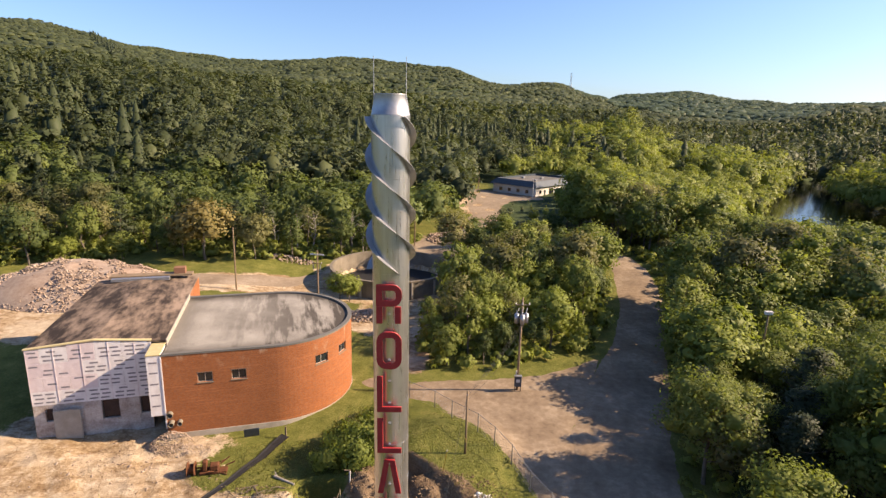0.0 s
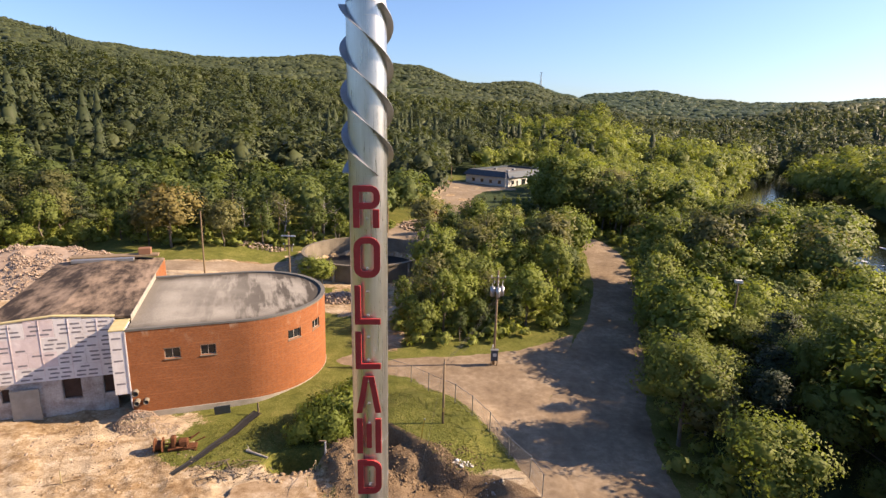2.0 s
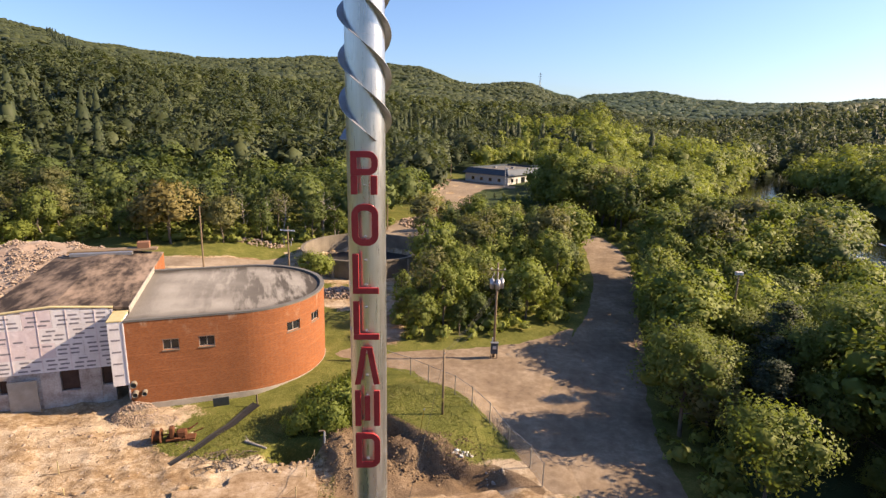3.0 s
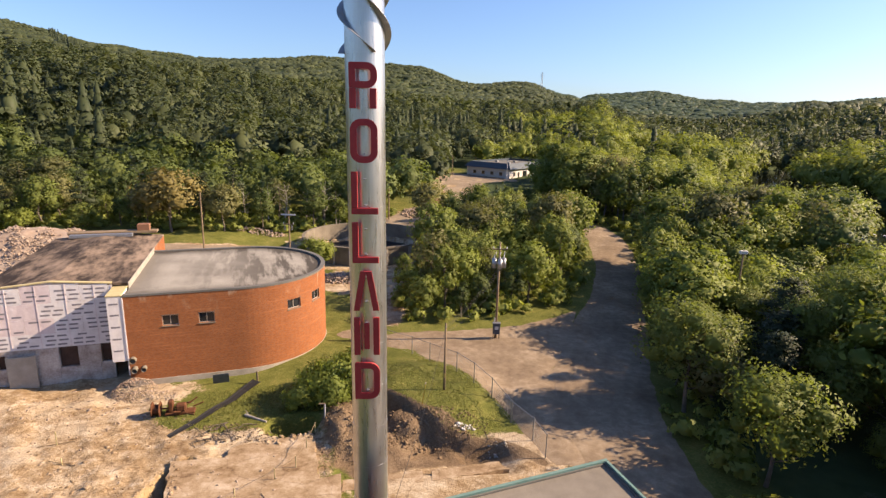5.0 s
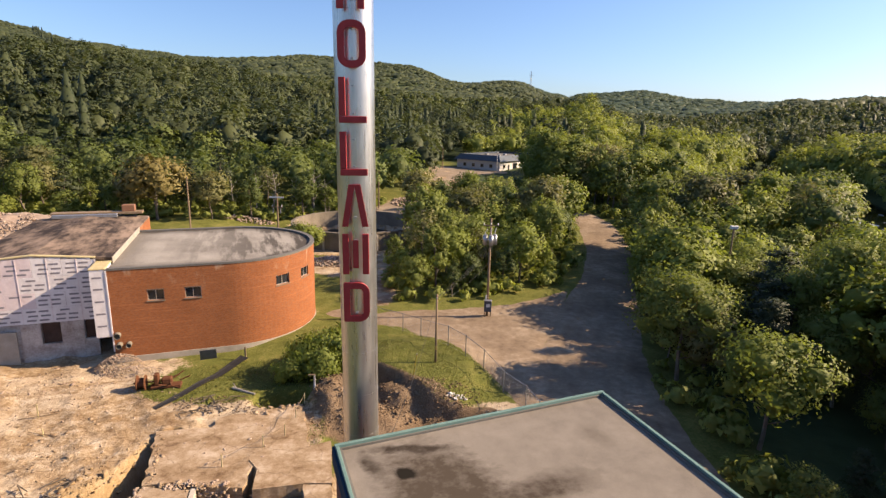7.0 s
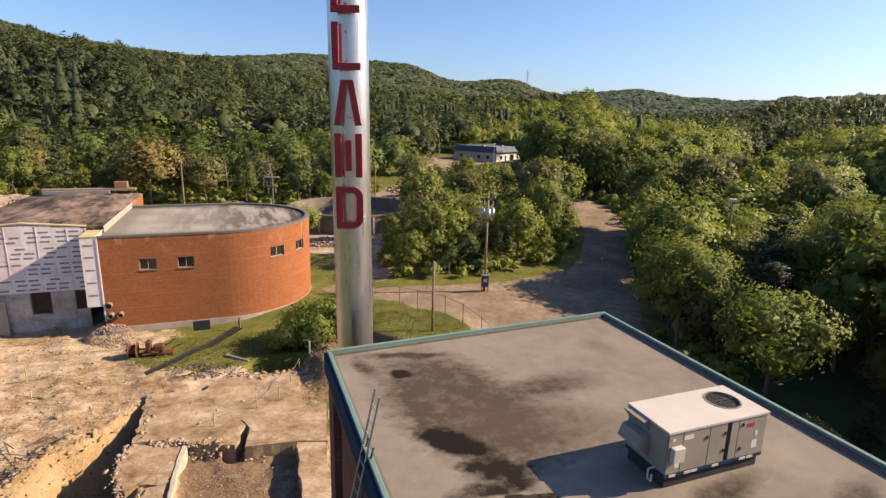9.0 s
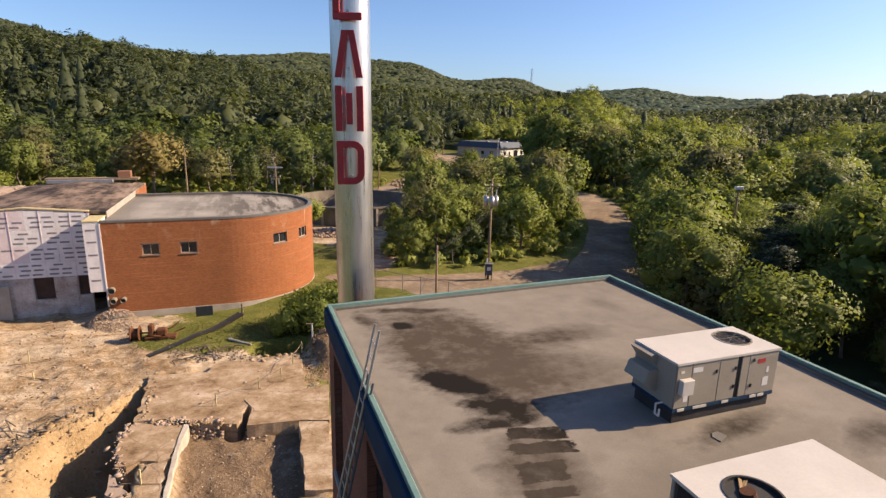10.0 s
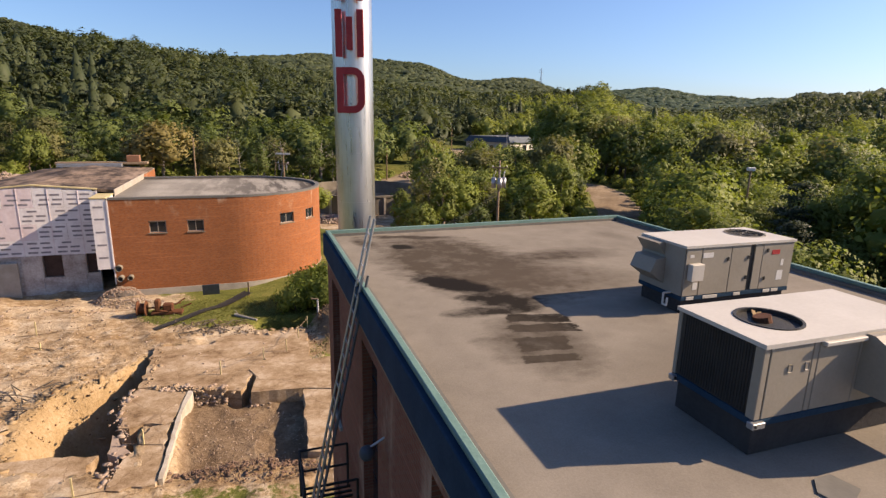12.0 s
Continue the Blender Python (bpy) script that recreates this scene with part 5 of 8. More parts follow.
def ring_band(bm, outer, inner, z0, z1):
    """A solid band between two open outlines."""
    k = len(outer)
    cols = [[bm.verts.new((x, y, z)) for (x, y), z in ((o, z0), (o, z1), (i, z1), (i, z0))] for o, i in zip(outer, inner)]
    for p, q in zip(cols[:-1], cols[1:]):
        for i in range(4):
            j = (i + 1) % 4
            bm.faces.new((p[i], q[i], q[j], p[j]))
    bm.faces.new(cols[0])
    bm.faces.new(cols[-1][::-1])
    bmesh.ops.recalc_face_normals(bm, faces=bm.faces)
    return bm


def wing_s(co):
    """Distance along the wing's wall."""
    if co.x <= 10.5:
        return co.x if co.y < 9.2 else 10.5 + 9.2 * math.pi + (10.5 - co.x)
    return 10.5 + 9.2 * (math.atan2(co.y - 9.2, co.x - 10.5) + math.pi / 2)


def brick_wing():
    t = thing("brick_wing", WING, "orange brick building with a half-round end and flat roof", "building")
    R = 9.2
    # wall as a band along the outline, cut by window openings
    wins = [(3.15, 4.6, 5.15, 6.2), (6.4, 7.85, 5.15, 6.2)]
    for a0, a1 in ((-61.3, -50.8), (-38.9, -28.8)):
        wins.append((10.5 + R * (radians(a0) + math.pi / 2), 10.5 + R * (radians(a1) + math.pi / 2), 5.35, 6.4))
    total = 10.5 * 2 + R * math.pi
    cuts = sorted({0.0, total, *[w for a in wins for w in a[:2]], *[i * 0.55 for i in range(int(total / 0.55) + 1)]})
    cuts = [c for i, c in enumerate(cuts) if i == 0 or c - cuts[i - 1] > 1e-4]

    def at(s, off):
        if s <= 10.5:
            return (s, off)
        if s >= 10.5 + R * math.pi:
            return (10.5 - (s - 10.5 - R * math.pi), 2 * R - off)
        a = (s - 10.5) / R - math.pi / 2
        return (10.5 + (R - off) * math.cos(a), 9.2 + (R - off) * math.sin(a))

    bm = bmesh.new()
    for s0, s1 in zip(cuts[:-1], cuts[1:]):
        m = (s0 + s1) / 2
        w = [q for q in wins if q[0] < m < q[1]]
        spans = [(-0.25, w[0][2]), (w[0][3], 8.32)] if w else [(-0.25, 8.32)]
        for z0, z1 in spans:
            vs = [bm.verts.new((*at(s, o), z)) for z in (z0, z1) for s, o in ((s0, 0), (s1, 0), (s1, 0.35), (s0, 0.35))]
            for f in ((0, 1, 5, 4), (2, 3, 7, 6), (4, 5, 6, 7), (3, 2, 1, 0), (1, 2, 6, 5), (3, 0, 4, 7)):
                bm.faces.new([vs[i] for i in f])
    bmesh.ops.remove_doubles(bm, verts=bm.verts, dist=1e-4)
    bm.verts.index_update()
    dup = {}
    for f in bm.faces:
        dup.setdefault(tuple(sorted(v.index for v in f.verts)), []).append(f)
    bmesh.ops.delete(bm, geom=[f for g in dup.values() if len(g) > 1 for f in g], context="FACES")
    wall_uv(part("wall", bm, MAT["brick"], t), wing_s)
    o = wing_outline(R + 0.06)
    part("plinth", ring_band(bmesh.new(), wing_outline(R + 0.07), wing_outline(R - 0.3), -2.2, -0.252), MAT["concrete"], t, "pale concrete plinth")
    part("coping", ring_band(bmesh.new(), wing_outline(R + 0.05), wing_outline(R - 0.42), 8.322, 8.52), MAT["flat_roof"], t, "thin stained parapet")
    part("roof", prism(bmesh.new(), wing_outline(R - 0.36, 0.02), 7.9, WZ), MAT["roof_wing"], t, "grey weathered roof with dark patches")
    part("wall", boxed(0.0, 0.30, 0.36, 18.04, -1.5, 7.9), MAT["concrete"], t)
    for s0, s1, z0, z1 in wins:
        m = (s0 + s1) / 2
        p0, p1 = Vector(at(s0, 0.2)), Vector(at(s1, 0.2))
        d = (p1 - p0)
        w = d.length
        mat = Matrix.Translation((p0.x, p0.y, 0)) @ Matrix.Rotation(math.atan2(d.y, d.x), 4, "Z")
        fr = bmesh.new()
        box(fr, 0, w, -0.04, 0.04, z0, z0 + 0.07, 0, mat)
        box(fr, 0, w, -0.04, 0.04, z1 - 0.07, z1, 0, mat)
        box(fr, 0, 0.07, -0.04, 0.04, z0 + 0.07, z1 - 0.07, 0, mat)
        box(fr, w - 0.07, w, -0.04, 0.04, z0 + 0.07, z1 - 0.07, 0, mat)
        box(fr, w / 2 - 0.03, w / 2 + 0.03, -0.04, 0.04, z0 + 0.07, z1 - 0.07, 0, mat)
        win = part("window", fr, MAT["concrete"], t, "narrow window with a pale frame")
        for x0, x1 in ((0.07, w / 2 - 0.03), (w / 2 + 0.03, w - 0.07)):
            part("pane", boxed(x0, x1, -0.006, 0.006, z0 + 0.07, z1 - 0.07, 0, mat), MAT["glass"], win)
        part("sill", boxed(-0.08, w + 0.08, -0.28, 0.03, z0 - 0.10, z0 - 0.003, 0.01, mat), MAT["tank"], win)
        part("lintel", boxed(-0.05, w + 0.05, -0.215, -0.19, z1 + 0.003, z1 + 0.10, 0.005, mat), MAT["brick_red"], win)
        part("backing", boxed(0, w, 0.3, 0.32, z0, z1, 0, mat), MAT["black"], win)
    # cut pipe ends by the corner
    for x, z, r, l in ((0.35, 2.0, 0.30, 0.5), (0.45, 1.05, 0.26, 0.7), (1.25, 1.05, 0.24, 0.6)):
        bm = bmesh.new()
        n = 20
        prof = [(r, 0.05), (r, -l), (r - 0.04, -l), (r - 0.04, -0.02), (0.001, -0.02)]
        rings = [[bm.verts.new((x + q * math.cos(2 * math.pi * i / n), y, z + q * math.sin(2 * math.pi * i / n))) for i in range(n)] for q, y in prof]
        for p, q in zip(rings[:-1], rings[1:]):
            for i in range(n):
                bm.faces.new((p[i], p[(i + 1) % n], q[(i + 1) % n], q[i]))
        bmesh.ops.recalc_face_normals(bm, faces=bm.faces)
        part("pipe_end", bm, MAT["tank"], t, "cut-off round duct end", True)
    part("flue_edge", boxed(-0.12, 0.0, -0.06, 0.06, 0.4, 8.3, 0.01), MAT["wrap"], t)
    return t


brick_wing()


BAR = None


def printed(x, y, z, parent):
    """One bar of grey print; all share a mesh."""
    global BAR
    if BAR is None:
        b = boxed(0, 0.78, 0, 0.0035, 0, 0.17)
        BAR = bpy.data.meshes.new("printed_bar")
        b.to_mesh(BAR)
        b.free()
        BAR.materials.append(MAT["print"])
    ob = new("printed_bar", BAR)
    ob.parent = parent
    ob.location = (x, y, z)


def wrapped_hall():
    t = thing("wrapped_hall", WING, "half-demolished hall with white house-wrapped front and worn brown roof", "building")
    y0, y1, xl, xr = 2.9, 26.5, -12.6, -0.02
    ridge = -6.6

    def rz(x):
        return 8.85 + 0.55 * (1 - min(1, abs(x - ridge) / 6.2))
    # front wall with doorways
    doors = [(-6.55, -4.95, 0.7, 2.95), (-3.0, -2.0, 0.9, 2.9), (-11.6, -10.9, 1.0, 2.4)]
    bm = bmesh.new()
    xs = sorted({xl, -1.9, ridge, *[q for d in doors for q in d[:2]]})
    for a, b in zip(xs[:-1], xs[1:]):
        m = (a + b) / 2
        dd = [d for d in doors if d[0] < m < d[1]]
        lows = [(-1.8, dd[0][2]), (dd[0][3], None)] if dd else [(-1.8, None)]
        for z0, z1 in lows:
            if z1 is not None and z1 - z0 < 0.01:
                continue
            ta, tb = (rz(a), rz(b)) if z1 is None else (z1, z1)
            vs = [bm.verts.new(p) for p in ((a, y0, z0), (b, y0, z0), (b, y0 + 0.4, z0), (a, y0 + 0.4, z0), (a, y0, ta), (b, y0, tb), (b, y0 + 0.4, tb), (a, y0 + 0.4, ta))]
            for f in ((0, 1, 5, 4), (2, 3, 7, 6), (4, 5, 6, 7), (3, 2, 1, 0), (1, 2, 6, 5), (3, 0, 4, 7)):
                bm.faces.new([vs[i] for i in f])
    bmesh.ops.remove_doubles(bm, verts=bm.verts, dist=1e-4)
    part("wall", bm, MAT["block"], t, "rough flaking block wall behind the wrap")
    for a, b, z0, z1 in doors:
        part("door", boxed(a + 0.04, b - 0.04, y0 + 0.26, y0 + 0.32, max(z0, -1.2), z1 - 0.03, 0.01), MAT["door_brown"], t, "dark brown boarded opening")
    part("wall", boxed(xl, xl + 0.4, y0 + 0.4, y1, -1.8, 8.6), MAT["brick"], t)
    wall_uv(t.children[-1])
    wall_uv(part("wall", boxed(-0.42, -0.02, 18.45, y1, -1.8, 8.72), MAT["brick"], t, "orange brick side wall"))
    wall_uv(part("wall", boxed(xl + 0.4, -0.42, y1 - 0.4, y1, -1.8, 8.6), MAT["brick"], t))
    # black sheet added behind the front to stand for the dark inside
    part("interior", boxed(xl + 0.5, -0.5, y0 + 3.2, y0 + 3.4, -1.8, 8.4), MAT["black"], t, "black sheet for the unlit interior")
    # roof in two gentle slopes
    bm = bmesh.new()
    prof = [(xl - 0.1, 8.83), (ridge, 9.43), (-0.03, 8.88)]
    lo = [[bm.verts.new((x, y, z)) for x, z in prof] + [bm.verts.new((x, y, z - 0.25)) for x, z in prof[::-1]] for y in (y0 + 0.05, y1)]
    for i in range(6):
        j = (i + 1) % 6
        bm.faces.new((lo[0][i], lo[0][j], lo[1][j], lo[1][i]))
    bm.faces.new(lo[0])
    bm.faces.new(lo[1][::-1])
    bmesh.ops.recalc_face_normals(bm, faces=bm.faces)
    part("roof", bm, MAT["roof_hall"], t, "worn brown roof with dark bare patches")
    part("verge_board", boxed(-0.06, 0.05, 3.0, 18.3, 7.6, 8.9, 0.02), MAT["concrete"], t, "pale joint strip between the roofs")
    # wrap sheets: courses of boards with printed bars
    rows_ = [2.85, 4.35, 5.85, 7.35, 8.8]
    rnd = random.Random(4)
    for k, (z0, z1) in enumerate(zip(rows_[:-1], rows_[1:])):
        x = xl + (0.0 if k % 2 == 0 else -1.2)
        while x < -1.4:
            a, b = max(x, xl), min(x + 2.4, -1.4)
            x += 2.4
            if b - a < 0.1:
                continue
            pink = a < -8.4 and k >= 1 and rnd.random() < 0.75
            top = min(z1 - 0.015, rz((a + b) / 2) - 0.12) if k == 3 else z1 - 0.015
            if k == 3:
                top = rz((a + b) / 2) - 0.14
            p = part("wrap_sheet", boxed(a + 0.012, b - 0.012, y0 - 0.035 - 0.006 * rnd.random(), y0 - 0.004, z0, top, 0.006), MAT["wrap_pink" if pink else "wrap"], t, "torn pinkish wrap sheet" if pink else "white wrap sheet with printed bars")
            for zz in (z0 + 0.22, z0 + 0.66, z0 + 1.10):
                if zz + 0.2 > top:
                    continue
                xx = a + 0.15 + 0.5 * rnd.random()
                while xx + 0.8 < b:
                    if not pink or rnd.random() < 0.35:
                        printed(xx, y0 - 0.046, zz, p)
                    xx += 1.02
    # battens over the sheets
    for x in (-12.55, -10.2, -7.8, -5.4, -3.0, -1.5):
        part("batten", boxed(x - 0.03, x + 0.03, y0 - 0.075, y0 - 0.047, 2.9, rz(x) - 0.15, 0.005), MAT["wrap_pink"], t)
    # parapet return with raw yellow timber on top
    part("return_wall", boxed(-1.38, -0.13, 0.0, y0 - 0.05, 1.9, 8.42), MAT["wrap"], t, "white wrapped projecting pier")
    part("timber_cap", boxed(-1.42, -0.10, -0.05, y0 + 0.35, 8.425, 8.56, 0.02), MAT["timber_yellow"], t, "raw yellow timber capping")
    b = bmesh.new()
    for x0, x1 in ((xl - 0.1, ridge), (ridge, -1.4)):
        z0, z1 = rz(x0), rz(x1)
        vs = [b.verts.new(p) for p in ((x0, y0 - 0.1, z0), (x1, y0 - 0.1, z1), (x1, y0 + 0.3, z1), (x0, y0 + 0.3, z0), (x0, y0 - 0.1, z0 + 0.1), (x1, y0 - 0.1, z1 + 0.1), (x1, y0 + 0.3, z1 + 0.1), (x0, y0 + 0.3, z0 + 0.1))]
        for f in ((0, 1, 5, 4), (2, 3, 7, 6), (4, 5, 6, 7), (3, 2, 1, 0), (1, 2, 6, 5), (3, 0, 4, 7)):
            b.faces.new([vs[i] for i in f])
    part("timber_edge", b, MAT["timber_yellow"], t, "raw yellow timber roof edge")
    for zz in (2.9, 4.1, 5.3, 6.5, 7.6):
        printed(-1.2, -0.006, zz, t)
    # battered lower wall, loose door leaf, roof clutter
    part("door_leaf", boxed(-10.75, -8.35, y0 - 0.55, y0 - 0.40, -1.3, 2.35, 0.02), MAT["concrete"], t, "pale door leaf propped against the wall")
    part("pilaster", boxed(-8.2, -6.6, y0 - 0.06, y0 - 0.005, -1.2, 2.8, 0.02), MAT["block"], t, "patched pale plaster")
    part("pilaster", boxed(-4.85, -3.1, y0 - 0.06, y0 - 0.005, -1.2, 2.8, 0.02), MAT["block"], t, "patched pale plaster")
    part("back_parapet", boxed(xl + 1.6, -0.6, y1 - 1.4, y1 - 0.05, 9.45, 9.75, 0.03), MAT["wood"], t, "stack of weathered planks along the roof end")
    part("back_parapet", boxed(xl + 2.0, -3.4, y1 - 2.3, y1 - 1.6, 9.2, 9.62, 0.03), MAT["galv"], t, "bent sheet metal flashing")
    part("vent_block", boxed(-3.0, -1.5, y1 - 1.2, y1 - 0.1, 9.76, 10.6, 0.04), MAT["brick"], t, "small brick vent block")
    wall_uv(t.children[-1])
    return t


wrapped_hall()


# ---- old settling tank ----
def tank():
    t = thing("settling_tank", pose(-9.6, 107.6, 0), "round open concrete settling tank with stained walls", "tank")
    R, z0, z1 = 12.4, -2.6, 2.6
    n = 64
    prof = [(R, z0), (R, z1 - 0.35), (R + 0.15, z1 - 0.30), (R + 0.15, z1), (R - 0.45, z1), (R - 0.45, -2.6), (0.01, -2.7)]
    bm = bmesh.new()
    rings = [[bm.verts.new((r * math.cos(2 * math.pi * i / n), r * math.sin(2 * math.pi * i / n), z)) for i in range(n)] for r, z in prof]
    for p, q in zip(rings[:-1], rings[1:]):
        for i in range(n):
            bm.faces.new((p[i], p[(i + 1) % n], q[(i + 1) % n], q[i]))
    bmesh.ops.recalc_face_normals(bm, faces=bm.faces)
    part("basin", bm, MAT["tank"], t)
    for k in range(16):
        a = 2 * math.pi * k / 16
        m = Matrix.Rotation(a, 4, "Z")
        part("buttress", boxed(R - 0.05, R + 0.28, -0.18, 0.18, z0, z1 - 0.36, 0.02, m), MAT["concrete"], t)
    # added black disc that stands for the shadow inside the basin
    bm = bmesh.new()
    bmesh.ops.create_circle(bm, cap_ends=True, segments=48, radius=R - 0.47)
    bmesh.ops.translate(bm, verts=bm.verts, vec=(0, 0, -1.2))
    part("sludge", bm, MAT["black"], t, "black disc for the shade inside the basin")
    m = Matrix.Translation((11.2, -5.2, 0)) @ Matrix.Rotation(radians(-25), 4, "Z")
    bm = bmesh.new()
    box(bm, -0.1, 4.2, -2.2, -1.9, -2.0, 2.5, 0, m)
    box(bm, -0.1, 4.2, 1.9, 2.2, -2.0, 2.5, 0, m)
    box(bm, 3.9, 4.2, -1.895, 1.895, -2.0, 2.5, 0, m)
    part("outlet_box", bm, MAT["concrete"], t, "pale concrete outlet chamber")


tank()


# ---- low building in the distance ----
def low_building():
    m = pose(35.0, 200.5, h1(34, 212) - 0.4, 0, 0, 48)
    t = thing("low_building", m, "low white building with a slate-blue metal roof edge", "building")
    L, D, H = 30.0, 19.5, 3.9
    bm = bmesh.new()
    box(bm, 0, L, 0, D, -1.5, H)
    part("wall", bm, MAT["white"], t, "white painted wall")
    bm = bmesh.new()
    o = [(-0.9, -0.9), (L + 0.9, -0.9), (L + 0.9, D + 0.9), (-0.9, D + 0.9)]
    i = [(0.9, 0.9), (L - 0.9, 0.9), (L - 0.9, D - 0.9), (0.9, D - 0.9)]
    a = [bm.verts.new((x, y, H - 0.35)) for x, y in o]
    b = [bm.verts.new((x, y, H + 1.7)) for x, y in i]
    c = [bm.verts.new((x, y, H + 0.9)) for x, y in i]
    for k in range(4):
        j = (k + 1) % 4
        bm.faces.new((a[k], a[j], b[j], b[k]))
        bm.faces.new((b[k], b[j], c[j], c[k]))
    bm.faces.new(a[::-1])
    part("roof_edge", bm, MAT["blue_roof"], t, "slate-blue metal mansard edge")
    part("roof", boxed(0.92, L - 0.92, 0.92, D - 0.92, H + 0.3, H + 0.95), MAT["flat_roof"], t, "flat grey roof")
    for x0, x1, z0, z1 in ((2.5, 4.0, 1.0, 2.4), (6, 7.1, 0.0, 2.3), (9.5, 12.5, 0.0, 2.7), (14.5, 16, 1.0, 2.4), (18, 19.5, 1.0, 2.4), (22, 24, 1, 2.4)):
        w = part("window" if z0 else "door", boxed(x0, x1, -0.06, 0.04, z0, z1, 0.02), MAT["galv"], t)
        part("pane", boxed(x0 + 0.12, x1 - 0.12, -0.075, -0.062, z0 + 0.12, z1 - 0.12), MAT["glass"], w)
    for y0, y1 in ((3, 4.5), (7, 8.5), (11, 12.5), (15, 16.5)):
        for s in (0, 1):
            xx = -0.06 if s == 0 else L - 0.04
            w = part("window", boxed(xx, xx + 0.1, y0, y1, 1.0, 2.4, 0.02), MAT["galv"], t)
            part("pane", boxed(xx - 0.012 if s == 0 else xx + 0.102, xx - 0.002 if s == 0 else xx + 0.112, y0 + 0.12, y1 - 0.12, 1.12, 2.28), MAT["glass"], w)
    m2 = m @ pose(31.5, 2.0, 0)
    t2 = thing("annex", m2, "white annex with a slate-blue metal roof", "building")
    part("wall", boxed(0, 12, 0, 12, -1.5, 3.6), MAT["white"], t2, "white painted wall")
    bm = bmesh.new()
    a = [bm.verts.new(p) for p in ((-0.6, -0.6, 3.4), (12.6, -0.6, 3.4), (12.6, 12.6, 3.4), (-0.6, 12.6, 3.4))]
    b = [bm.verts.new(p) for p in ((1.8, 1.8, 5.0), (10.2, 1.8, 5.0), (10.2, 10.2, 5.0), (1.8, 10.2, 5.0))]
    for k in range(4):
        j = (k + 1) % 4
        bm.faces.new((a[k], a[j], b[j], b[k]))
    bm.faces.new(b)
    bm.faces.new(a[::-1])
    part("roof", bm, MAT["blue_roof"], t2)
    for x in (3, 8):
        part("window", boxed(x, x + 1.6, -0.05, 0.05, 1.0, 2.4, 0.02), MAT["glass"], t2)
    for k, (x, y) in enumerate(((9, 6), (18, 9), (14, 15))):
        v = thing("roof_vent", m @ pose(x, y, H + 0.95), "small metal roof vent on a flat roof", "roof vent", "roof vents")
        part("curb", boxed(-0.6, 0.6, -0.5, 0.5, 0, 0.5, 0.03), MAT["galv"], v)
        part("cap", boxed(-0.75, 0.75, -0.65, 0.65, 0.502, 0.62, 0.03), MAT["galv"], v)
    return t


low_building()


# ---- poles, wires, fence ----
def utility_pole():
    x, y = 10.05, 61.0
    z = h1(x, y)
    t = thing("utility_pole", pose(x, y, z), "wooden utility pole with transformers and crossarm", "utility pole")
    H = 12.0
    part("pole", rod(bmesh.new(), (0, 0, -0.5), (0, 0, H), 0.17, 0.11, 12), MAT["wood"], t, smooth=True)
    part("crossarm", boxed(-0.9, 0.9, -0.20, -0.10, H - 0.9, H - 0.76, 0.015), MAT["wood"], t)
    for k, dx in enumerate((-0.8, 0.0, 0.8)):
        b = bmesh.new()
        for j in range(3):
            rod(b, (dx, -0.15, H - 0.75 + j * 0.07), (dx, -0.15, H - 0.70 + j * 0.07), 0.07, 0.05, 10)
        part("insulator", b, MAT["white"], t, "pale insulator")
    for dx, dy in ((-0.62, -0.12), (0.0, -0.48), (0.55, 0.1)):
        b = bmesh.new()
        rod(b, (dx, dy, H - 3.1), (dx, dy, H - 2.0), 0.27, 0.27, 16)
        c = part("transformer", b, MAT["galv"], t, "pale grey transformer can", True)
        part("lid", rod(bmesh.new(), (dx, dy, H - 1.998), (dx, dy, H - 1.90), 0.28, 0.14, 16), MAT["galv"], c)
        part("bushing", rod(bmesh.new(), (dx, dy, H - 1.9), (dx, dy, H - 1.55), 0.05, 0.035, 8), MAT["white"], c)
        part("bracket", boxed(min(dx, 0) - 0.02, max(dx, 0) + 0.02, min(dy, 0), max(dy, 0) + 0.04, H - 2.6, H - 2.5), MAT["galv"], c)
    for k in range(3):
        part("cutout", rod(bmesh.new(), (-0.5 + 0.5 * k, -0.3, H - 1.5), (-0.45 + 0.5 * k, -0.4, H - 1.1), 0.05, 0.04, 8), MAT["white"], t)
    m = part("meter_cabinet", boxed(-0.42, 0.42, -0.55, -0.18, 0.75, 2.1, 0.03), MAT["tarp"], t, "dark grey meter cabinet")
    part("cabinet_roof", boxed(-0.48, 0.48, -0.62, -0.15, 2.102, 2.2, 0.02), MAT["galv"], m)
    part("sign", boxed(-0.22, 0.22, -0.575, -0.553, 1.35, 1.75), MAT["white"], m, "pale sign plate")
    part("leg", boxed(-0.40, -0.32, -0.45, -0.3, 0.0, 0.748), MAT["wood"], m)
    part("leg", boxed(0.32, 0.40, -0.45, -0.3, 0.0, 0.748), MAT["wood"], m)
    part("marker", boxed(-0.3, -0.15, -0.28, -0.18, 2.25, 2.75, 0.02), MAT["white"], t)
    return Vector((x, y, z)), H


def service_post():
    x, y = 3.05, 46.3
    z = h1(x, y)
    t = thing("service_post", pose(x, y, z), "plain weathered wooden service post on the grass", "utility pole")
    part("pole", rod(bmesh.new(), (0, 0, -0.4), (0, 0, 6.6), 0.12, 0.085, 10), MAT["wood"], t, smooth=True)
    part("bracket", boxed(-0.05, 0.05, -0.16, -0.08, 6.2, 6.35), MAT["galv"], t)
    part("tag", boxed(-0.05, 0.05, -0.15, -0.12, 1.3, 1.7), MAT["yellow"], t, "small yellow tag")
    return Vector((x, y, z)), 6.6


(upos, uh), (spos, sh) = utility_pole(), service_post()


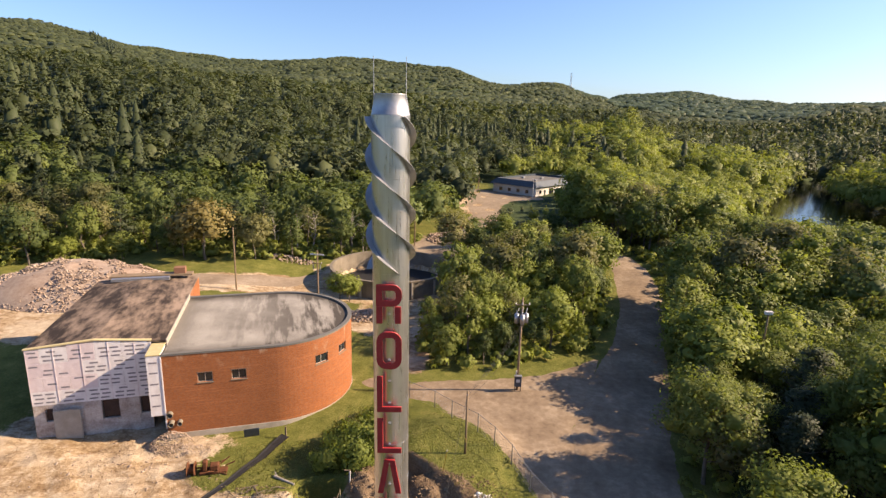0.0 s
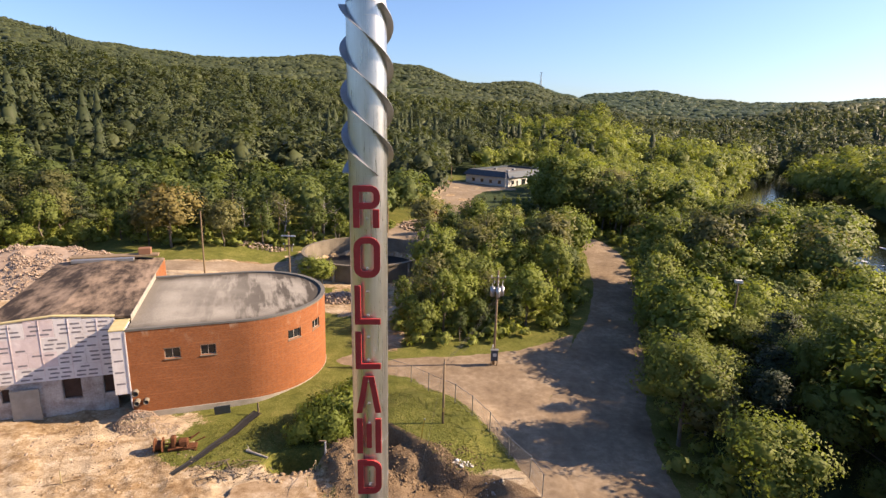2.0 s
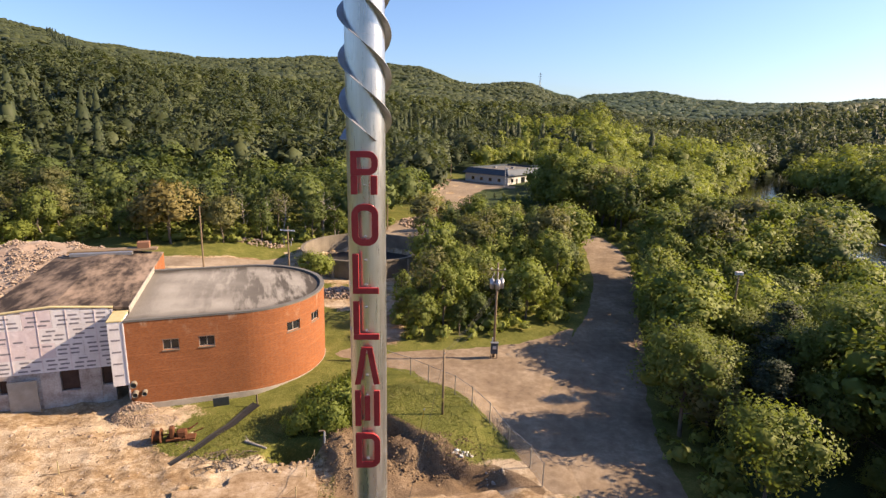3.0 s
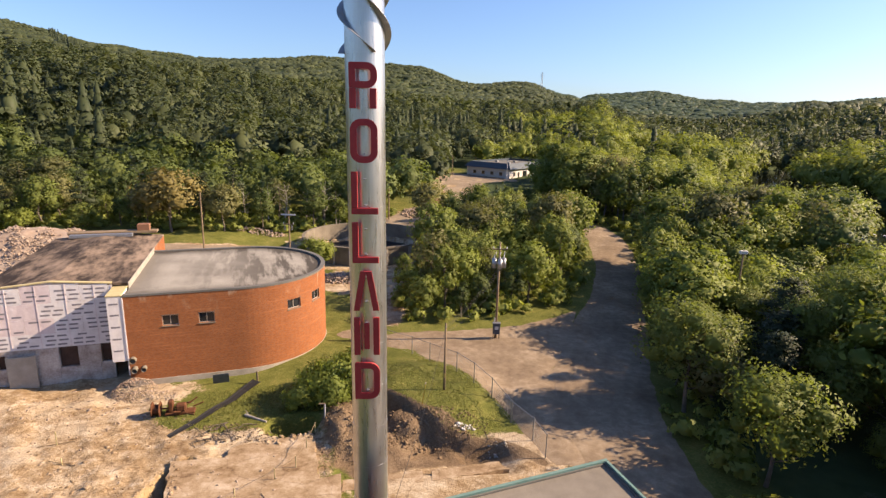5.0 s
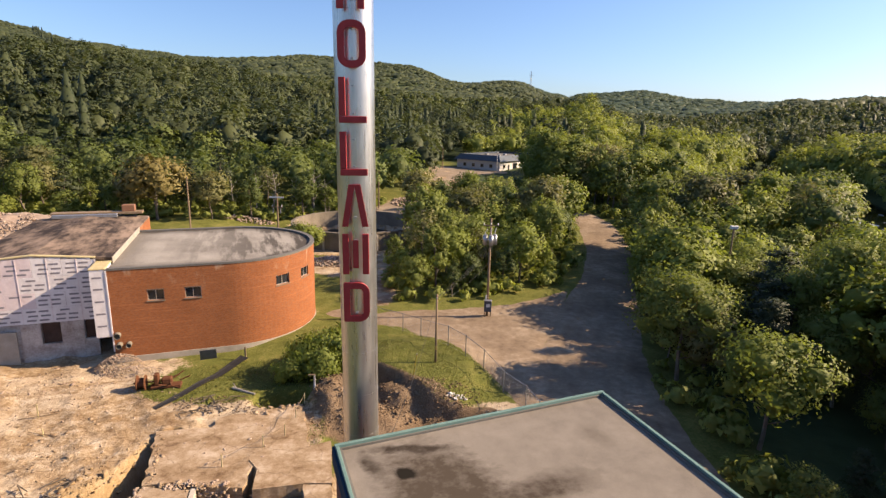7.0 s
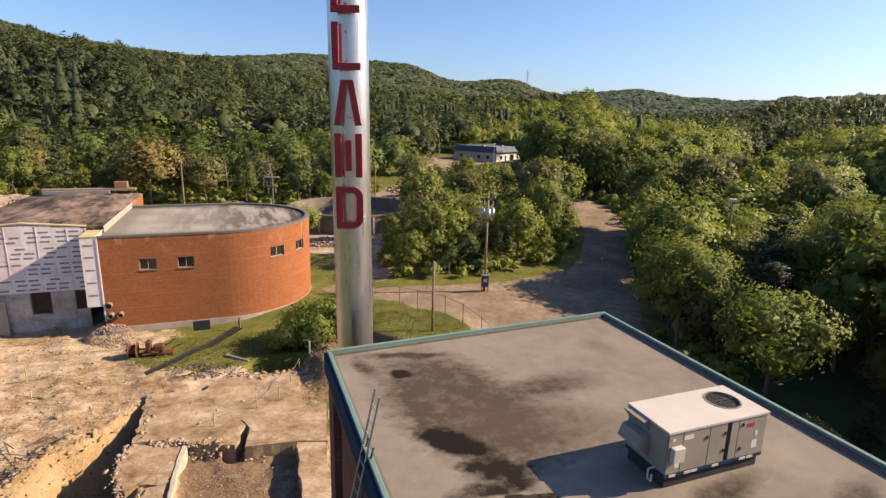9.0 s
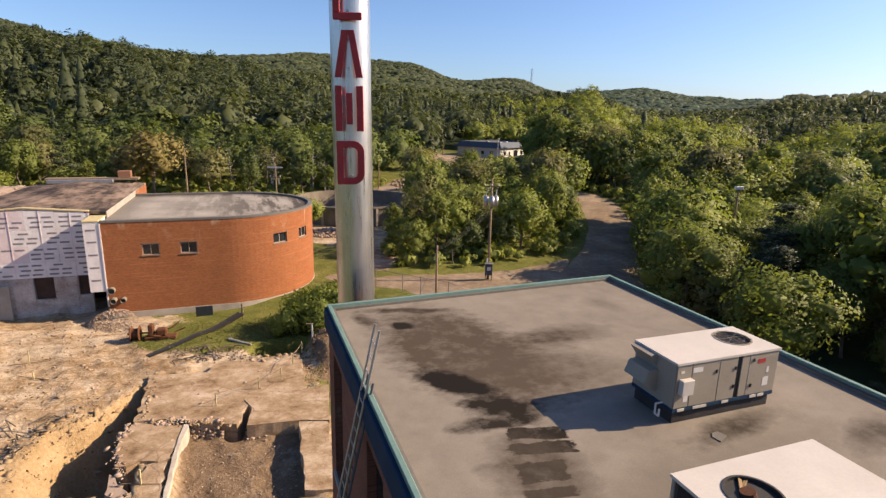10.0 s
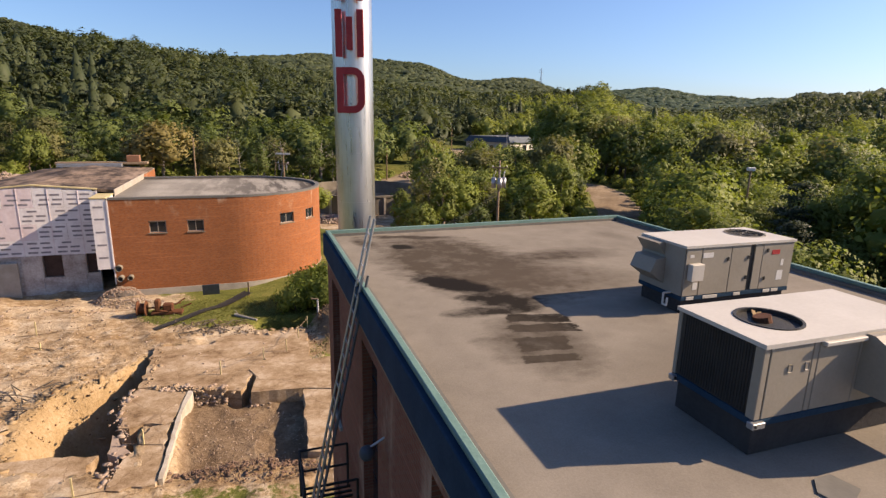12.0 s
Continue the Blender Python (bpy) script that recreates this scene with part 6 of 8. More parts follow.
def wire(a, b, sag, r=0.012):
    bm = bmesh.new()
    n = 14
    pts = [Vector(a).lerp(Vector(b), i / n) - Vector((0, 0, sag * 4 * (i / n) * (1 - i / n))) for i in range(n + 1)]
    tube(bm, pts, r, 4)
    ob = obj("power_line", bm, MAT["black"])
    tagged(ob, "thin dark overhead power line between poles", "cable", "overhead lines")


for dx, dz in ((-0.3, 0.0), (0.0, -0.15), (0.3, -0.3)):
    wire(upos + Vector((dx, -0.1, uh - 3.4)), spos + Vector((0, 0, sh - 0.2 + dz)), 0.4)
wire(upos + Vector((0, 0, uh - 5.2)), spos + Vector((0, 0, sh - 0.9)), 0.5)
wire(spos + Vector((0, 0, sh - 0.3)), (-1.2, 17.9, 9.0), 1.0)


def plain_pole(x, y, h, label, arms=0, name="utility_pole", lean=0.0, mat="wood"):
    t = thing(name, pose(x, y, h1(x, y), 0, lean, 0), label, "utility pole", "distant poles")
    part("pole", rod(bmesh.new(), (0, 0, -0.4), (0, 0, h), 0.17, 0.11, 8), MAT[mat], t)
    for k in range(arms):
        part("crossarm", boxed(-1.1, 1.1, -0.18, -0.10, h - 0.4 - k * 0.9, h - 0.27 - k * 0.9), MAT[mat], t)


plain_pole(-36.5, 94.0, 11.5, "bare wooden utility pole beside the track")
t_ = thing("utility_pole", pose(-19.3, 83.5, h1(-19.3, 83.5), 0, 0, -8), "grey wooden pole with a white crossarm behind the brick wing", "utility pole", "distant poles")
part("pole", rod(bmesh.new(), (0, 0, -0.4), (0, 0, 10.9), 0.16, 0.11, 10), MAT["wood"], t_)
part("crossarm", boxed(-1.15, 1.15, -0.22, -0.12, 10.2, 10.42, 0.015), MAT["white"], t_, "white-painted crossarm")
part("crossarm", boxed(-0.85, 0.85, -0.22, -0.12, 8.75, 8.9, 0.015), MAT["wood"], t_)
for dx in (-0.75, 0.75):
    part("insulator", rod(bmesh.new(), (dx, -0.17, 8.905), (dx, -0.17, 9.15), 0.07, 0.05, 8), MAT["white"], t_)
    part("cut_out", rod(bmesh.new(), (dx * 0.75, -0.32, 7.9), (dx * 0.75, -0.26, 8.7), 0.09, 0.07, 8), MAT["alu"], t_)
plain_pole(28.0, 252.0, 15.0, "distant utility pole by the low building", 2)
plain_pole(14.5, 210.0, 8.0, "thin lamp pole by the gravel lane")
plain_pole(-6.0, 128.0, 9.0, "wooden pole at the edge of the wood")
t_ = thing("lamp_post", pose(33.6, 197.6, h1(33.6, 197.6)), "white lamp post in front of the low building", "lamp post")
part("pole", rod(bmesh.new(), (0, 0, -0.3), (0, 0, 7.0), 0.12, 0.08, 8), MAT["white"], t_)
part("lamp_head", boxed(-0.2, 0.2, -0.9, 0.1, 7.0, 7.2, 0.03), MAT["white"], t_)
wire((28, 252, h1(28, 252) + 14.7), (80, 262, 16), 1.0, 0.05)
wire((28, 252, h1(28, 252) + 13.8), (80, 262, 15), 1.0, 0.05)


def fence():
    t = thing("chain_link_fence", pose(0, 0, 0), "galvanised chain-link fence along the gravel yard", "fence")
    path = [(-6.5, 60.2), (-3.0, 58.6), (0.0, 56.6), (1.9, 53.6), (4.5, 50.0), (6.0, 47.7), (7.45, 45.5), (8.75, 42.4), (10.1, 39.6), (10.6, 37.2)]
    tops = []
    for x, y in path:
        z = h1(x, y)
        part("post", rod(bmesh.new(), (x, y, z - 0.3), (x, y, z + 2.15), 0.045, 0.045, 8), MAT["alu"], t)
        tops.append(Vector((x, y, z)))
    for a, b in zip(tops[:-1], tops[1:]):
        part("top_rail", rod(bmesh.new(), a + Vector((0, 0, 2.05)), b + Vector((0, 0, 2.05)), 0.026, 0.026, 6), MAT["alu"], t)
        part("bottom_wire", rod(bmesh.new(), a + Vector((0, 0, 0.1)), b + Vector((0, 0, 0.1)), 0.006, 0.006, 4), MAT["galv"], t)
        bm = bmesh.new()
        L = (b - a).length
        d = (b - a) / L
        n = int(L / 0.24)
        hgt = 1.9
        for i in range(-int(hgt / 0.24), n):
            for s in (1, -1):
                x0, x1 = i * 0.24, i * 0.24 + hgt
                c0, c1 = max(x0, 0), min(x1, L)
                if c1 - c0 < 0.05:
                    continue
                z0, z1 = (c0 - x0), (c1 - x0)
                if s < 0:
                    z0, z1 = hgt - z0, hgt - z1
                rod(bm, a + d * c0 + Vector((0, 0, 0.1 + z0)), a + d * c1 + Vector((0, 0, 0.1 + z1)), 0.0035, 0.0035, 3)
        part("mesh_panel", bm, MAT["alu"], t, "thin wire mesh")


fence()


def pylon(x, y, z, h):
    """Lattice power pylon on the far ridge."""
    t = thing("power_pylon", pose(x, y, z), "grey steel lattice pylon on the distant wooded ridge", "pylon")
    for sx, sy in ((-1, -1), (1, -1), (1, 1), (-1, 1)):
        part("leg", rod(bmesh.new(), (sx * 4, sy * 4, -10), (sx * 0.6, sy * 0.6, h), 0.5, 0.3, 5), MAT["galv"], t)
    for f, w in ((0.72, 9), (0.84, 7), (0.95, 5)):
        part("crossarm", rod(bmesh.new(), (-w, 0, h * f), (w, 0, h * f), 0.4, 0.4, 5), MAT["galv"], t)
    b = bmesh.new()
    for k in range(6):
        a, c = h * k / 6, h * (k + 1) / 6
        wa, wc = 4 - 3.4 * k / 6, 4 - 3.4 * (k + 1) / 6
        rod(b, (-wa, -wa, a), (wc, -wc, c), 0.2, 0.2, 4)
        rod(b, (wa, -wa, a), (-wc, -wc, c), 0.2, 0.2, 4)
    part("bracing", b, MAT["galv"], t)


pylon(512.0, 2290.0, 170.0, 56.0)


# ---- trees ----
rng = np.random.default_rng(7)


def leaf_quads(centres, outward, size, jitter=0.7, rg=rng, stretch=1.0):
    """Small leaf-clump quads at the centres, facing roughly outward."""
    n = len(centres)
    nrm = outward + rg.normal(0, jitter, (n, 3))
    nrm /= np.linalg.norm(nrm, axis=1, keepdims=True) + 1e-9
    ref = rg.normal(0, 1, (n, 3))
    a = np.cross(nrm, ref)
    a /= np.linalg.norm(a, axis=1, keepdims=True) + 1e-9
    b = np.cross(nrm, a)
    s = (size * rg.uniform(0.55, 1.35, n))[:, None]
    k = [rg.uniform(0.6, 1.2, (n, 1)) for _ in range(4)]
    v = np.stack([centres - a * s * k[0], centres - b * s * 0.62 * k[1] * stretch, centres + a * s * k[2], centres + b * s * 0.62 * k[3] * stretch], 1)
    return v


def leaf_tris(centres, outward, size, jitter, rg):
    """Three-cornered clumps, for trees far off."""
    n = len(centres)
    nrm = outward + rg.normal(0, jitter, (n, 3))
    nrm /= np.linalg.norm(nrm, axis=1, keepdims=True) + 1e-9
    a = np.cross(nrm, rg.normal(0, 1, (n, 3)))
    a /= np.linalg.norm(a, axis=1, keepdims=True) + 1e-9
    b = np.cross(nrm, a)
    s = (size * rg.uniform(0.6, 1.4, n))[:, None]
    return np.stack([centres + (a * math.cos(t) + b * math.sin(t)) * s * rg.uniform(0.7, 1.3, (n, 1)) for t in (0.0, 2.094, 4.189)], 1)


BALL = bmesh.new()
bmesh.ops.create_icosphere(BALL, subdivisions=1, radius=1.0)
BALL_V = np.array([v.co[:] for v in BALL.verts])
BALL_F = np.array([[v.index for v in f.verts] for f in BALL.faces])
BALL.free()


SHAPES = {"round": (0.58, 0.40, 20), "tall": (0.55, 0.44, 20), "open": (0.58, 0.40, 13), "shrub": (0.42, 0.46, 11), "pine": (0.6, 0.4, 18)}


def crown_lobes(kind, H, R, rg, k=None):
    """The lumps of which a crown consists: centre and radius."""
    zc, hz, kk = SHAPES[kind]
    k = k or kk
    lobes = []
    lean = rg.uniform(-0.18, 0.18, 2) * R
    for i in range(k):
        a = 2.39996 * i + rg.uniform(-0.6, 0.6)
        f = (i + 0.5) / k
        if kind == "pine":
            z = H * (0.28 + 0.68 * f)
            rr = R * (1 - f) ** 0.6 * rg.uniform(0.25, 0.72)
            lr = R * rg.uniform(0.30, 0.50) * (1.1 - 0.55 * f)
        else:
            c = 1 - 1.85 * (1 - f)
            s = math.sqrt(max(0.0, 1 - c * c))
            e = rg.uniform(0.5, 0.8)
            z, rr = H * zc + H * hz * c * e, R * s * e * (1.0 if kind != "tall" else 1.05 - 0.25 * c)
            lr = R * rg.uniform(0.24, 0.52)
        lobes.append((rr * math.cos(a) + lean[0] * f, rr * math.sin(a) + lean[1] * f, z, lr))
    return np.array(lobes)


def squash(kind):
    return np.array([1, 1, 0.5 if kind == "pine" else 1.0])


def crown_core(kind, H, R, lobes, rg):
    """Inner foliage: lumps of the crown, or stacked uneven skirts of a conifer. Returns corners, faces and normals."""
    if kind == "conifer":
        V, F, N = [], [], []
        n, tiers = 7, 5
        for t_ in range(tiers):
            f = t_ / tiers
            zb, zt = H * (0.10 + 0.86 * f), H * (0.10 + 0.86 * min(1.0, f + 1.5 / tiers)) + 0.02 * H
            o = len(V)
            V.append((0, 0, min(zt, H)))
            N.append((0, 0, 1))
            for i in range(n):
                a = 2 * math.pi * (i + 0.5 * (t_ % 2)) / n
                r = R * (1 - f) ** 0.9 * rg.uniform(0.55, 0.95) + 0.02 * H
                V.append((r * math.cos(a), r * math.sin(a), zb - rg.uniform(0, 0.03) * H))
                N.append((math.cos(a), math.sin(a), 0.4))
            F += [(o, o + 1 + i, o + 1 + (i + 1) % n) for i in range(n)]
        return np.array(V), np.array(F), np.array(N)
    if len(lobes) < 11:
        # far trees: one uneven inner mass
        zc, hz, _ = SHAPES[kind]
        d = BALL_V * rg.uniform(0.34, 0.60, (len(BALL_V), 1))
        if kind == "pine":
            d[:, :2] *= (1 - 0.55 * np.clip(d[:, 2:] + 0.4, 0, 1)) * 0.8
        return d * np.array([R, R, H * hz * 1.1]) + np.array([0, 0, H * zc]), BALL_F, BALL_V + np.array([0, 0, 0.35])
    n = len(lobes)
    P = BALL_V[None] * rg.uniform(0.55, 1.05, (n, len(BALL_V), 1)) * lobes[:, None, 3:4] * 0.62 * squash(kind) + lobes[:, None, :3]
    F = (BALL_F[None] + (np.arange(n) * len(BALL_V))[:, None, None]).reshape(-1, 3)
    return P.reshape(-1, 3), F, np.tile(BALL_V, (n, 1))


def crown_points(kind, H, R, n, rg, lobes=None):
    """Where the outer leaves sit: on the lumps of the crown, or along the skirts of a conifer."""
    if kind == "conifer":
        t = 1 - np.sqrt(rg.uniform(0.0, 1, n))
        tier = (np.floor(t * 9) + rg.beta(1.2, 2.6, n)) / 9
        z = H * (0.10 + 0.90 * tier)
        rad = R * (1 - tier) ** 0.85 * (0.6 + 0.4 * np.sqrt(rg.uniform(0, 1, n))) * (1.15 - 0.4 * ((tier * 9) % 1)) + 0.012 * H
        a = rg.uniform(0, 2 * np.pi, n)
        rad *= 1 + 0.2 * np.sin(a * 5 + tier * 40)
        p = np.stack([rad * np.cos(a), rad * np.sin(a), z - 0.2 * rad], 1)
        out = np.stack([np.cos(a), np.sin(a), np.full(n, 0.7)], 1)
        return p, out
    k = len(lobes)
    w = lobes[:, 3] ** 2
    idx = rg.choice(k, n, p=w / w.sum())
    d = rg.normal(0, 1, (n, 3))
    d[:, 2] = np.where(d[:, 2] < -0.5, -d[:, 2] * 0.7, d[:, 2])
    if k < 11:
        d[:, 2] += 0.3
    d /= np.linalg.norm(d, axis=1, keepdims=True)
    rad = lobes[idx, 3] * (0.56 + 0.65 * rg.uniform(0, 1, n))
    p = lobes[idx, :3] + d * rad[:, None] * squash(kind)
    cen = np.array([0, 0, H * 0.5])
    c = (p - cen) / (np.linalg.norm(p - cen, axis=1, keepdims=True) + 1e-6)
    out = 0.4 * d + 1.2 * c + np.array([0, 0, 0.35]) if k < 11 else 0.75 * d + 1.1 * c
    return p, out / np.linalg.norm(out, axis=1, keepdims=True)


def soft_normals(me, nrm):
    """Leaf clumps shade as rounded masses."""
    me.polygons.foreach_set("use_smooth", np.ones(len(me.polygons), dtype=bool))
    nrm = nrm / (np.linalg.norm(nrm, axis=1, keepdims=True) + 1e-9)
    me.normals_split_custom_set_from_vertices(nrm.astype(np.float32))


def clump_normals(out, rg, spread=0.13, corners=4):
    return np.repeat(out + rg.normal(0, spread, out.shape), corners, 0)


def tree_wood(bm, kind, H, R, rg, sides=7, limbs=9):
    """Tapered, slightly bent trunk with limbs."""
    p = Vector((0, 0, -0.3))
    r = 0.028 * H * (0.8 if kind == "conifer" else 1.0) * 0.6
    steps = 5
    top = H * (0.95 if kind == "conifer" else 0.8)
    pts = [p]
    for i in range(steps):
        q = Vector((rg.uniform(-1, 1) * 0.02 * H, rg.uniform(-1, 1) * 0.02 * H, -0.3 + (top + 0.3) * (i + 1) / steps))
        rod(bm, p, q, r * (1 - i / steps * 0.85), r * (1 - (i + 1) / steps * 0.85), sides)
        p = q
        pts.append(q)
    for i in range(limbs):
        f = 0.3 + 0.6 * i / limbs
        b = pts[0].lerp(pts[-1], f)
        a = 2.4 * i
        ln = R * (0.75 if kind != "conifer" else 0.8 * (1 - f)) * rg.uniform(0.7, 1.05)
        up = 0.55 if kind != "conifer" else -0.1
        mid = b + Vector((math.cos(a), math.sin(a), up)) * ln * 0.5
        end = mid + Vector((math.cos(a + 0.4), math.sin(a + 0.4), up + 0.25)) * ln * 0.5
        rod(bm, b, mid, r * 0.35, r * 0.2, 5)
        rod(bm, mid, end, r * 0.2, r * 0.06, 5)


def make_tree(kind, H, R, n, size, leaf, bark="bark", label="", category="tree", seed=1, limbs=9):
    rg = np.random.default_rng(seed)
    name = {"conifer": "conifer_tree", "pine": "pine_tree", "shrub": "shrub"}.get(kind, "broadleaf_tree")
    t = thing(name, pose(0, 0, -500), label, category)
    bm = bmesh.new()
    tree_wood(bm, kind, H, R, rg, 7, limbs)
    part("trunk", bm, MAT[bark], t)
    lobes = None if kind == "conifer" else crown_lobes(kind, H, R, rg)
    p, out = crown_points(kind, H, R, n, rg, lobes)
    v = leaf_quads(p, out, size, 0.5, rg).reshape(-1, 3)
    nrm = clump_normals(out, rg)
    q = np.arange(len(v)).reshape(-1, 4)
    f = np.concatenate([q[:, [0, 1, 2]], q[:, [0, 2, 3]]])
    if kind != "open":
        cv, cf, cn = crown_core(kind, H, R, lobes, rg)
        f = np.concatenate([f, cf + len(v)])
        v = np.concatenate([v, cv])
        nrm = np.concatenate([nrm, cn])
    me = mesh_from("crown", v, f, MAT[leaf], 3)
    soft_normals(me, nrm)
    c = new("crown", me)
    c.parent = t
    return t


LAB = {"round": "leafy broadleaf tree with an uneven rounded crown", "tall": "tall slender broadleaf tree in full leaf", "open": "sparse half-bare broadleaf tree", "shrub": "dense leafy shrub in bright green", "conifer": "dark green spruce with drooping tiers"}
LAB["pine"] = "broad dark pine with layered boughs"
NEAR, MIDS = [], []
for i, (k, H, R, leaf) in enumerate((("round", 10, 3.5, "leaf"), ("round", 9, 3.3, "leaf_lime"), ("tall", 11, 2.7, "leaf"), ("round", 8.5, 3.0, "leaf_olive"), ("open", 10, 3.0, "leaf_olive"), ("pine", 10, 3.1, "pine_leaf"))):
    NEAR.append((k, H, make_tree(k, H, R, 5200 if k != "open" else 2200, 0.13, leaf, label=LAB[k], seed=20 + i)))
for i, (k, H, R, leaf) in enumerate((("round", 10, 3.3, "leaf"), ("round", 9, 3.1, "leaf_lime"), ("tall", 12, 2.7, "leaf"), ("tall", 11, 2.5, "leaf_lime"), ("round", 9, 3.0, "leaf_olive"), ("open", 11, 3.0, "leaf_olive"), ("pine", 13, 3.4, "pine_leaf"), ("conifer", 12, 2.6, "needle"), ("round", 9, 3.2, "leaf_rust"), ("round", 10, 3.3, "leaf_mid"), ("tall", 12, 2.8, "leaf_mid"))):
    MIDS.append((k, H, make_tree(k, H, R, 1800 if k != "open" else 900, 0.2, leaf, label=LAB[k] if leaf != "leaf_rust" else "rounded tree with yellowing orange leaves", seed=60 + i, limbs=6)))
SHRUB = make_tree("shrub", 3.0, 1.9, 2600, 0.13, "leaf_lime", label=LAB["shrub"], category="shrub", seed=91)

ROAD_RX = ([p[1] for p in ROAD_R], [p[0] for p in ROAD_R])
ROAD_LX = ([p[1] for p in ROAD_L], [p[0] for p in ROAD_L])


def right_of_road(x, y, gap):
    return x > np.interp(y, *ROAD_RX) + gap


def blocked(x, y, gap=1.5):
    """True where nothing may grow: lots, lanes, buildings, water."""
    w = np.interp(y, *RIVER_W)
    b = seg_dist(x, y, RIVER) < w * np.interp(y, [210, 260], [0.95, 0.6])
    rl, rr = np.interp(y, *ROAD_LX), np.interp(y, *ROAD_RX)
    b |= (y < 200) & (x > rl - gap) & (x < rr + gap)
    b |= poly_dist(x, y, YARD) < gap
    b |= (x < -3) & (y < 90) & (y > -60)
    b |= (np.hypot(x + 9.6, y - 107.6) < 15)
    b |= poly_dist(x, y, LANE) < gap
    b |= poly_dist(x, y, [(20, 206), (34, 192), (62, 214), (72, 236), (40, 240), (18, 226)]) < gap + 1
    b |= (x > -95) & (x < -2) & (y < np.interp(x, [-95, -60, -40, -20, -8], [98, 112, 112, 118, 122]))
    b |= (x > -14) & (x < 12) & (y < 60.5)
    b |= (np.abs(x) < 16) & (y < 30)
    return b


def scatter(n, x0, x1, y0, y1, spacing, test, seed):
    rg = np.random.default_rng(seed)
    got = []
    cells = {}
    xs, ys = rg.uniform(x0, x1, n), rg.uniform(y0, y1, n)
    ok = test(xs, ys)
    for x, y in zip(xs[ok], ys[ok]):
        c = (int(x // spacing), int(y // spacing))
        near = [q for i in (-1, 0, 1) for j in (-1, 0, 1) for q in cells.get((c[0] + i, c[1] + j), ())]
        if any((x - a) ** 2 + (y - b) ** 2 < spacing * spacing for a, b in near):
            continue
        cells.setdefault(c, []).append((x, y))
        got.append((x, y))
    return got


def plant(proto, x, y, h, base_h, rg, group, wide=1.0):
    s = h / base_h
    m = pose(x, y, h1(x, y) - 0.15, rg.uniform(-3, 3), rg.uniform(-3, 3), rg.uniform(0, 360))
    ob = copy_thing(proto, m)
    ob.scale = (s * wide * rg.uniform(0.92, 1.1), s * wide * rg.uniform(0.92, 1.1), s)
    ob["group"] = group
    return ob


def sight_cap(x, y):
    """How tall growth stands along the open view to the low building."""
    r, a = np.hypot(x, y), np.degrees(np.arctan2(x, y))
    z = height(x, y)
    low = np.where(r < 130, 12.6 - 0.02 * (r - 100), np.clip(27.0 - 24.5 * r / 205, 3.6, 9.5)) - z
    inside = (a > 2.6) & (a < 13.3) & (r > 88) & (r < 208)
    cap = np.where(inside, np.clip(low, 1.2, 12.0), 99.0)
    # growth on the river bank leaves the water open to view
    near = x < np.interp(y, [p[1] for p in RIVER[::-1]], [p[0] for p in RIVER[::-1]])
    cap = np.where(near & (a > 28.5) & (r > 105) & (r < 235), np.clip(36.5 - 36 * r / 231 - z, 1.5, 18.0), cap)
    cap = np.where(near & (a > 40.0) & (r > 96) & (r < 215), np.clip(29.0 - 32.4 * r / 172 - z, 1.2, 12.0), cap)
    # low growth east of the bend lets the sun onto the road
    bend = (y > 91) & (y < 124) & (x > 39) & (x < 72)
    return np.where(bend, np.minimum(cap, np.clip((x - 41) * 0.52, 1.6, 15)), cap)


rg = np.random.default_rng(33)
# a few that stand out at the road's edge
for k, x, y, h, w in ((1, 26.2, 33.6, 10.2, 1.12), (3, 27.6, 44.0, 8.8, 1.2), (5, 31.6, 41.6, 9.4, 1.25), (0, 28.6, 47.4, 10.0, 1.15), (0, 36.6, 39.4, 9.0, 1.1), (5, 33.6, 45.5, 10.0, 1.2), (2, 26.4, 21.0, 5.0, 1.3), (0, 31.2, 25.0, 5.5, 1.2)):
    plant(NEAR[k][2], x, y, h, NEAR[k][1], rg, "trees beside the road", w)
taken = [(26.2, 33.6), (27.6, 41), (30.6, 40.6), (28.6, 47.4), (34.6, 37.4), (32, 44), (26.4, 21), (31.2, 25)]
near_pts = scatter(3200, 22, 66, 8, 62, 3.9, lambda x, y: right_of_road(x, y, 1.0) & ~blocked(x, y, 0.9) & (np.degrees(np.arctan2(x, y)) < 66), 5)
for x, y in near_pts:
    if any(math.dist((x, y), q) < 3.6 for q in taken):
        continue
    aside = math.degrees(math.atan2(x, y)) > 45
    k = rg.choice([0, 1, 2, 3, 4, 5], p=[0.40, 0.20, 0.19, 0.06, 0.04, 0.11])
    h = rg.uniform(14.0, 17.5) if x > 37 and y < 46 else rg.uniform(8.6, 12.5)
    if x < 36 and y < 45:
        h = rg.uniform(9.0, 11.5) if y > 37.5 else rg.uniform(3.6, 6.2) + 0.18 * max(0.0, x - 28)
    elif x < 35:
        h = rg.uniform(6.5, 9.0)
    if abs(y - 34.5) < 5.0 and x > 36:
        h = min(h, 14.0)
    if math.dist((x, y), (26.2, 33.6)) < 5.8:
        continue
    proto = MIDS[(0, 1, 2, 4, 5, 6)[k]] if aside and x > 36 else NEAR[k]
    plant(proto[2], x, y, h, proto[1], rg, "trees beside the road", 1.1)
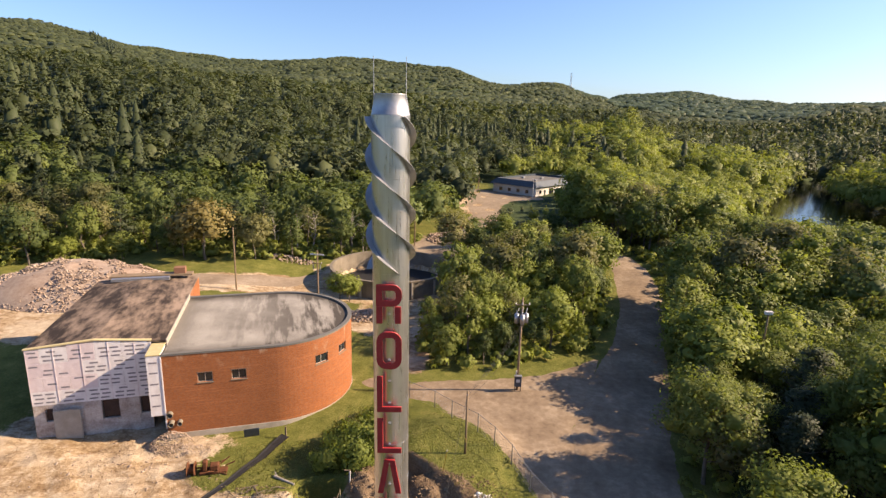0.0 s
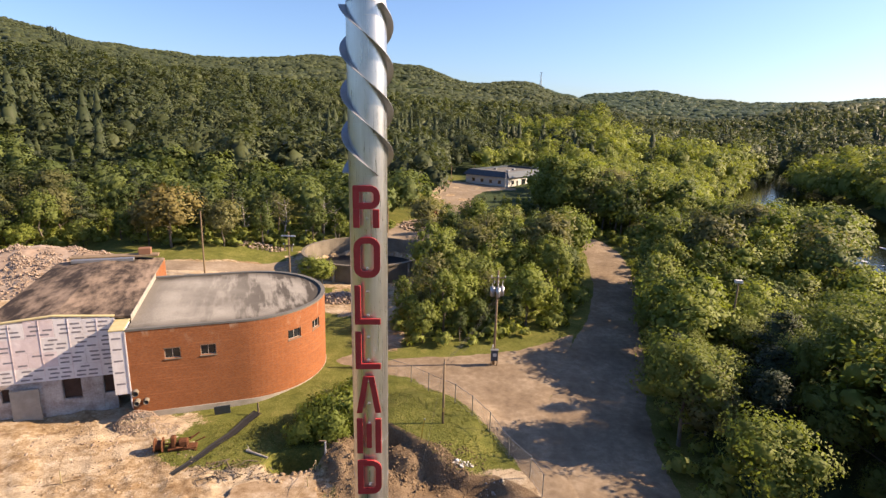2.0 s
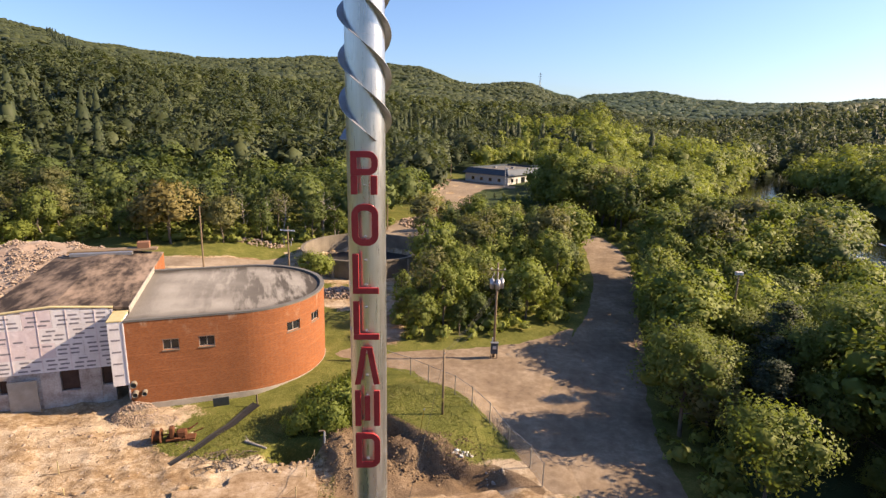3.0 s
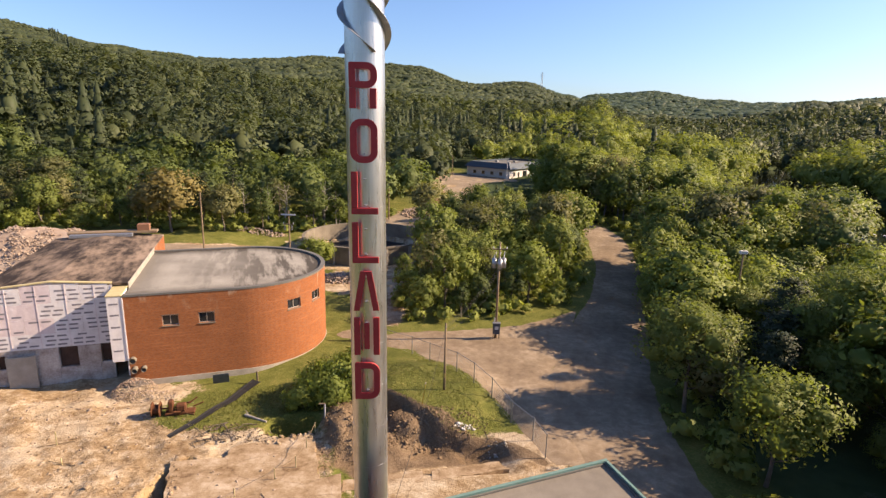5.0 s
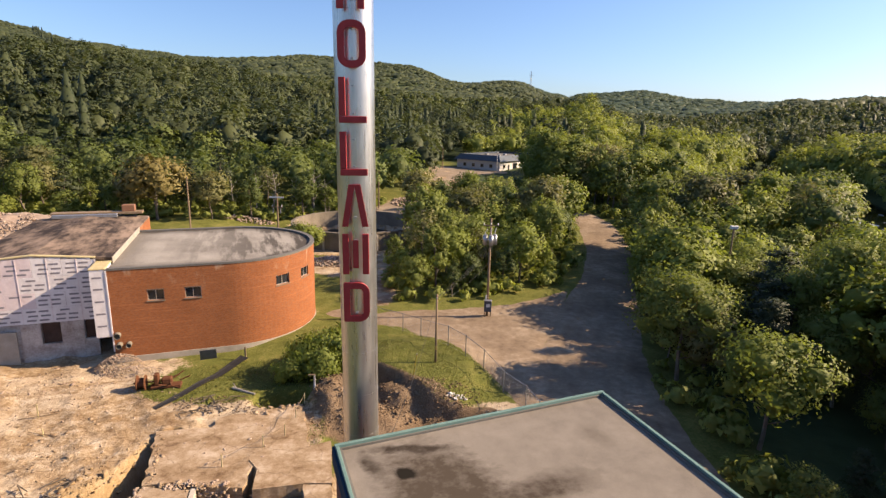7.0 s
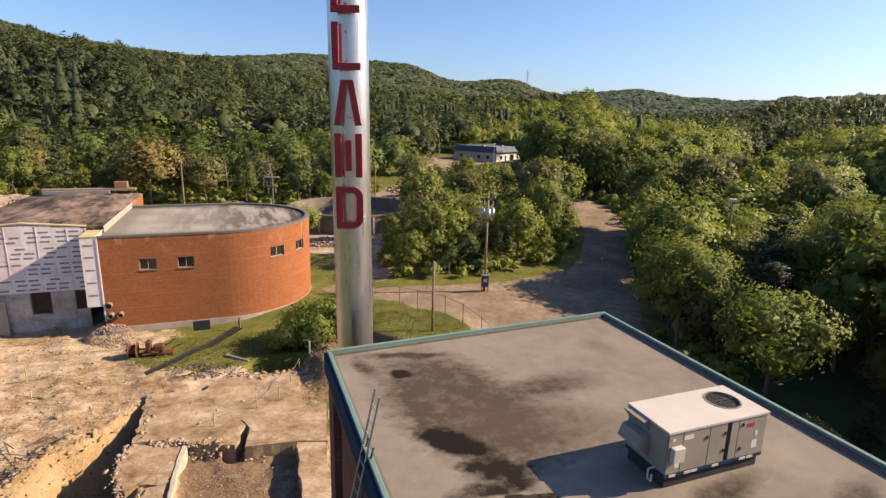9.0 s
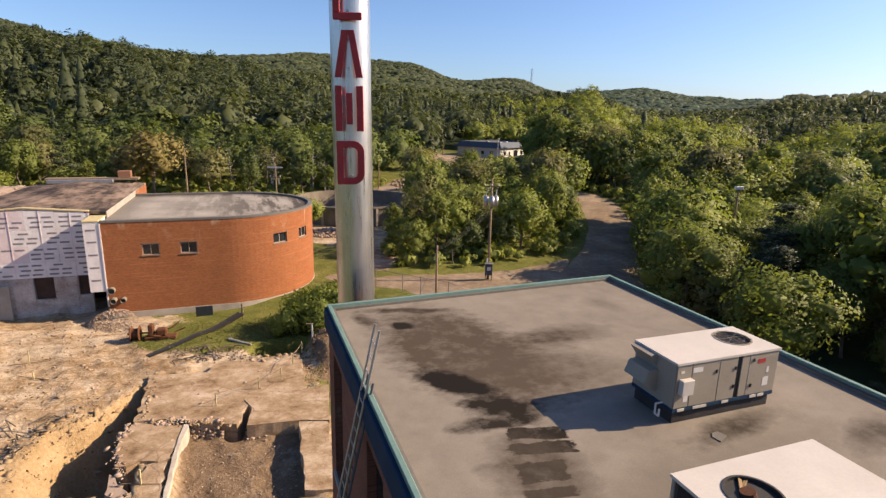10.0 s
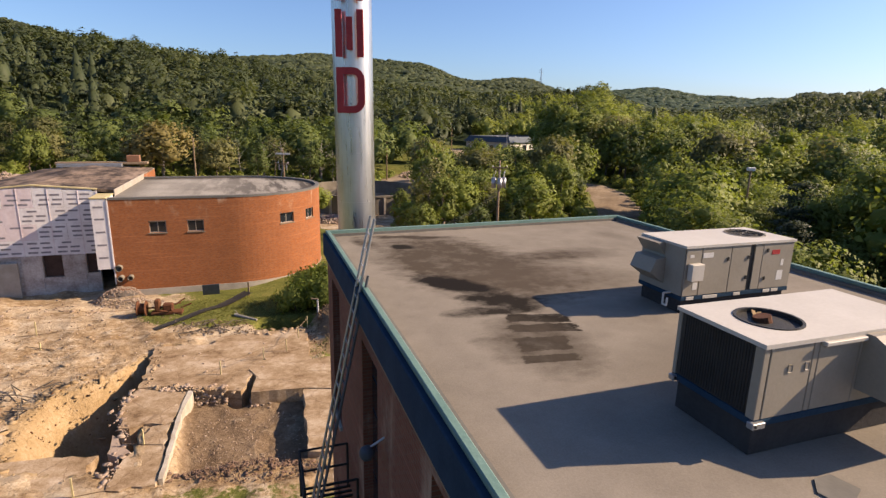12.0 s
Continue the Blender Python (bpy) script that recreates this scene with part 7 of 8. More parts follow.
# thicket between the yard and the tank
THICKET = ([-4, 2, 8, 12, 18, 24, 27], [68, 67, 67, 69, 72, 76, 80])
mid_pts = scatter(1600, -8, 40, 62.0, 120, 3.5, lambda x, y: (x < np.interp(y, *ROAD_LX) - 3.8) & (y > np.interp(x, *THICKET)) & ~blocked(x, y, 1.6) & (x > np.interp(y, [62, 70, 82, 95, 110, 120], [-4, -4.5, -3, 5, 11, 15])), 6)
mid_pts.sort(key=lambda p: p[1])
for x, y in mid_pts[:112]:
    k = rg.choice(len(MIDS), p=[0.20, 0.08, 0.24, 0.12, 0.08, 0.08, 0.0, 0.0, 0.0, 0.06, 0.14])
    plant(MIDS[k][2], x, y, min((5.0 + 7.0 * rg.uniform(0, 1) ** 0.8 + 1.6 * (y > 84)) * (0.62 if x < 2 else 1.0), float(sight_cap(np.array([x]), np.array([y]))[0])), MIDS[k][1], rg, "trees of the thicket", rg.uniform(0.9, 1.15))
# riverside wood beyond
far_r = scatter(12000, 28, 185, 58, 260, 4.7, lambda x, y: right_of_road(x, y, 1.8) & ~blocked(x, y, 1.2) & (np.degrees(np.arctan2(x, y)) < 50), 8)
far_r.sort(key=lambda p: math.hypot(*p))
for x, y in far_r[:118]:
    k = rg.choice(len(MIDS), p=[0.30, 0.14, 0.20, 0.10, 0.04, 0.04, 0.0, 0.0, 0.0, 0.08, 0.10])
    plant(MIDS[k][2], x, y, min(rg.uniform(8.5, 13.0) + 6.0 * float(smooth01((math.hypot(x, y) - 85) / 25)), rg.uniform(0.88, 1.02) * float(sight_cap(np.array([x]), np.array([y]))[0])), MIDS[k][1], rg, "riverside trees", 1.1 if math.hypot(x, y) < 100 else 1.2)
# row leaning over the road's shaded edge
for i in range(10):
    y = 49.0 + 4.4 * i
    k = (0, 2, 9, 10, 0, 3)[i % 6]
    plant(MIDS[k][2], float(np.interp(y, *ROAD_RX)) + rg.uniform(1.4, 2.8), y + rg.uniform(-1, 1), rg.uniform(5.2, 7.0) + (2.5 if y > 62 else 0.0), MIDS[k][1], rg, "trees beside the road", rg.uniform(1.0, 1.25))
# tall stand where the road bends out of sight
for k, x, y, h in ((2, 37, 141, 21), (3, 40, 137.5, 19), (2, 43.5, 135, 20), (0, 47.5, 131, 16), (3, 35, 147, 20), (2, 41, 146, 20), (9, 50, 126, 15), (4, 51, 136, 17), (10, 46, 142, 19), (5, 54, 130, 15)):
    plant(MIDS[k][2], x, y, h, MIDS[k][1], rg, "trees where the road bends", 1.0)
# edge of the wood behind the lot and tank
edge = scatter(1300, -120, 14, 98, 165, 5.0, lambda x, y: ~blocked(x, y, 1.5) & (np.degrees(np.arctan2(x, y)) > -46), 9)
edge.sort(key=lambda p: p[1] - 0.1 * abs(p[0]))
for x, y in edge[:62]:
    k = rg.choice(len(MIDS), p=[0.11, 0.04, 0.08, 0.03, 0.09, 0.12, 0.11, 0.0, 0.0, 0.20, 0.22])
    plant(MIDS[k][2], x, y, rg.uniform(7.0, 13.0) * (1.25 if k in (6, 7) else 1.0), MIDS[k][1], rg, "trees at the edge of the wood", 1.12)
plant(MIDS[8][2], -49.0, 110.5, 14.0, 9, rg, "trees at the edge of the wood", 1.25)
plant(MIDS[8][2], -54.0, 111.5, 10.0, 9, rg, "trees at the edge of the wood", 1.05)
for k, x, y, h in ((0, -58, 113.5, 7.5), (0, -66, 110, 6.5), (1, -76, 107, 6.0)):
    plant(MIDS[k][2], x, y, h, MIDS[k][1], rg, "trees at the edge of the wood", 1.3)


def dead_tree(x, y, H, seed):
    rg = np.random.default_rng(seed)
    t = thing("dead_tree", pose(x, y, h1(x, y), rg.uniform(-4, 4), rg.uniform(-4, 4), rg.uniform(0, 360)), "pale bare dead tree with broken branches", "tree", "dead trees")
    bm = bmesh.new()
    tree_wood(bm, "open", H, H * 0.24, rg, 7, 13)
    part("trunk", bm, MAT["bark_pale"], t)


for i, (x, y, H) in enumerate(((-32, 119.5, 11), (-28.5, 121, 12), (-24, 121, 11), (-20.5, 123, 12.5), (-17.6, 122, 10.5), (-13.5, 125, 11.5), (-37, 120, 10), (9.5, 88, 9.5), (14.5, 94, 9), (56, 108, 12), (60, 113, 11))):
    dead_tree(x, y, H, 300 + i)
for x, y, h in ((-7.4, 45.2, 3.2), (-6.3, 47.6, 3.6), (-8.6, 47.0, 3.0), (-6.0, 50.4, 2.9), (-7.8, 49.6, 2.6), (-5.6, 53.0, 2.3), (-9.8, 45.0, 2.3), (-4.6, 46.4, 2.6)):
    plant(SHRUB, x, y, h * 1.2, 3.0, rg, "shrubs beside the brick wing", 0.95)
for x, y, h in ((-17.6, 92.5, 6.5), (-16.0, 94, 5.5)):
    plant(MIDS[1][2], x, y, h, MIDS[1][1], rg, "shrubs by the tank", 1.2)
for k, H, ob in NEAR + MIDS + [("", 0, SHRUB)]:
    for o in list(ob.children_recursive) + [ob]:
        bpy.data.objects.remove(o)


DOME_V = np.array([(0, 0, 1.0)] + [(0.78 * math.cos(a), 0.78 * math.sin(a), 0.45) for a in np.arange(5) * 1.2566] + [(math.cos(a), math.sin(a), -0.75) for a in np.arange(5) * 1.2566 + 0.63])
DOME_F = np.array([(0, 1 + i, 1 + (i + 1) % 5) for i in range(5)] + [(1 + i, 6 + i, 1 + (i + 1) % 5) for i in range(5)] + [(6 + i, 6 + (i + 1) % 5, 1 + (i + 1) % 5) for i in range(5)])


def woods(name, pts, hs, kinds, nleaf, nlobe, mat, seed, label, far_wide=1.0):
    """A joined far wood: lumpy crowns with a ragged fringe of leaf clumps; single lumps where they are far away."""
    rg = np.random.default_rng(seed)
    pts, hs, kinds = np.asarray(pts), np.asarray(hs), np.asarray(kinds)
    z = height(pts[:, 0], pts[:, 1])
    tone = rg.uniform(0, 1, len(pts))
    V, F, T, S = [], [], [], []      # corners, faces, tones, normals
    count = 0

    def put(P, f, tn, nrm):
        """P: trees x corners x 3, with the same faces f for each."""
        nonlocal count
        n, k = P.shape[:2]
        V.append(P.reshape(-1, 3))
        F.append((f[None] + (np.arange(n) * k)[:, None, None]).reshape(-1, 3) + count)
        T.append(np.repeat(tn, k))
        S.append(nrm.reshape(-1, 3))
        count += n * k

    for kind in ("round", "tall", "conifer", "shrub", "pine"):
        sel = np.flatnonzero(kinds == kind)
        if not len(sel):
            continue
        R = {"round": 0.36, "tall": 0.26, "conifer": 0.19, "shrub": 0.6, "pine": 0.28}[kind]
        if nlobe == 0:
            n = len(sel)
            P = np.repeat(DOME_V[None], n, 0) * rg.uniform(0.68, 1.25, (n, len(DOME_V), 1))
            nd = 0.5 * np.repeat(DOME_V[None], n, 0) + np.array([0, 0, 1.15]) + rg.normal(0, 0.2, (n, 1, 3))
            if kind == "conifer":
                up = (P[..., 2:3] + 1) / 2
                P = np.concatenate([P[..., :2] * np.clip(1.25 - up * 1.15, 0.05, 2), P[..., 2:]], -1)
            P = P * (np.array([R, R, 0.42]) if kind == "conifer" else np.array([R * 1.35, R * 1.35, 0.27]))
            P[..., :2] *= far_wide
            P[..., 2] += 0.55
            put(P * hs[sel][:, None, None] + np.stack([pts[sel, 0], pts[sel, 1], z[sel] - 0.12 * hs[sel]], -1)[:, None, :], DOME_F, tone[sel], nd)
            continue
        for w in range(14):
            s = sel[w::14]
            if not len(s):
                continue
            lobes = None if kind == "conifer" else crown_lobes(kind, 1.0, R, rg, nlobe)
            cv, cf, cn = crown_core(kind, 1.0, R, lobes, rg)
            a = rg.uniform(0, 6.283, len(s))
            c, sn = np.cos(a)[:, None], np.sin(a)[:, None]
            base = np.stack([pts[s, 0], pts[s, 1], z[s] - 0.08 * hs[s]], -1)[:, None, :]
            wide = rg.uniform(0.85, 1.2, (len(s), 1))

            def spin(p):
                return np.stack([(p[None, :, 0] * c - p[None, :, 1] * sn) * wide, (p[None, :, 0] * sn + p[None, :, 1] * c) * wide, np.repeat(p[None, :, 2], len(s), 0)], -1)
            put(spin(cv) * hs[s][:, None, None] + base, cf, tone[s], spin(cn))
            if nleaf:
                p, o = crown_points(kind, 1.0, R, nleaf, rg, lobes)
                q = leaf_tris(p, o, np.full(nleaf, R * (1.45 if kind == "conifer" else 1.95) / math.sqrt(nleaf)), 0.35, rg).reshape(-1, 3)
                put(spin(q) * hs[s][:, None, None] + base, np.arange(len(q)).reshape(-1, 3), tone[s], spin(clump_normals(o, rg, 0.12, 3)))
    me = mesh_from(name, np.concatenate(V), np.concatenate(F), mat, 3)
    soft_normals(me, np.concatenate(S))
    me.attributes.new("tone", "FLOAT", "POINT").data.foreach_set("value", np.concatenate(T).astype(np.float32))
    return tagged(new(name, me), label, "forest", kind="stuff")


def polar_scatter(r0, r1, a0, a1, n, seed, test=None):
    rg = np.random.default_rng(seed)
    r, a = np.sqrt(rg.uniform(r0 * r0, r1 * r1, n)), np.radians(rg.uniform(a0, a1, n))
    x, y = r * np.sin(a), r * np.cos(a)
    ok = ~blocked(x, y, 2.0)
    if test is not None:
        ok &= test(x, y)
    return np.stack([x[ok], y[ok]], 1)


def mixed(pts, seed):
    """Stands of conifers and pines among broadleaf trees."""
    rg = np.random.default_rng(seed)
    n = wobble(pts[:, 0] * 0.06, pts[:, 1] * 0.06) + 0.5 * wobble(pts[:, 0] * 0.02 + 4, pts[:, 1] * 0.02) + rg.normal(0, 0.4, len(pts))
    r, a = np.hypot(pts[:, 0], pts[:, 1]), np.degrees(np.arctan2(pts[:, 0], pts[:, 1]))
    n = n + 0.22 * smooth01((r - 150) / 60) * smooth01((430 - r) / 80) * smooth01((6 - a) / 8)
    n = n - 0.55 * smooth01((r - 420) / 80) * smooth01((30 - a) / 5)
    n = n + 0.6 * smooth01((a - 25) / 6) * smooth01((r - 360) / 80)
    dark = np.where(rg.uniform(0, 1, len(pts)) < np.where(a < -20, 0.85, np.where(a > 20, 0.9, 0.45)), "pine", "conifer")
    return np.where(n > 0.38, dark, np.where(rg.uniform(0, 1, len(pts)) < 0.35, "tall", "round"))


left_over = np.array(mid_pts[112:] + far_r[118:] + edge[62:])


def behind_planted(x, y):
    a = np.degrees(np.arctan2(x, y))
    return ~((x > 28) & (y < 260) & (x < 170) & (a < 50) & (right_of_road(x, y, 0) | (y < 200))) & ~((x < 14) & (y < 165) & (x > -110) & (a > -46))


kk = mixed(left_over, 50)
kk = np.where(np.isin(kk, ("conifer", "pine")) & (left_over[:, 0] > 20) & (np.random.default_rng(2).uniform(0, 1, len(kk)) < 0.8), "tall", kk)
hh = np.random.default_rng(1).uniform(10, 16, len(left_over))
caps = np.random.default_rng(6).uniform(0.85, 1.02, len(left_over)) * sight_cap(left_over[:, 0], left_over[:, 1])
hh = np.where((np.degrees(np.arctan2(left_over[:, 0], left_over[:, 1])) > 28.5) & (caps < 20), caps, np.minimum(hh, caps))
# the eastern wood takes a brighter leaf colour to look sunlit
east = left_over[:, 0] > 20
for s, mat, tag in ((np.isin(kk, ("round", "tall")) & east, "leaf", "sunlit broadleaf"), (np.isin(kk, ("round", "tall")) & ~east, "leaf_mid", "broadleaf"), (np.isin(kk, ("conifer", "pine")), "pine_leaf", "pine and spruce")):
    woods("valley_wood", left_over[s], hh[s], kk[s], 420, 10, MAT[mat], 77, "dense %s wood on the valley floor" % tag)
# undergrowth along the edges
under = scatter(5600, -100, 60, 16, 150, 1.7, lambda x, y: ((right_of_road(x, y, -0.1) & ~right_of_road(x, y, 4.0)) | ((x < np.interp(y, *ROAD_LX) - 1.2) & (y > np.interp(x, *THICKET) - 1.6) & (x > -5) & (y < 118) & (x > np.interp(y, [62, 82, 95, 118], [-5, -4, 4, 14]))) | ((x < 0) & (y > 100) & (y < 135)) | ((x > 26) & (x < 60) & (y > 118) & (y < 150))) & ~blocked(x, y, -0.2), 12)
under = np.array(under)
woods("undergrowth", under, np.random.default_rng(4).uniform(1.2, 3.2, len(under)), np.full(len(under), "shrub"), 110, 5, MAT["leaf"], 78, "dense leafy undergrowth at the edge of the trees")
for nm, r0, r1, n, hlo, hhi, leaves, lumps, gap, seed in (("near_wood", 120, 480, 13000, 14, 24, 400, 10, 7.0, 51), ("hillside_wood", 480, 850, 13000, 10, 18, 34, 6, 6.2, 52), ("far_wood", 850, 2600, 26000, 9, 14, 0, 0, 0, 53)):
    pts = polar_scatter(r0, r1, -50, 50, n, seed, behind_planted)
    if gap:
        keep, cells = [], {}
        for i, (x, y) in enumerate(pts):
            c = (int(x // gap), int(y // gap))
            if all((x - u) ** 2 + (y - v) ** 2 > gap * gap for p in (-1, 0, 1) for q in (-1, 0, 1) for u, v in cells.get((c[0] + p, c[1] + q), ())):
                cells.setdefault(c, []).append((x, y))
                keep.append(i)
        pts = pts[keep]
    kinds = mixed(pts, seed)
    if r0 >= 400:
        kinds = np.where(kinds == "pine", "tall", kinds)
    hs = np.random.default_rng(seed + 9).uniform(hlo, hhi, len(pts))
    if r0 < 200:
        hs = hs * np.interp(np.degrees(np.arctan2(pts[:, 0], pts[:, 1])), [-20, 5, 14, 30], [1.0, 0.9, 0.85, 0.95]) * np.interp(np.hypot(pts[:, 0], pts[:, 1]), [120, 170], [0.62, 1.0]) * np.where(pts[:, 0] > 120, 1.15, 1.0)
        hs = np.minimum(hs, sight_cap(pts[:, 0], pts[:, 1]))
    # sunlight here is a brighter leaf colour; other broadleaf gets the darker far_leaf
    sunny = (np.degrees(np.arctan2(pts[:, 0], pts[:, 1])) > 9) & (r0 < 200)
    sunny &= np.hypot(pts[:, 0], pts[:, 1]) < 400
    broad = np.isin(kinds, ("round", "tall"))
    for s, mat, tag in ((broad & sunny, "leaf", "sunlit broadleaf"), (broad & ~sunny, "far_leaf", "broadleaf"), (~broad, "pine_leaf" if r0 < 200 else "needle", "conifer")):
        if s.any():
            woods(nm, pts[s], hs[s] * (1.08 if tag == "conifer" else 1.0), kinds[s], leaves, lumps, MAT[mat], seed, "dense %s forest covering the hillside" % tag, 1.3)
# the last ridge, with distance haze put into its leaf colour
last = polar_scatter(2600, 4500, 10, 48, 9000, 59)
woods("ridge_wood", last, np.random.default_rng(60).uniform(16, 30, len(last)), mixed(last, 59), 0, 0, MAT["ridge_leaf"], 63, "forest on the last distant ridge, haze in its bluish green colour", 1.8)
# dark spruces along a cutting up the far hill
cut_rg = np.random.default_rng(61)
q = cut_rg.uniform(0, 1, 150)
cut = np.stack([-655 - 520 * q, 1150 + 780 * q], 1) + cut_rg.normal(0, 7, (150, 2))
woods("spruce_row", cut, cut_rg.uniform(17, 24, 150), np.full(150, "conifer"), 30, 5, MAT["needle"], 62, "dark spruces along a cutting on the far hill")
back = polar_scatter(70, 320, 60, 300, 700, 57, lambda x, y: y < 90)
woods("wood_behind", back, np.random.default_rng(3).uniform(9, 14, len(back)), mixed(back, 3), 16, 4, MAT["far_leaf"], 58, "broadleaf forest closing the valley behind the mill")


# ---- the dug-up lot ----
from mathutils.geometry import tessellate_polygon


def jagged(poly, step, amount, seed):
    """A broken outline: the polygon with wandering edge points."""
    rg = random.Random(seed)
    out = []
    k = len(poly)
    for i in range(k):
        (ax, ay), (bx, by) = poly[i], poly[(i + 1) % k]
        n = max(1, int(math.dist((ax, ay), (bx, by)) / step))
        for j in range(n):
            s = j / n
            w = amount if j else amount * 0.4
            out.append((ax + (bx - ax) * s + rg.uniform(-w, w), ay + (by - ay) * s + rg.uniform(-w, w)))
    return out


def ccw(poly):
    a = sum(p[0] * q[1] - q[0] * p[1] for p, q in zip(poly, poly[1:] + poly[:1]))
    return poly if a > 0 else poly[::-1]


def slab(poly, top, thick, mat, label, seed, rough=0.14, step=0.45):
    bm = bmesh.new()
    out = ccw(jagged(ccw(poly), step, rough, seed))
    lo = [bm.verts.new((x, y, top - thick)) for x, y in out]
    md = [bm.verts.new((x, y, top - 0.05)) for x, y in out]
    hi = [bm.verts.new((x, y, top)) for x, y in out]
    k = len(out)
    for a, b in ((lo, md), (md, hi)):
        for i in range(k):
            j = (i + 1) % k
            bm.faces.new((a[i], a[j], b[j], b[i]))
    for a, b, c in tessellate_polygon([[Vector((x, y, 0)) for x, y in out]]):
        f = bm.faces.new((hi[a], hi[b], hi[c]))
        if f.normal.z < 0 or (f.normal_update() or f.normal.z < 0):
            f.normal_flip()
    ob = obj("foundation_slab", bm, MAT[mat])
    return tagged(ob, label, "concrete slab", "broken foundation slabs")


slab([(-18.05, 36.9), (-17.03, 33.66), (-16.2, 30.7), (-14.5, 31.0), (-12.8, 30.5), (-9.95, 30.25), (-9.95, 32.4), (-7.3, 34.1), (-6.6, 34.5), (-8.1, 40.6), (-9.8, 40.1), (-14, 38.7), (-14.2, 37.3)], -0.25, 4.9, "slab", "broad dusty concrete floor slab with broken edges", 1)
slab([(-9.55, 32.1), (-10.3, 33.1), (-5.1, 35.2), (-4.4, 30.5), (-6.3, 30.5), (-9.3, 30.0)], -0.19, 1.8, "slab", "smooth pale concrete apron with clean edges", 2, 0.03)
slab([(-16.2, 30.62), (-13.2, 30.35), (-12.8, 28.5), (-12.6, 26.95), (-13.6, 26.75), (-15.2, 26.3), (-15.4, 27.1), (-16.4, 29.3)], -0.30, 4.9, "slab", "broken concrete floor beside the pit", 3, 0.2)
slab([(-12.65, 26.85), (-11.2, 21.8), (-13.2, 21.3), (-13.5, 22.8), (-13.4, 24.3), (-13.5, 26.6)], -0.34, 4.9, "slab", "narrow broken concrete floor beside the pit", 4, 0.15)
slab([(-15.1, 25.8), (-13.65, 24.3), (-13.7, 23.3), (-14.6, 24.1)], -0.36, 4.9, "rubble", "crumbled corner of a foundation wall", 5, 0.2)
slab([(-13.1, 30.3), (-12.8, 30.3), (-12.45, 27.9), (-10.95, 22.0), (-11.15, 21.95), (-12.65, 27.8)], -0.24, 1.2, "cream", "whitewashed foundation kerb", 6, 0.035)
slab([(-6.25, 30.45), (-4.45, 30.4), (-3.2, 24.0), (-4.75, 24.0)], -0.22, 1.8, "slab", "concrete strip along the brick wall", 7, 0.10)
slab([(-30, 24.4), (-24, 23.4), (-17.9, 23.8), (-16.6, 24.0), (-15.0, 24.1), (-14.95, 22.1), (-14.2, 20.8), (-13.4, 21.1), (-12.4, 15), (-30, 13)], -0.42, 4.9, "slab", "dusty concrete floor at the near side of the pit", 8, 0.2)
slab([(-4.9, 34.7), (0.9, 35.75), (1.0, 34.5), (-4.8, 33.5)], -0.42, 1.2, "slab", "length of low foundation wall", 9, 0.08)
slab([(1.55, 35.9), (6.85, 36.85), (7.5, 35.9), (1.6, 34.6)], -0.42, 1.2, "slab", "length of low foundation wall", 10, 0.08)

def rocks(name, cx, cy, rx, ry, heap, n, lo, hi, mat, label, seed, spread=1.0, test=None):
    """A heap of broken stones, each its own lump, joined as one."""
    rg = np.random.default_rng(seed)
    r, a = np.sqrt(rg.uniform(0, 1, n)) ** spread, rg.uniform(0, 2 * np.pi, n)
    x, y = cx + rx * r * np.cos(a), cy + ry * r * np.sin(a)
    if test is not None:
        ok = test(x, y)
        x, y, r = x[ok], y[ok], r[ok]
        n = len(x)
    s = lo * (hi / lo) ** (rg.uniform(0, 1, n) ** 1.8)
    z = height(x, y) + heap * np.clip(1 - r * r, 0, 1) * (1 + 0.18 * wobble(x * 1.5, y * 1.5)) + s * 0.15
    bm = bmesh.new()
    if cy > 80 or hi <= 0.16:
        for p in ((1, 0, 0), (0, 1, 0), (-1, 0, 0), (0, -1, 0), (0, 0, 1), (0, 0, -1)):
            bm.verts.new(p)
        bm.verts.ensure_lookup_table()
        for i in range(4):
            bm.faces.new([bm.verts[k] for k in (i, (i + 1) % 4, 4)])
            bm.faces.new([bm.verts[k] for k in ((i + 1) % 4, i, 5)])
        bm.verts.index_update()
    else:
        bmesh.ops.create_icosphere(bm, subdivisions=1, radius=1.0)
    base = np.array([v.co[:] for v in bm.verts])
    tri = np.array([[v.index for v in f.verts] for f in bm.faces])
    bm.free()
    k = len(base)
    P = base[None] * rg.uniform(0.6, 1.3, (n, k, 1)) * rg.uniform(0.4, 1.15, (n, 1, 3)) * np.array([1, 1, 0.7]) * s[:, None, None]
    q = rg.uniform(0, 2 * np.pi, n)
    c, sn = np.cos(q)[:, None], np.sin(q)[:, None]
    P = np.stack([P[..., 0] * c - P[..., 1] * sn, P[..., 0] * sn + P[..., 1] * c, P[..., 2]], -1) + np.stack([x, y, z], -1)[:, None, :]
    F = (tri[None] + (np.arange(n) * k)[:, None, None]).reshape(-1, 3)
    ob = new(name, mesh_from(name, P.reshape(-1, 3), F, MAT[mat], 3))
    return tagged(ob, label, "rubble", kind="stuff")


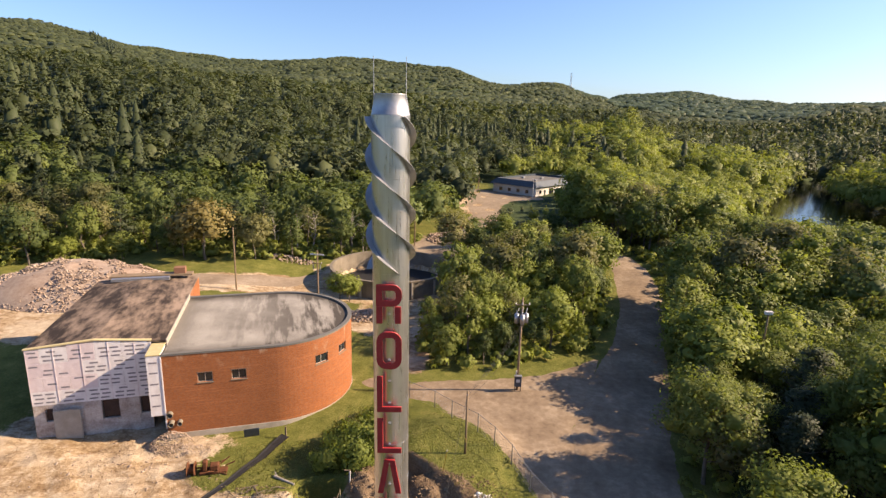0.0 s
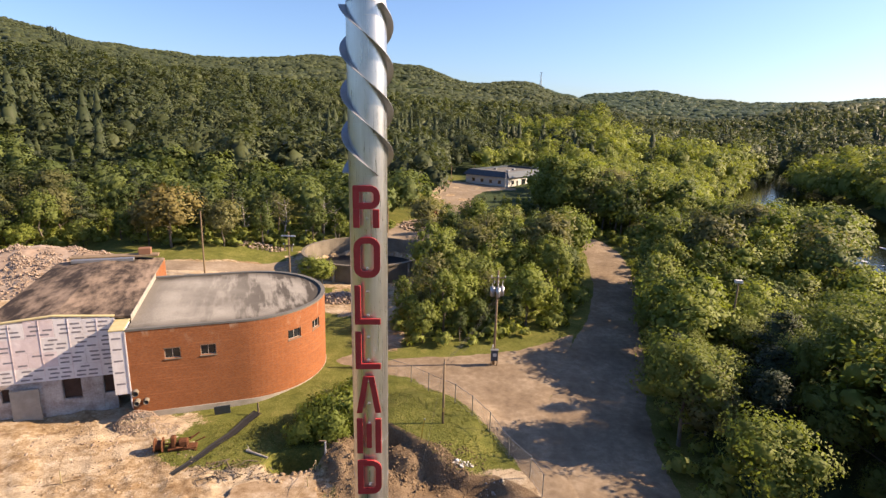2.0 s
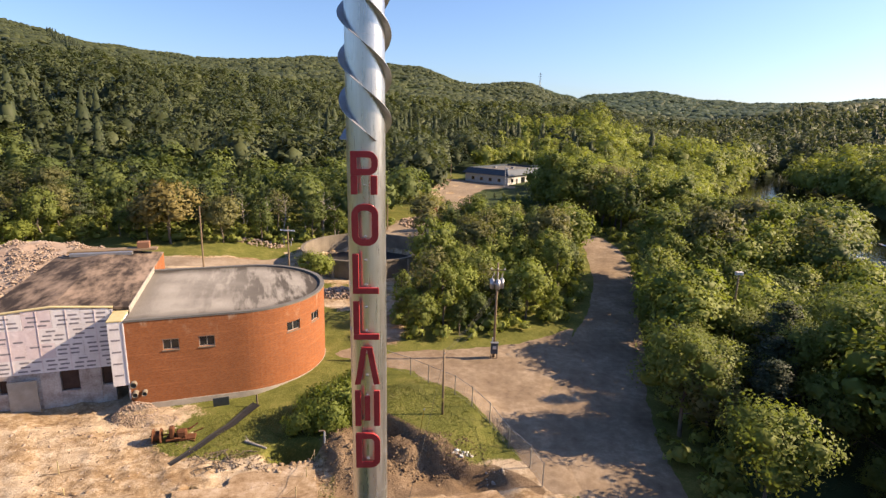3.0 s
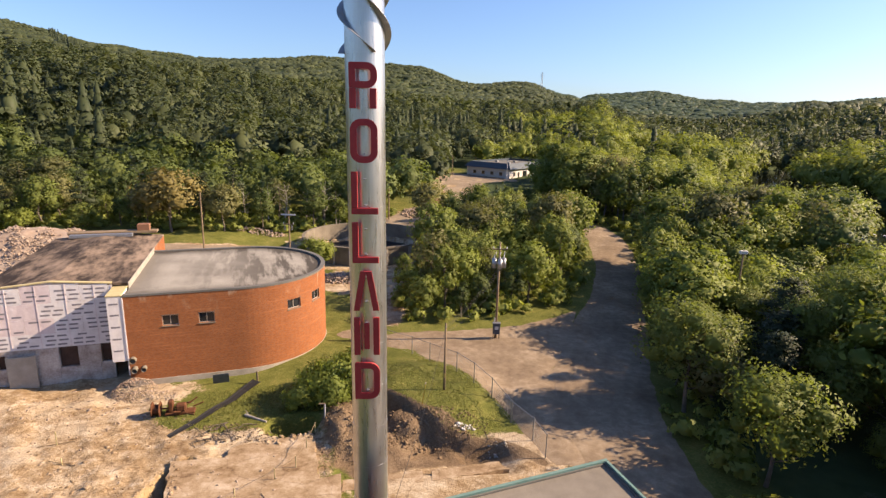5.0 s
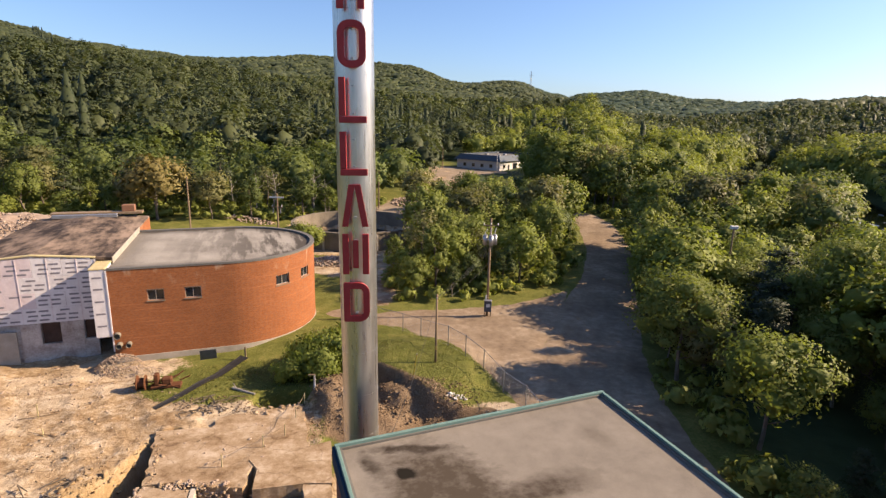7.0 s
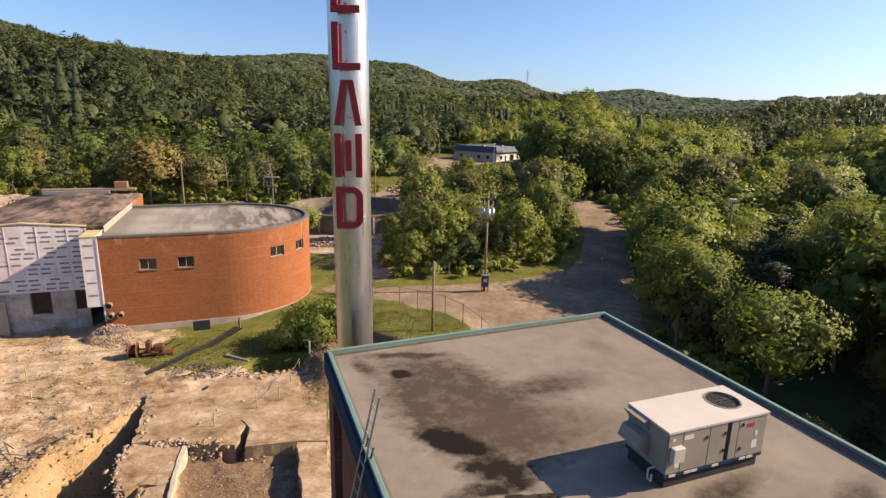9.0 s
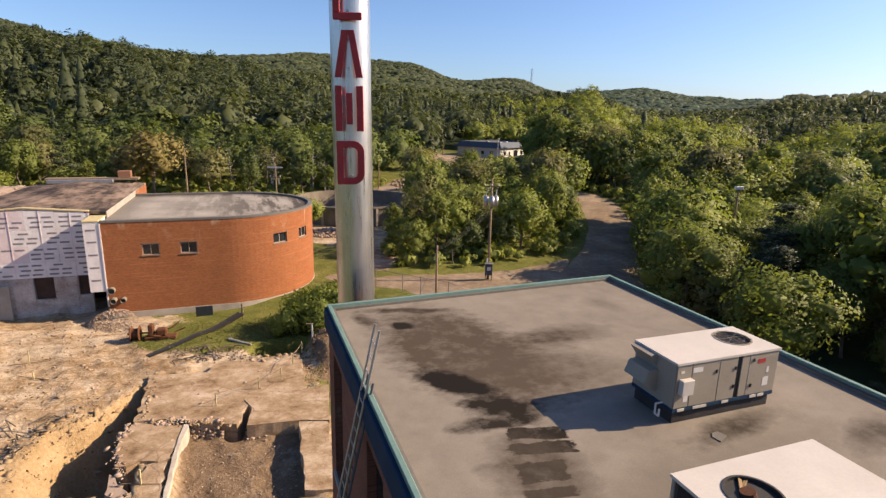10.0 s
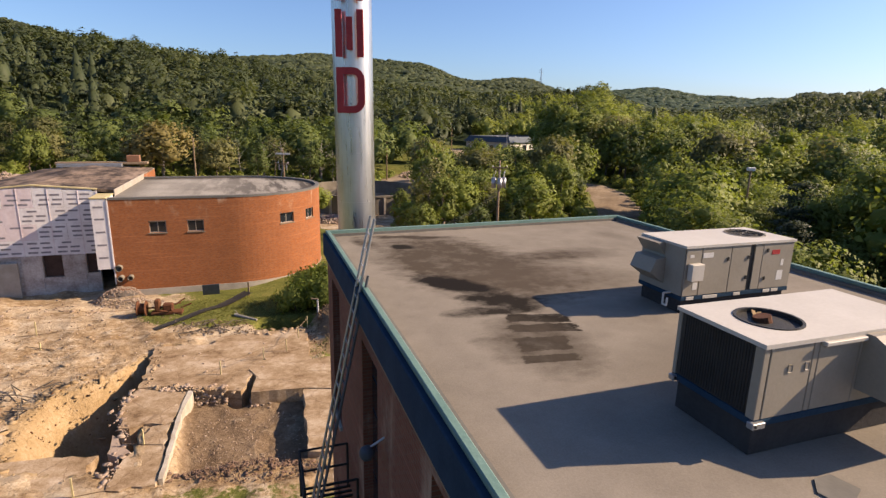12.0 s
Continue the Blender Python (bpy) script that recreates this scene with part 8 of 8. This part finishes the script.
def mound(name, cx, cy, rx, ry, h, mat, label, turn=0, seed=1):
    """Heaped earth with an uneven surface."""
    n, m = 26, 14
    bm = bmesh.new()
    rg = random.Random(seed)
    top = bm.verts.new((cx, cy, h1(cx, cy) + h))
    prev = None
    for j in range(1, m + 1):
        f = j / m
        ring = []
        for i in range(n):
            a = 2 * math.pi * i / n
            x, y = f * rx * math.cos(a), f * ry * math.sin(a)
            c, s = math.cos(radians(turn)), math.sin(radians(turn))
            x, y = cx + x * c - y * s, cy + x * s + y * c
            hh = h * (1 - f * f) * (1 + 0.2 * math.sin(3 * a + seed) * f) + rg.uniform(-0.06, 0.06) * h * (1 - f)
            ring.append(bm.verts.new((x, y, h1(x, y) + hh - (0.25 if j == m else 0))))
        for i in range(n):
            k = (i + 1) % n
            if prev is None:
                bm.faces.new((top, ring[i], ring[k]))
            else:
                bm.faces.new((prev[i], ring[i], ring[k], prev[k]))
        prev = ring
    ob = obj(name, bm, MAT[mat], True)
    return tagged(ob, label, "rubble heap")


mound("rubble_mound", -62, 91, 19, 10.5, 4.6, "rubble", "large heap of pale broken stone behind the hall", 0, 2)
rocks("stones", -62, 91, 18.7, 10.3, 4.72, 7000, 0.10, 0.40, "rubble", "broken stones over the large rubble heap", 21)
rocks("stones", -72, 85, 6, 3.5, 1.2, 700, 0.15, 0.42, "concrete", "grey broken blocks at the foot of the heap", 22)
rocks("stones", -11.8, 84.5, 4.2, 4.0, 1.3, 700, 0.16, 0.5, "rubble", "heap of whitish stones behind the brick wing", 23)
rocks("stones", 2, 136, 5.5, 7, 0.9, 600, 0.25, 0.8, "rubble", "rubble spread along the gravel lane", 24)
rocks("stones", 5, 150, 4, 2.2, 1.2, 260, 0.3, 0.9, "rust", "brownish debris heap by the gravel lane", 25)
rocks("stones", -33, 115.5, 6, 1.6, 0.5, 350, 0.15, 0.5, "rubble", "low line of stones at the edge of the grass", 26)
rocks("stones", -26.5, 48.8, 2.2, 1.6, 1.25, 1500, 0.03, 0.15, "rubble", "brick and stone rubble against the corner", 27)
rocks("stones", -25.2, 47.9, 3.6, 1.1, 0.3, 700, 0.03, 0.13, "rubble", "rubble along the wall foot", 28)
rocks("stones", -13.8, 30.6, 3.2, 0.55, 0.15, 420, 0.04, 0.2, "rubble", "loose chips along the broken slab edge", 29)
rocks("stones", -16.1, 28.4, 0.8, 2.6, 0.1, 300, 0.04, 0.25, "rubble", "loose chips along the pit wall", 30)
rocks("stones", -8.9, 26.4, 3.6, 3.4, 0.0, 900, 0.02, 0.10, "rubble", "small stones scattered over the cell floor", 31)
rocks("stones", -7.2, 22.9, 3.6, 1.0, 0.25, 1100, 0.025, 0.12, "brick_red", "row of broken red brick along the cell", 32)
rocks("stones", -10.2, 30.4, 2.5, 0.5, 0.2, 260, 0.04, 0.22, "rubble", "loose chips by the apron", 33)
rocks("stones", -29, 37, 12, 11, 0.0, 900, 0.025, 0.16, "rubble", "small stones scattered over the bare lot", 34)
rocks("stones", -14.5, 40.8, 4.2, 1.5, 0.15, 600, 0.03, 0.15, "soil", "clods and roots along the slab edge", 35)
rocks("stones", -4.6, 41.5, 3.4, 4.8, 0.2, 1100, 0.04, 0.15, "soil", "clods over the heap of spoil", 36)
rocks("stones", 1.4, 41.3, 5.5, 2.0, 0.1, 900, 0.04, 0.16, "soil", "clods below the cut bank", 37)
rocks("stones", 4.5, 40.9, 0.9, 0.35, 0.12, 60, 0.03, 0.2, "white", "white plaster lumps below the cut bank", 38)
rocks("stones", 7.0, 39.2, 1.2, 0.5, 0.05, 30, 0.05, 0.2, "concrete", "pale lumps of concrete below the bank", 39)
rocks("stones", -20.5, 29.5, 1.6, 5.0, 0.0, 500, 0.03, 0.14, "ochre", "yellow clay lumps on the pit slope", 40)
rocks("stones", -19.6, 30.5, 1.5, 4.0, 0.0, 110, 0.03, 0.16, "rust", "brownish roots and clods on the pit slope", 42)
rocks("stones", -27, 27, 6, 5, 0.0, 500, 0.02, 0.10, "ochre", "clay lumps over the bare lot", 41)


def plates(name, points, lo, hi, thick, mat, label, seed, tilt=0.25, lift=0.0):
    """Flat broken pieces of concrete and crust lying about, joined as one."""
    rg = np.random.default_rng(seed)
    pts = np.asarray(points, dtype=float)
    n, k = len(pts), 6
    s = lo * (hi / lo) ** (rg.uniform(0, 1, n) ** 1.7)
    a = np.sort(rg.uniform(0, 2 * np.pi, (n, k)) * 0.25 + np.arange(k) * 2 * np.pi / k, 1)
    r = rg.uniform(0.55, 1.2, (n, k)) * s[:, None]
    flat = np.stack([r * np.cos(a), r * np.sin(a) * rg.uniform(0.45, 1.0, (n, 1)), np.zeros((n, k))], -1)
    t = (thick * s / hi * rg.uniform(0.6, 1.6, n))[:, None, None]
    top = flat * 0.93 + np.array([0, 0, 1.0]) * t
    P = np.concatenate([top, flat - np.array([0, 0, 1.0]) * t], 1)
    q = rg.uniform(0, 2 * np.pi, n)
    c, sn = np.cos(q)[:, None], np.sin(q)[:, None]
    gx, gy = rg.normal(0, tilt, (n, 1)), rg.normal(0, tilt, (n, 1))
    P = np.stack([P[..., 0] * c - P[..., 1] * sn, P[..., 0] * sn + P[..., 1] * c, P[..., 2] + P[..., 0] * gx + P[..., 1] * gy], -1)
    z = pts[:, 2] if pts.shape[1] == 3 else height(pts[:, 0], pts[:, 1])
    P = P + np.stack([pts[:, 0], pts[:, 1], z + lift], -1)[:, None, :]
    tri = [(0, i, i + 1) for i in range(1, k - 1)] + [(i, k + i, k + (i + 1) % k) for i in range(k)] + [(i, k + (i + 1) % k, (i + 1) % k) for i in range(k)]
    F = (np.array(tri)[None] + (np.arange(n) * 2 * k)[:, None, None]).reshape(-1, 3)
    return tagged(new(name, mesh_from(name, P.reshape(-1, 3), F, MAT[mat], 3)), label, "rubble", kind="stuff")


def along(line, n, wide, seed):
    rg = np.random.default_rng(seed)
    seg = rg.integers(0, len(line) - 1, n)
    f = rg.uniform(0, 1, n)[:, None]
    L = np.array(line, dtype=float)
    return L[seg] * (1 - f) + L[seg + 1] * f + rg.normal(0, wide, (n, L.shape[1])) * ([1, 1, 0.1][:L.shape[1]])


def over(n, cx, cy, rx, ry, seed, keep=None):
    rg = np.random.default_rng(seed)
    p = np.stack([cx + rx * rg.normal(0, 0.5, n), cy + ry * rg.normal(0, 0.5, n)], 1)
    return p if keep is None else p[keep(p[:, 0], p[:, 1])]


def outside_pit(x, y):
    return poly_dist(x, y, PIT) > 0.1


plates("broken_crust", along(PIT_EDGE, 150, 0.6, 1), 0.06, 0.38, 0.05, "ochre", "broken crust of pale clay along the pit", 101, 0.25)
plates("broken_crust", over(420, -26, 33, 8, 9, 2, outside_pit), 0.04, 0.34, 0.022, "slab", "flakes of broken concrete over the bare lot", 102, 0.08)
plates("broken_crust", over(300, -30, 45, 9, 3, 3), 0.04, 0.26, 0.03, "rubble", "scraps of broken wall in front of the hall", 103, 0.2)
plates("broken_crust", along([(-17.4, 36.2, -0.24), (-16.4, 33.0, -0.24), (-15.9, 30.9, -0.24), (-13.0, 30.5, -0.24), (-10.2, 30.3, -0.24)], 130, 0.16, 4), 0.05, 0.24, 0.04, "slab", "chunks broken off the slab's edge", 104, 0.3)
plates("broken_crust", along([(-16.3, 30.4, -0.3), (-16.2, 28.8, -0.3), (-15.3, 26.6, -0.34), (-14.0, 24.2, -0.36), (-13.4, 21.6, -0.36)], 130, 0.22, 5), 0.05, 0.26, 0.05, "rubble", "chunks of masonry along the pit wall", 105, 0.3)
plates("broken_crust", along([(-12.2, 38.9, -0.24), (-9.6, 40.0, -0.24), (-8.1, 40.4, -0.24)], 70, 0.25, 6), 0.05, 0.3, 0.04, "slab", "loose pieces along the slab's far edge", 106, 0.2)
plates("broken_crust", over(110, -12.5, 35.0, 4.5, 3.6, 7, lambda x, y: in_poly(x, y, [(-16.6, 36.4), (-15.6, 31.4), (-10.4, 30.9), (-8.0, 34.2), (-8.8, 39.6)])), 0.02, 0.15, 0.02, "rubble", "scraps scattered over the floor slab", 107, 0.1, 0.14)
plates("broken_crust", along([(-11.0, 22.6), (-8.0, 23.0), (-5.0, 23.6)], 240, 0.45, 8), 0.04, 0.24, 0.06, "brick_red", "broken brick along the edge of the cell", 108, 0.4)
plates("broken_crust", over(160, -23.0, 21.5, 7, 2.2, 9), 0.04, 0.3, 0.03, "slab", "broken concrete at the near side of the pit", 109, 0.15, 0.1)
plates("broken_crust", over(240, -2.0, 40.5, 5.5, 2.6, 10), 0.05, 0.32, 0.08, "soil", "lumps of earth below the cut bank", 110, 0.4)


def stake_line():
    """Short wooden stakes joined by thin rails and tape."""
    pts = [(-11.9, 32.46, -0.25), (-9.76, 34.65, -0.25), (-8.54, 36.04, -0.25), (-8.22, 38.51, -0.25), (-7.95, 40.7, -0.3)]
    t = thing("stake_barrier", pose(0, 0, 0), "thin wooden stakes with a drooping rail over the slab", "barrier")
    for i, (x, y, z) in enumerate(pts):
        s = part("stake", boxed(x - 0.03, x + 0.03, y - 0.03, y + 0.03, z, z + 0.95), MAT["timber_yellow"], t)
    for a, b in zip(pts[:-1], pts[1:]):
        part("rail", tube(bmesh.new(), [Vector(a) + Vector((0, 0, 0.85)), (Vector(a) + Vector(b)) / 2 + Vector((0, 0, 0.72)), Vector(b) + Vector((0, 0, 0.85))], 0.018, 5), MAT["wood"], t)


stake_line()


def root_tangle(x, y, r, seed):
    """Torn roots and rods on the bank of the pit."""
    rg = random.Random(seed)
    t = thing("root_tangle", pose(x, y, h1(x, y)), "tangle of torn dark roots lying on the clay", "roots", "torn roots")
    for k in range(9):
        a = Vector((rg.uniform(-r, r), rg.uniform(-r, r), 0.05))
        b = a + Vector((rg.uniform(-1, 1), rg.uniform(-1, 1), rg.uniform(0.0, 0.4)))
        c = b + Vector((rg.uniform(-0.8, 0.8), rg.uniform(-0.8, 0.8), rg.uniform(-0.3, 0.1)))
        part("root", tube(bmesh.new(), [a, b, c], 0.035, 5), MAT["bark"], t)


for i, (x, y, r) in enumerate(((-21.6, 30.6, 0.9), (-22.4, 29.6, 0.8), (-21.9, 28.2, 0.6), (-14.6, 40.9, 1.4), (-12.0, 41.0, 1.2), (-16.8, 40.6, 1.0))):
    root_tangle(x, y, r, 70 + i)
for x, y, z, h, l in ((-27.87, 39.4, -0.45, 1.1, 2.2), (-25.98, 36.9, -0.45, 0.5, 2.0), (-13.13, 24.81, -0.34, 0.9, 1.6), (-14.32, 20.95, -0.4, 1.0, 2.6)):
    t_ = thing("stake", pose(x, y, z, 0, 0, random.Random(int(x * 10)).uniform(-20, 20)), "wooden stake with a thin rail on the ground", "stake", "stakes on the lot")
    part("post", boxed(-0.035, 0.035, -0.035, 0.035, -0.1, h), MAT["timber_yellow"], t_)
    part("rail", rod(bmesh.new(), (-l * 0.6, -0.1, 0.06), (l * 0.6, 0.1, 0.05), 0.025, 0.02, 6), MAT["wood"], t_)


def old_machine():
    """Rusted winding gear left on the grass."""
    t = thing("rusty_machine", pose(-20.6, 43.9, h1(-20.6, 43.9), 0, 0, 12), "rusty broken machine with a drum lying on the grass", "machine")
    bm = bmesh.new()
    n = 24
    prof = [(0.05, -0.35), (0.62, -0.35), (0.66, -0.30), (0.42, -0.24), (0.42, 0.24), (0.66, 0.30), (0.62, 0.35), (0.05, 0.35)]
    rings = [[bm.verts.new((-1.5 + y, r * math.cos(2 * math.pi * i / n) * 0.98, 0.62 + r * math.sin(2 * math.pi * i / n))) for i in range(n)] for r, y in prof]
    for p, q in zip(rings[:-1], rings[1:]):
        for i in range(n):
            bm.faces.new((p[i], p[(i + 1) % n], q[(i + 1) % n], q[i]))
    bm.faces.new(rings[0])
    bm.faces.new(rings[-1][::-1])
    bmesh.ops.recalc_face_normals(bm, faces=bm.faces)
    part("drum", bm, MAT["rust"], t, "rusty cable drum")
    part("bed", boxed(-0.8, 1.6, -0.4, 0.4, 0.06, 0.30, 0.04), MAT["rust"], t)
    part("bearing", boxed(-0.5, -0.1, -0.3, 0.3, 0.302, 1.35, 0.08), MAT["rust"], t)
    part("gearbox", boxed(0.1, 0.9, -0.34, 0.34, 0.302, 0.95, 0.10), MAT["rust"], t)
    rg = random.Random(5)
    for k in range(9):
        a = Vector((rg.uniform(0.2, 1.4), rg.uniform(-0.5, 0.5), rg.uniform(0.2, 0.8)))
        b = a + Vector((rg.uniform(-0.8, 0.9), rg.uniform(-0.6, 0.6), rg.uniform(-0.2, 0.55)))
        part("pipe", rod(bmesh.new(), a, b, 0.06, 0.06, 8), MAT["rust"], t)
    part("shaft", rod(bmesh.new(), (-2.1, 0, 0.62), (0.3, 0, 0.62), 0.07, 0.07, 10), MAT["rust"], t)


old_machine()


def belt():
    """Strip of old conveyor belt trailing over the grass from the wall."""
    line = [(-15.4, 50.4), (-16.2, 49.0), (-16.8, 46.8), (-17.5, 44.6), (-18.3, 42.4), (-19.6, 40.2)]
    bm = bmesh.new()
    rows = []
    for i, (x, y) in enumerate(line):
        w = 0.55 - 0.05 * i
        z = h1(x, y) + 0.06 + 0.3 * max(0, 1 - i / 1.2)
        d = Vector((line[min(i + 1, 5)][0] - line[max(i - 1, 0)][0], line[min(i + 1, 5)][1] - line[max(i - 1, 0)][1], 0)).normalized()
        s = Vector((d.y, -d.x, 0))
        c = Vector((x, y, z))
        rows.append([bm.verts.new(c - s * w + Vector((0, 0, 0.06))), bm.verts.new(c - s * w * 0.6), bm.verts.new(c + s * w * 0.6), bm.verts.new(c + s * w + Vector((0, 0, 0.06))), bm.verts.new(c + s * w * 0.6 - Vector((0, 0, 0.04))), bm.verts.new(c - s * w * 0.6 - Vector((0, 0, 0.04)))])
    for p, q in zip(rows[:-1], rows[1:]):
        for i in range(6):
            bm.faces.new((p[i], p[(i + 1) % 6], q[(i + 1) % 6], q[i]))
    bmesh.ops.recalc_face_normals(bm, faces=bm.faces)
    ob = obj("conveyor_belt", bm, MAT["black"], False)
    tagged(ob, "dark strip of old conveyor belt lying on the grass", "conveyor belt")
    part("end_post", boxed(-15.5, -15.36, 50.5, 50.64, h1(-15.4, 50.5) - 0.2, h1(-15.4, 50.5) + 1.3), MAT["wood"], ob)


belt()
t_ = obj("leaning_sheet", boxed(-0.75, 0.75, -0.03, 0.03, 0.0, 1.25, 0.01), MAT["tarp"])
t_.matrix_world = pose(-19.0, 50.65, h1(-19, 50.65) - 0.05, 20, 0, 18)
tagged(t_, "dark slate sheet leaning against the brick wing's foot", "sheet")
t_ = thing("marker_stake", pose(0.95, 43.6, h1(0.95, 43.6), 0, 8, 0), "yellow marker stake standing in the grass", "stake")
part("shaft", boxed(-0.035, 0.035, -0.035, 0.035, -0.2, 1.95, 0.005), MAT["yellow"], t_)
part("tip", boxed(-0.036, 0.036, -0.036, 0.036, 1.952, 2.1, 0.005), MAT["white"], t_)
t_ = thing("fallen_log", pose(-13.6, 43.1, h1(-13.6, 43.1) + 0.12, 0, 0, -25), "pale dead log with a dark broken end", "log")
part("trunk", rod(bmesh.new(), (-1.0, 0, 0), (1.3, 0, -0.08), 0.13, 0.09, 10), MAT["bark_pale"], t_)
part("branch", rod(bmesh.new(), (-0.6, 0, 0), (-1.3, 0.4, 0.2), 0.06, 0.02, 7), MAT["bark_pale"], t_)
t_ = thing("barrier_post", pose(-7.3, 41.9, h1(-7.3, 41.9)), "short pale post beside the slab", "post")
part("post", boxed(-0.06, 0.06, -0.06, 0.06, -0.2, 1.2, 0.01), MAT["white"], t_)
part("arm", boxed(-0.5, 0.06, -0.05, 0.05, 1.202, 1.3, 0.01), MAT["wood"], t_)
t_ = thing("utility_pole", pose(38.2, 59.2, h1(38.2, 59.2)), "wooden pole with a pale fitting among the trees", "utility pole", "distant poles")
part("pole", rod(bmesh.new(), (0, 0, -0.4), (0, 0, 11.9), 0.15, 0.10, 8), MAT["wood"], t_)
part("fitting", boxed(-0.45, 0.45, -0.2, 0.2, 11.5, 11.9, 0.05), MAT["white"], t_, "pale lamp fitting")


def grass():
    """Tufts of grass over the green parts near the lot."""
    rg = np.random.default_rng(88)
    n = 60000
    x, y = rg.uniform(-28, 14, n), rg.uniform(34, 62, n)
    f = np.maximum.reduce([smooth01(blob(x, y, -15.5, 45.5, 8.5, 5.0, 10) * 4), smooth01(blob(x, y, 3, 47.5, 8, 9.5) * 4), smooth01(blob(x, y, -6.2, 35.5, 1.4, 3.0) * 3), smooth01(blob(x, y, -7, 50, 5, 8) * 3)])
    low = [(-4.2, 47.2)] + CUT[1:] + [(10.0, 35.0), (2.0, 35.5), (-5.5, 34.5), (-5.5, 44.0)]
    cu, cv = (x + 27.2) * CU + (y - 49.7) * SU, -(x + 27.2) * SU + (y - 49.7) * CU
    wing = (cv > -0.3) & (cu < 10.5) | (np.hypot(cu - 10.5, cv - 9.2) < 9.5)
    ok = (rg.uniform(0, 1, n) < f) & ~wing & (poly_dist(x, y, YARD) > 0.3) & (poly_dist(x, y, low) > 0.2) & (wobble(x * 1.5, y * 1.5) > -0.5)
    x, y = x[ok], y[ok]
    n = len(x)
    z = height(x, y)
    c = np.stack([x, y, z], 1)
    V = []
    for k in range(3):
        a = rg.uniform(0, 2 * np.pi, n)
        d = np.stack([np.cos(a), np.sin(a), np.zeros(n)], 1)
        w = rg.uniform(0.012, 0.032, n)[:, None]
        h = rg.uniform(0.03, 0.085, n)[:, None]
        lean = rg.normal(0, 0.07, (n, 3)) * np.array([1, 1, 0])
        V.append(np.stack([c - d * w, c + d * w, c + lean + np.array([0, 0, 1]) * h], 1))
    v = np.concatenate(V)
    me = mesh_from("grass", v.reshape(-1, 3), np.arange(len(v) * 3), MAT["grass"], 3)
    soft_normals(me, np.array([0, 0, 1.0]) + rg.normal(0, 0.3, (len(v) * 3, 3)))
    ob = new("grass", me)
    tagged(ob, "uneven tufts of sunlit grass", "grass", kind="stuff")


grass()
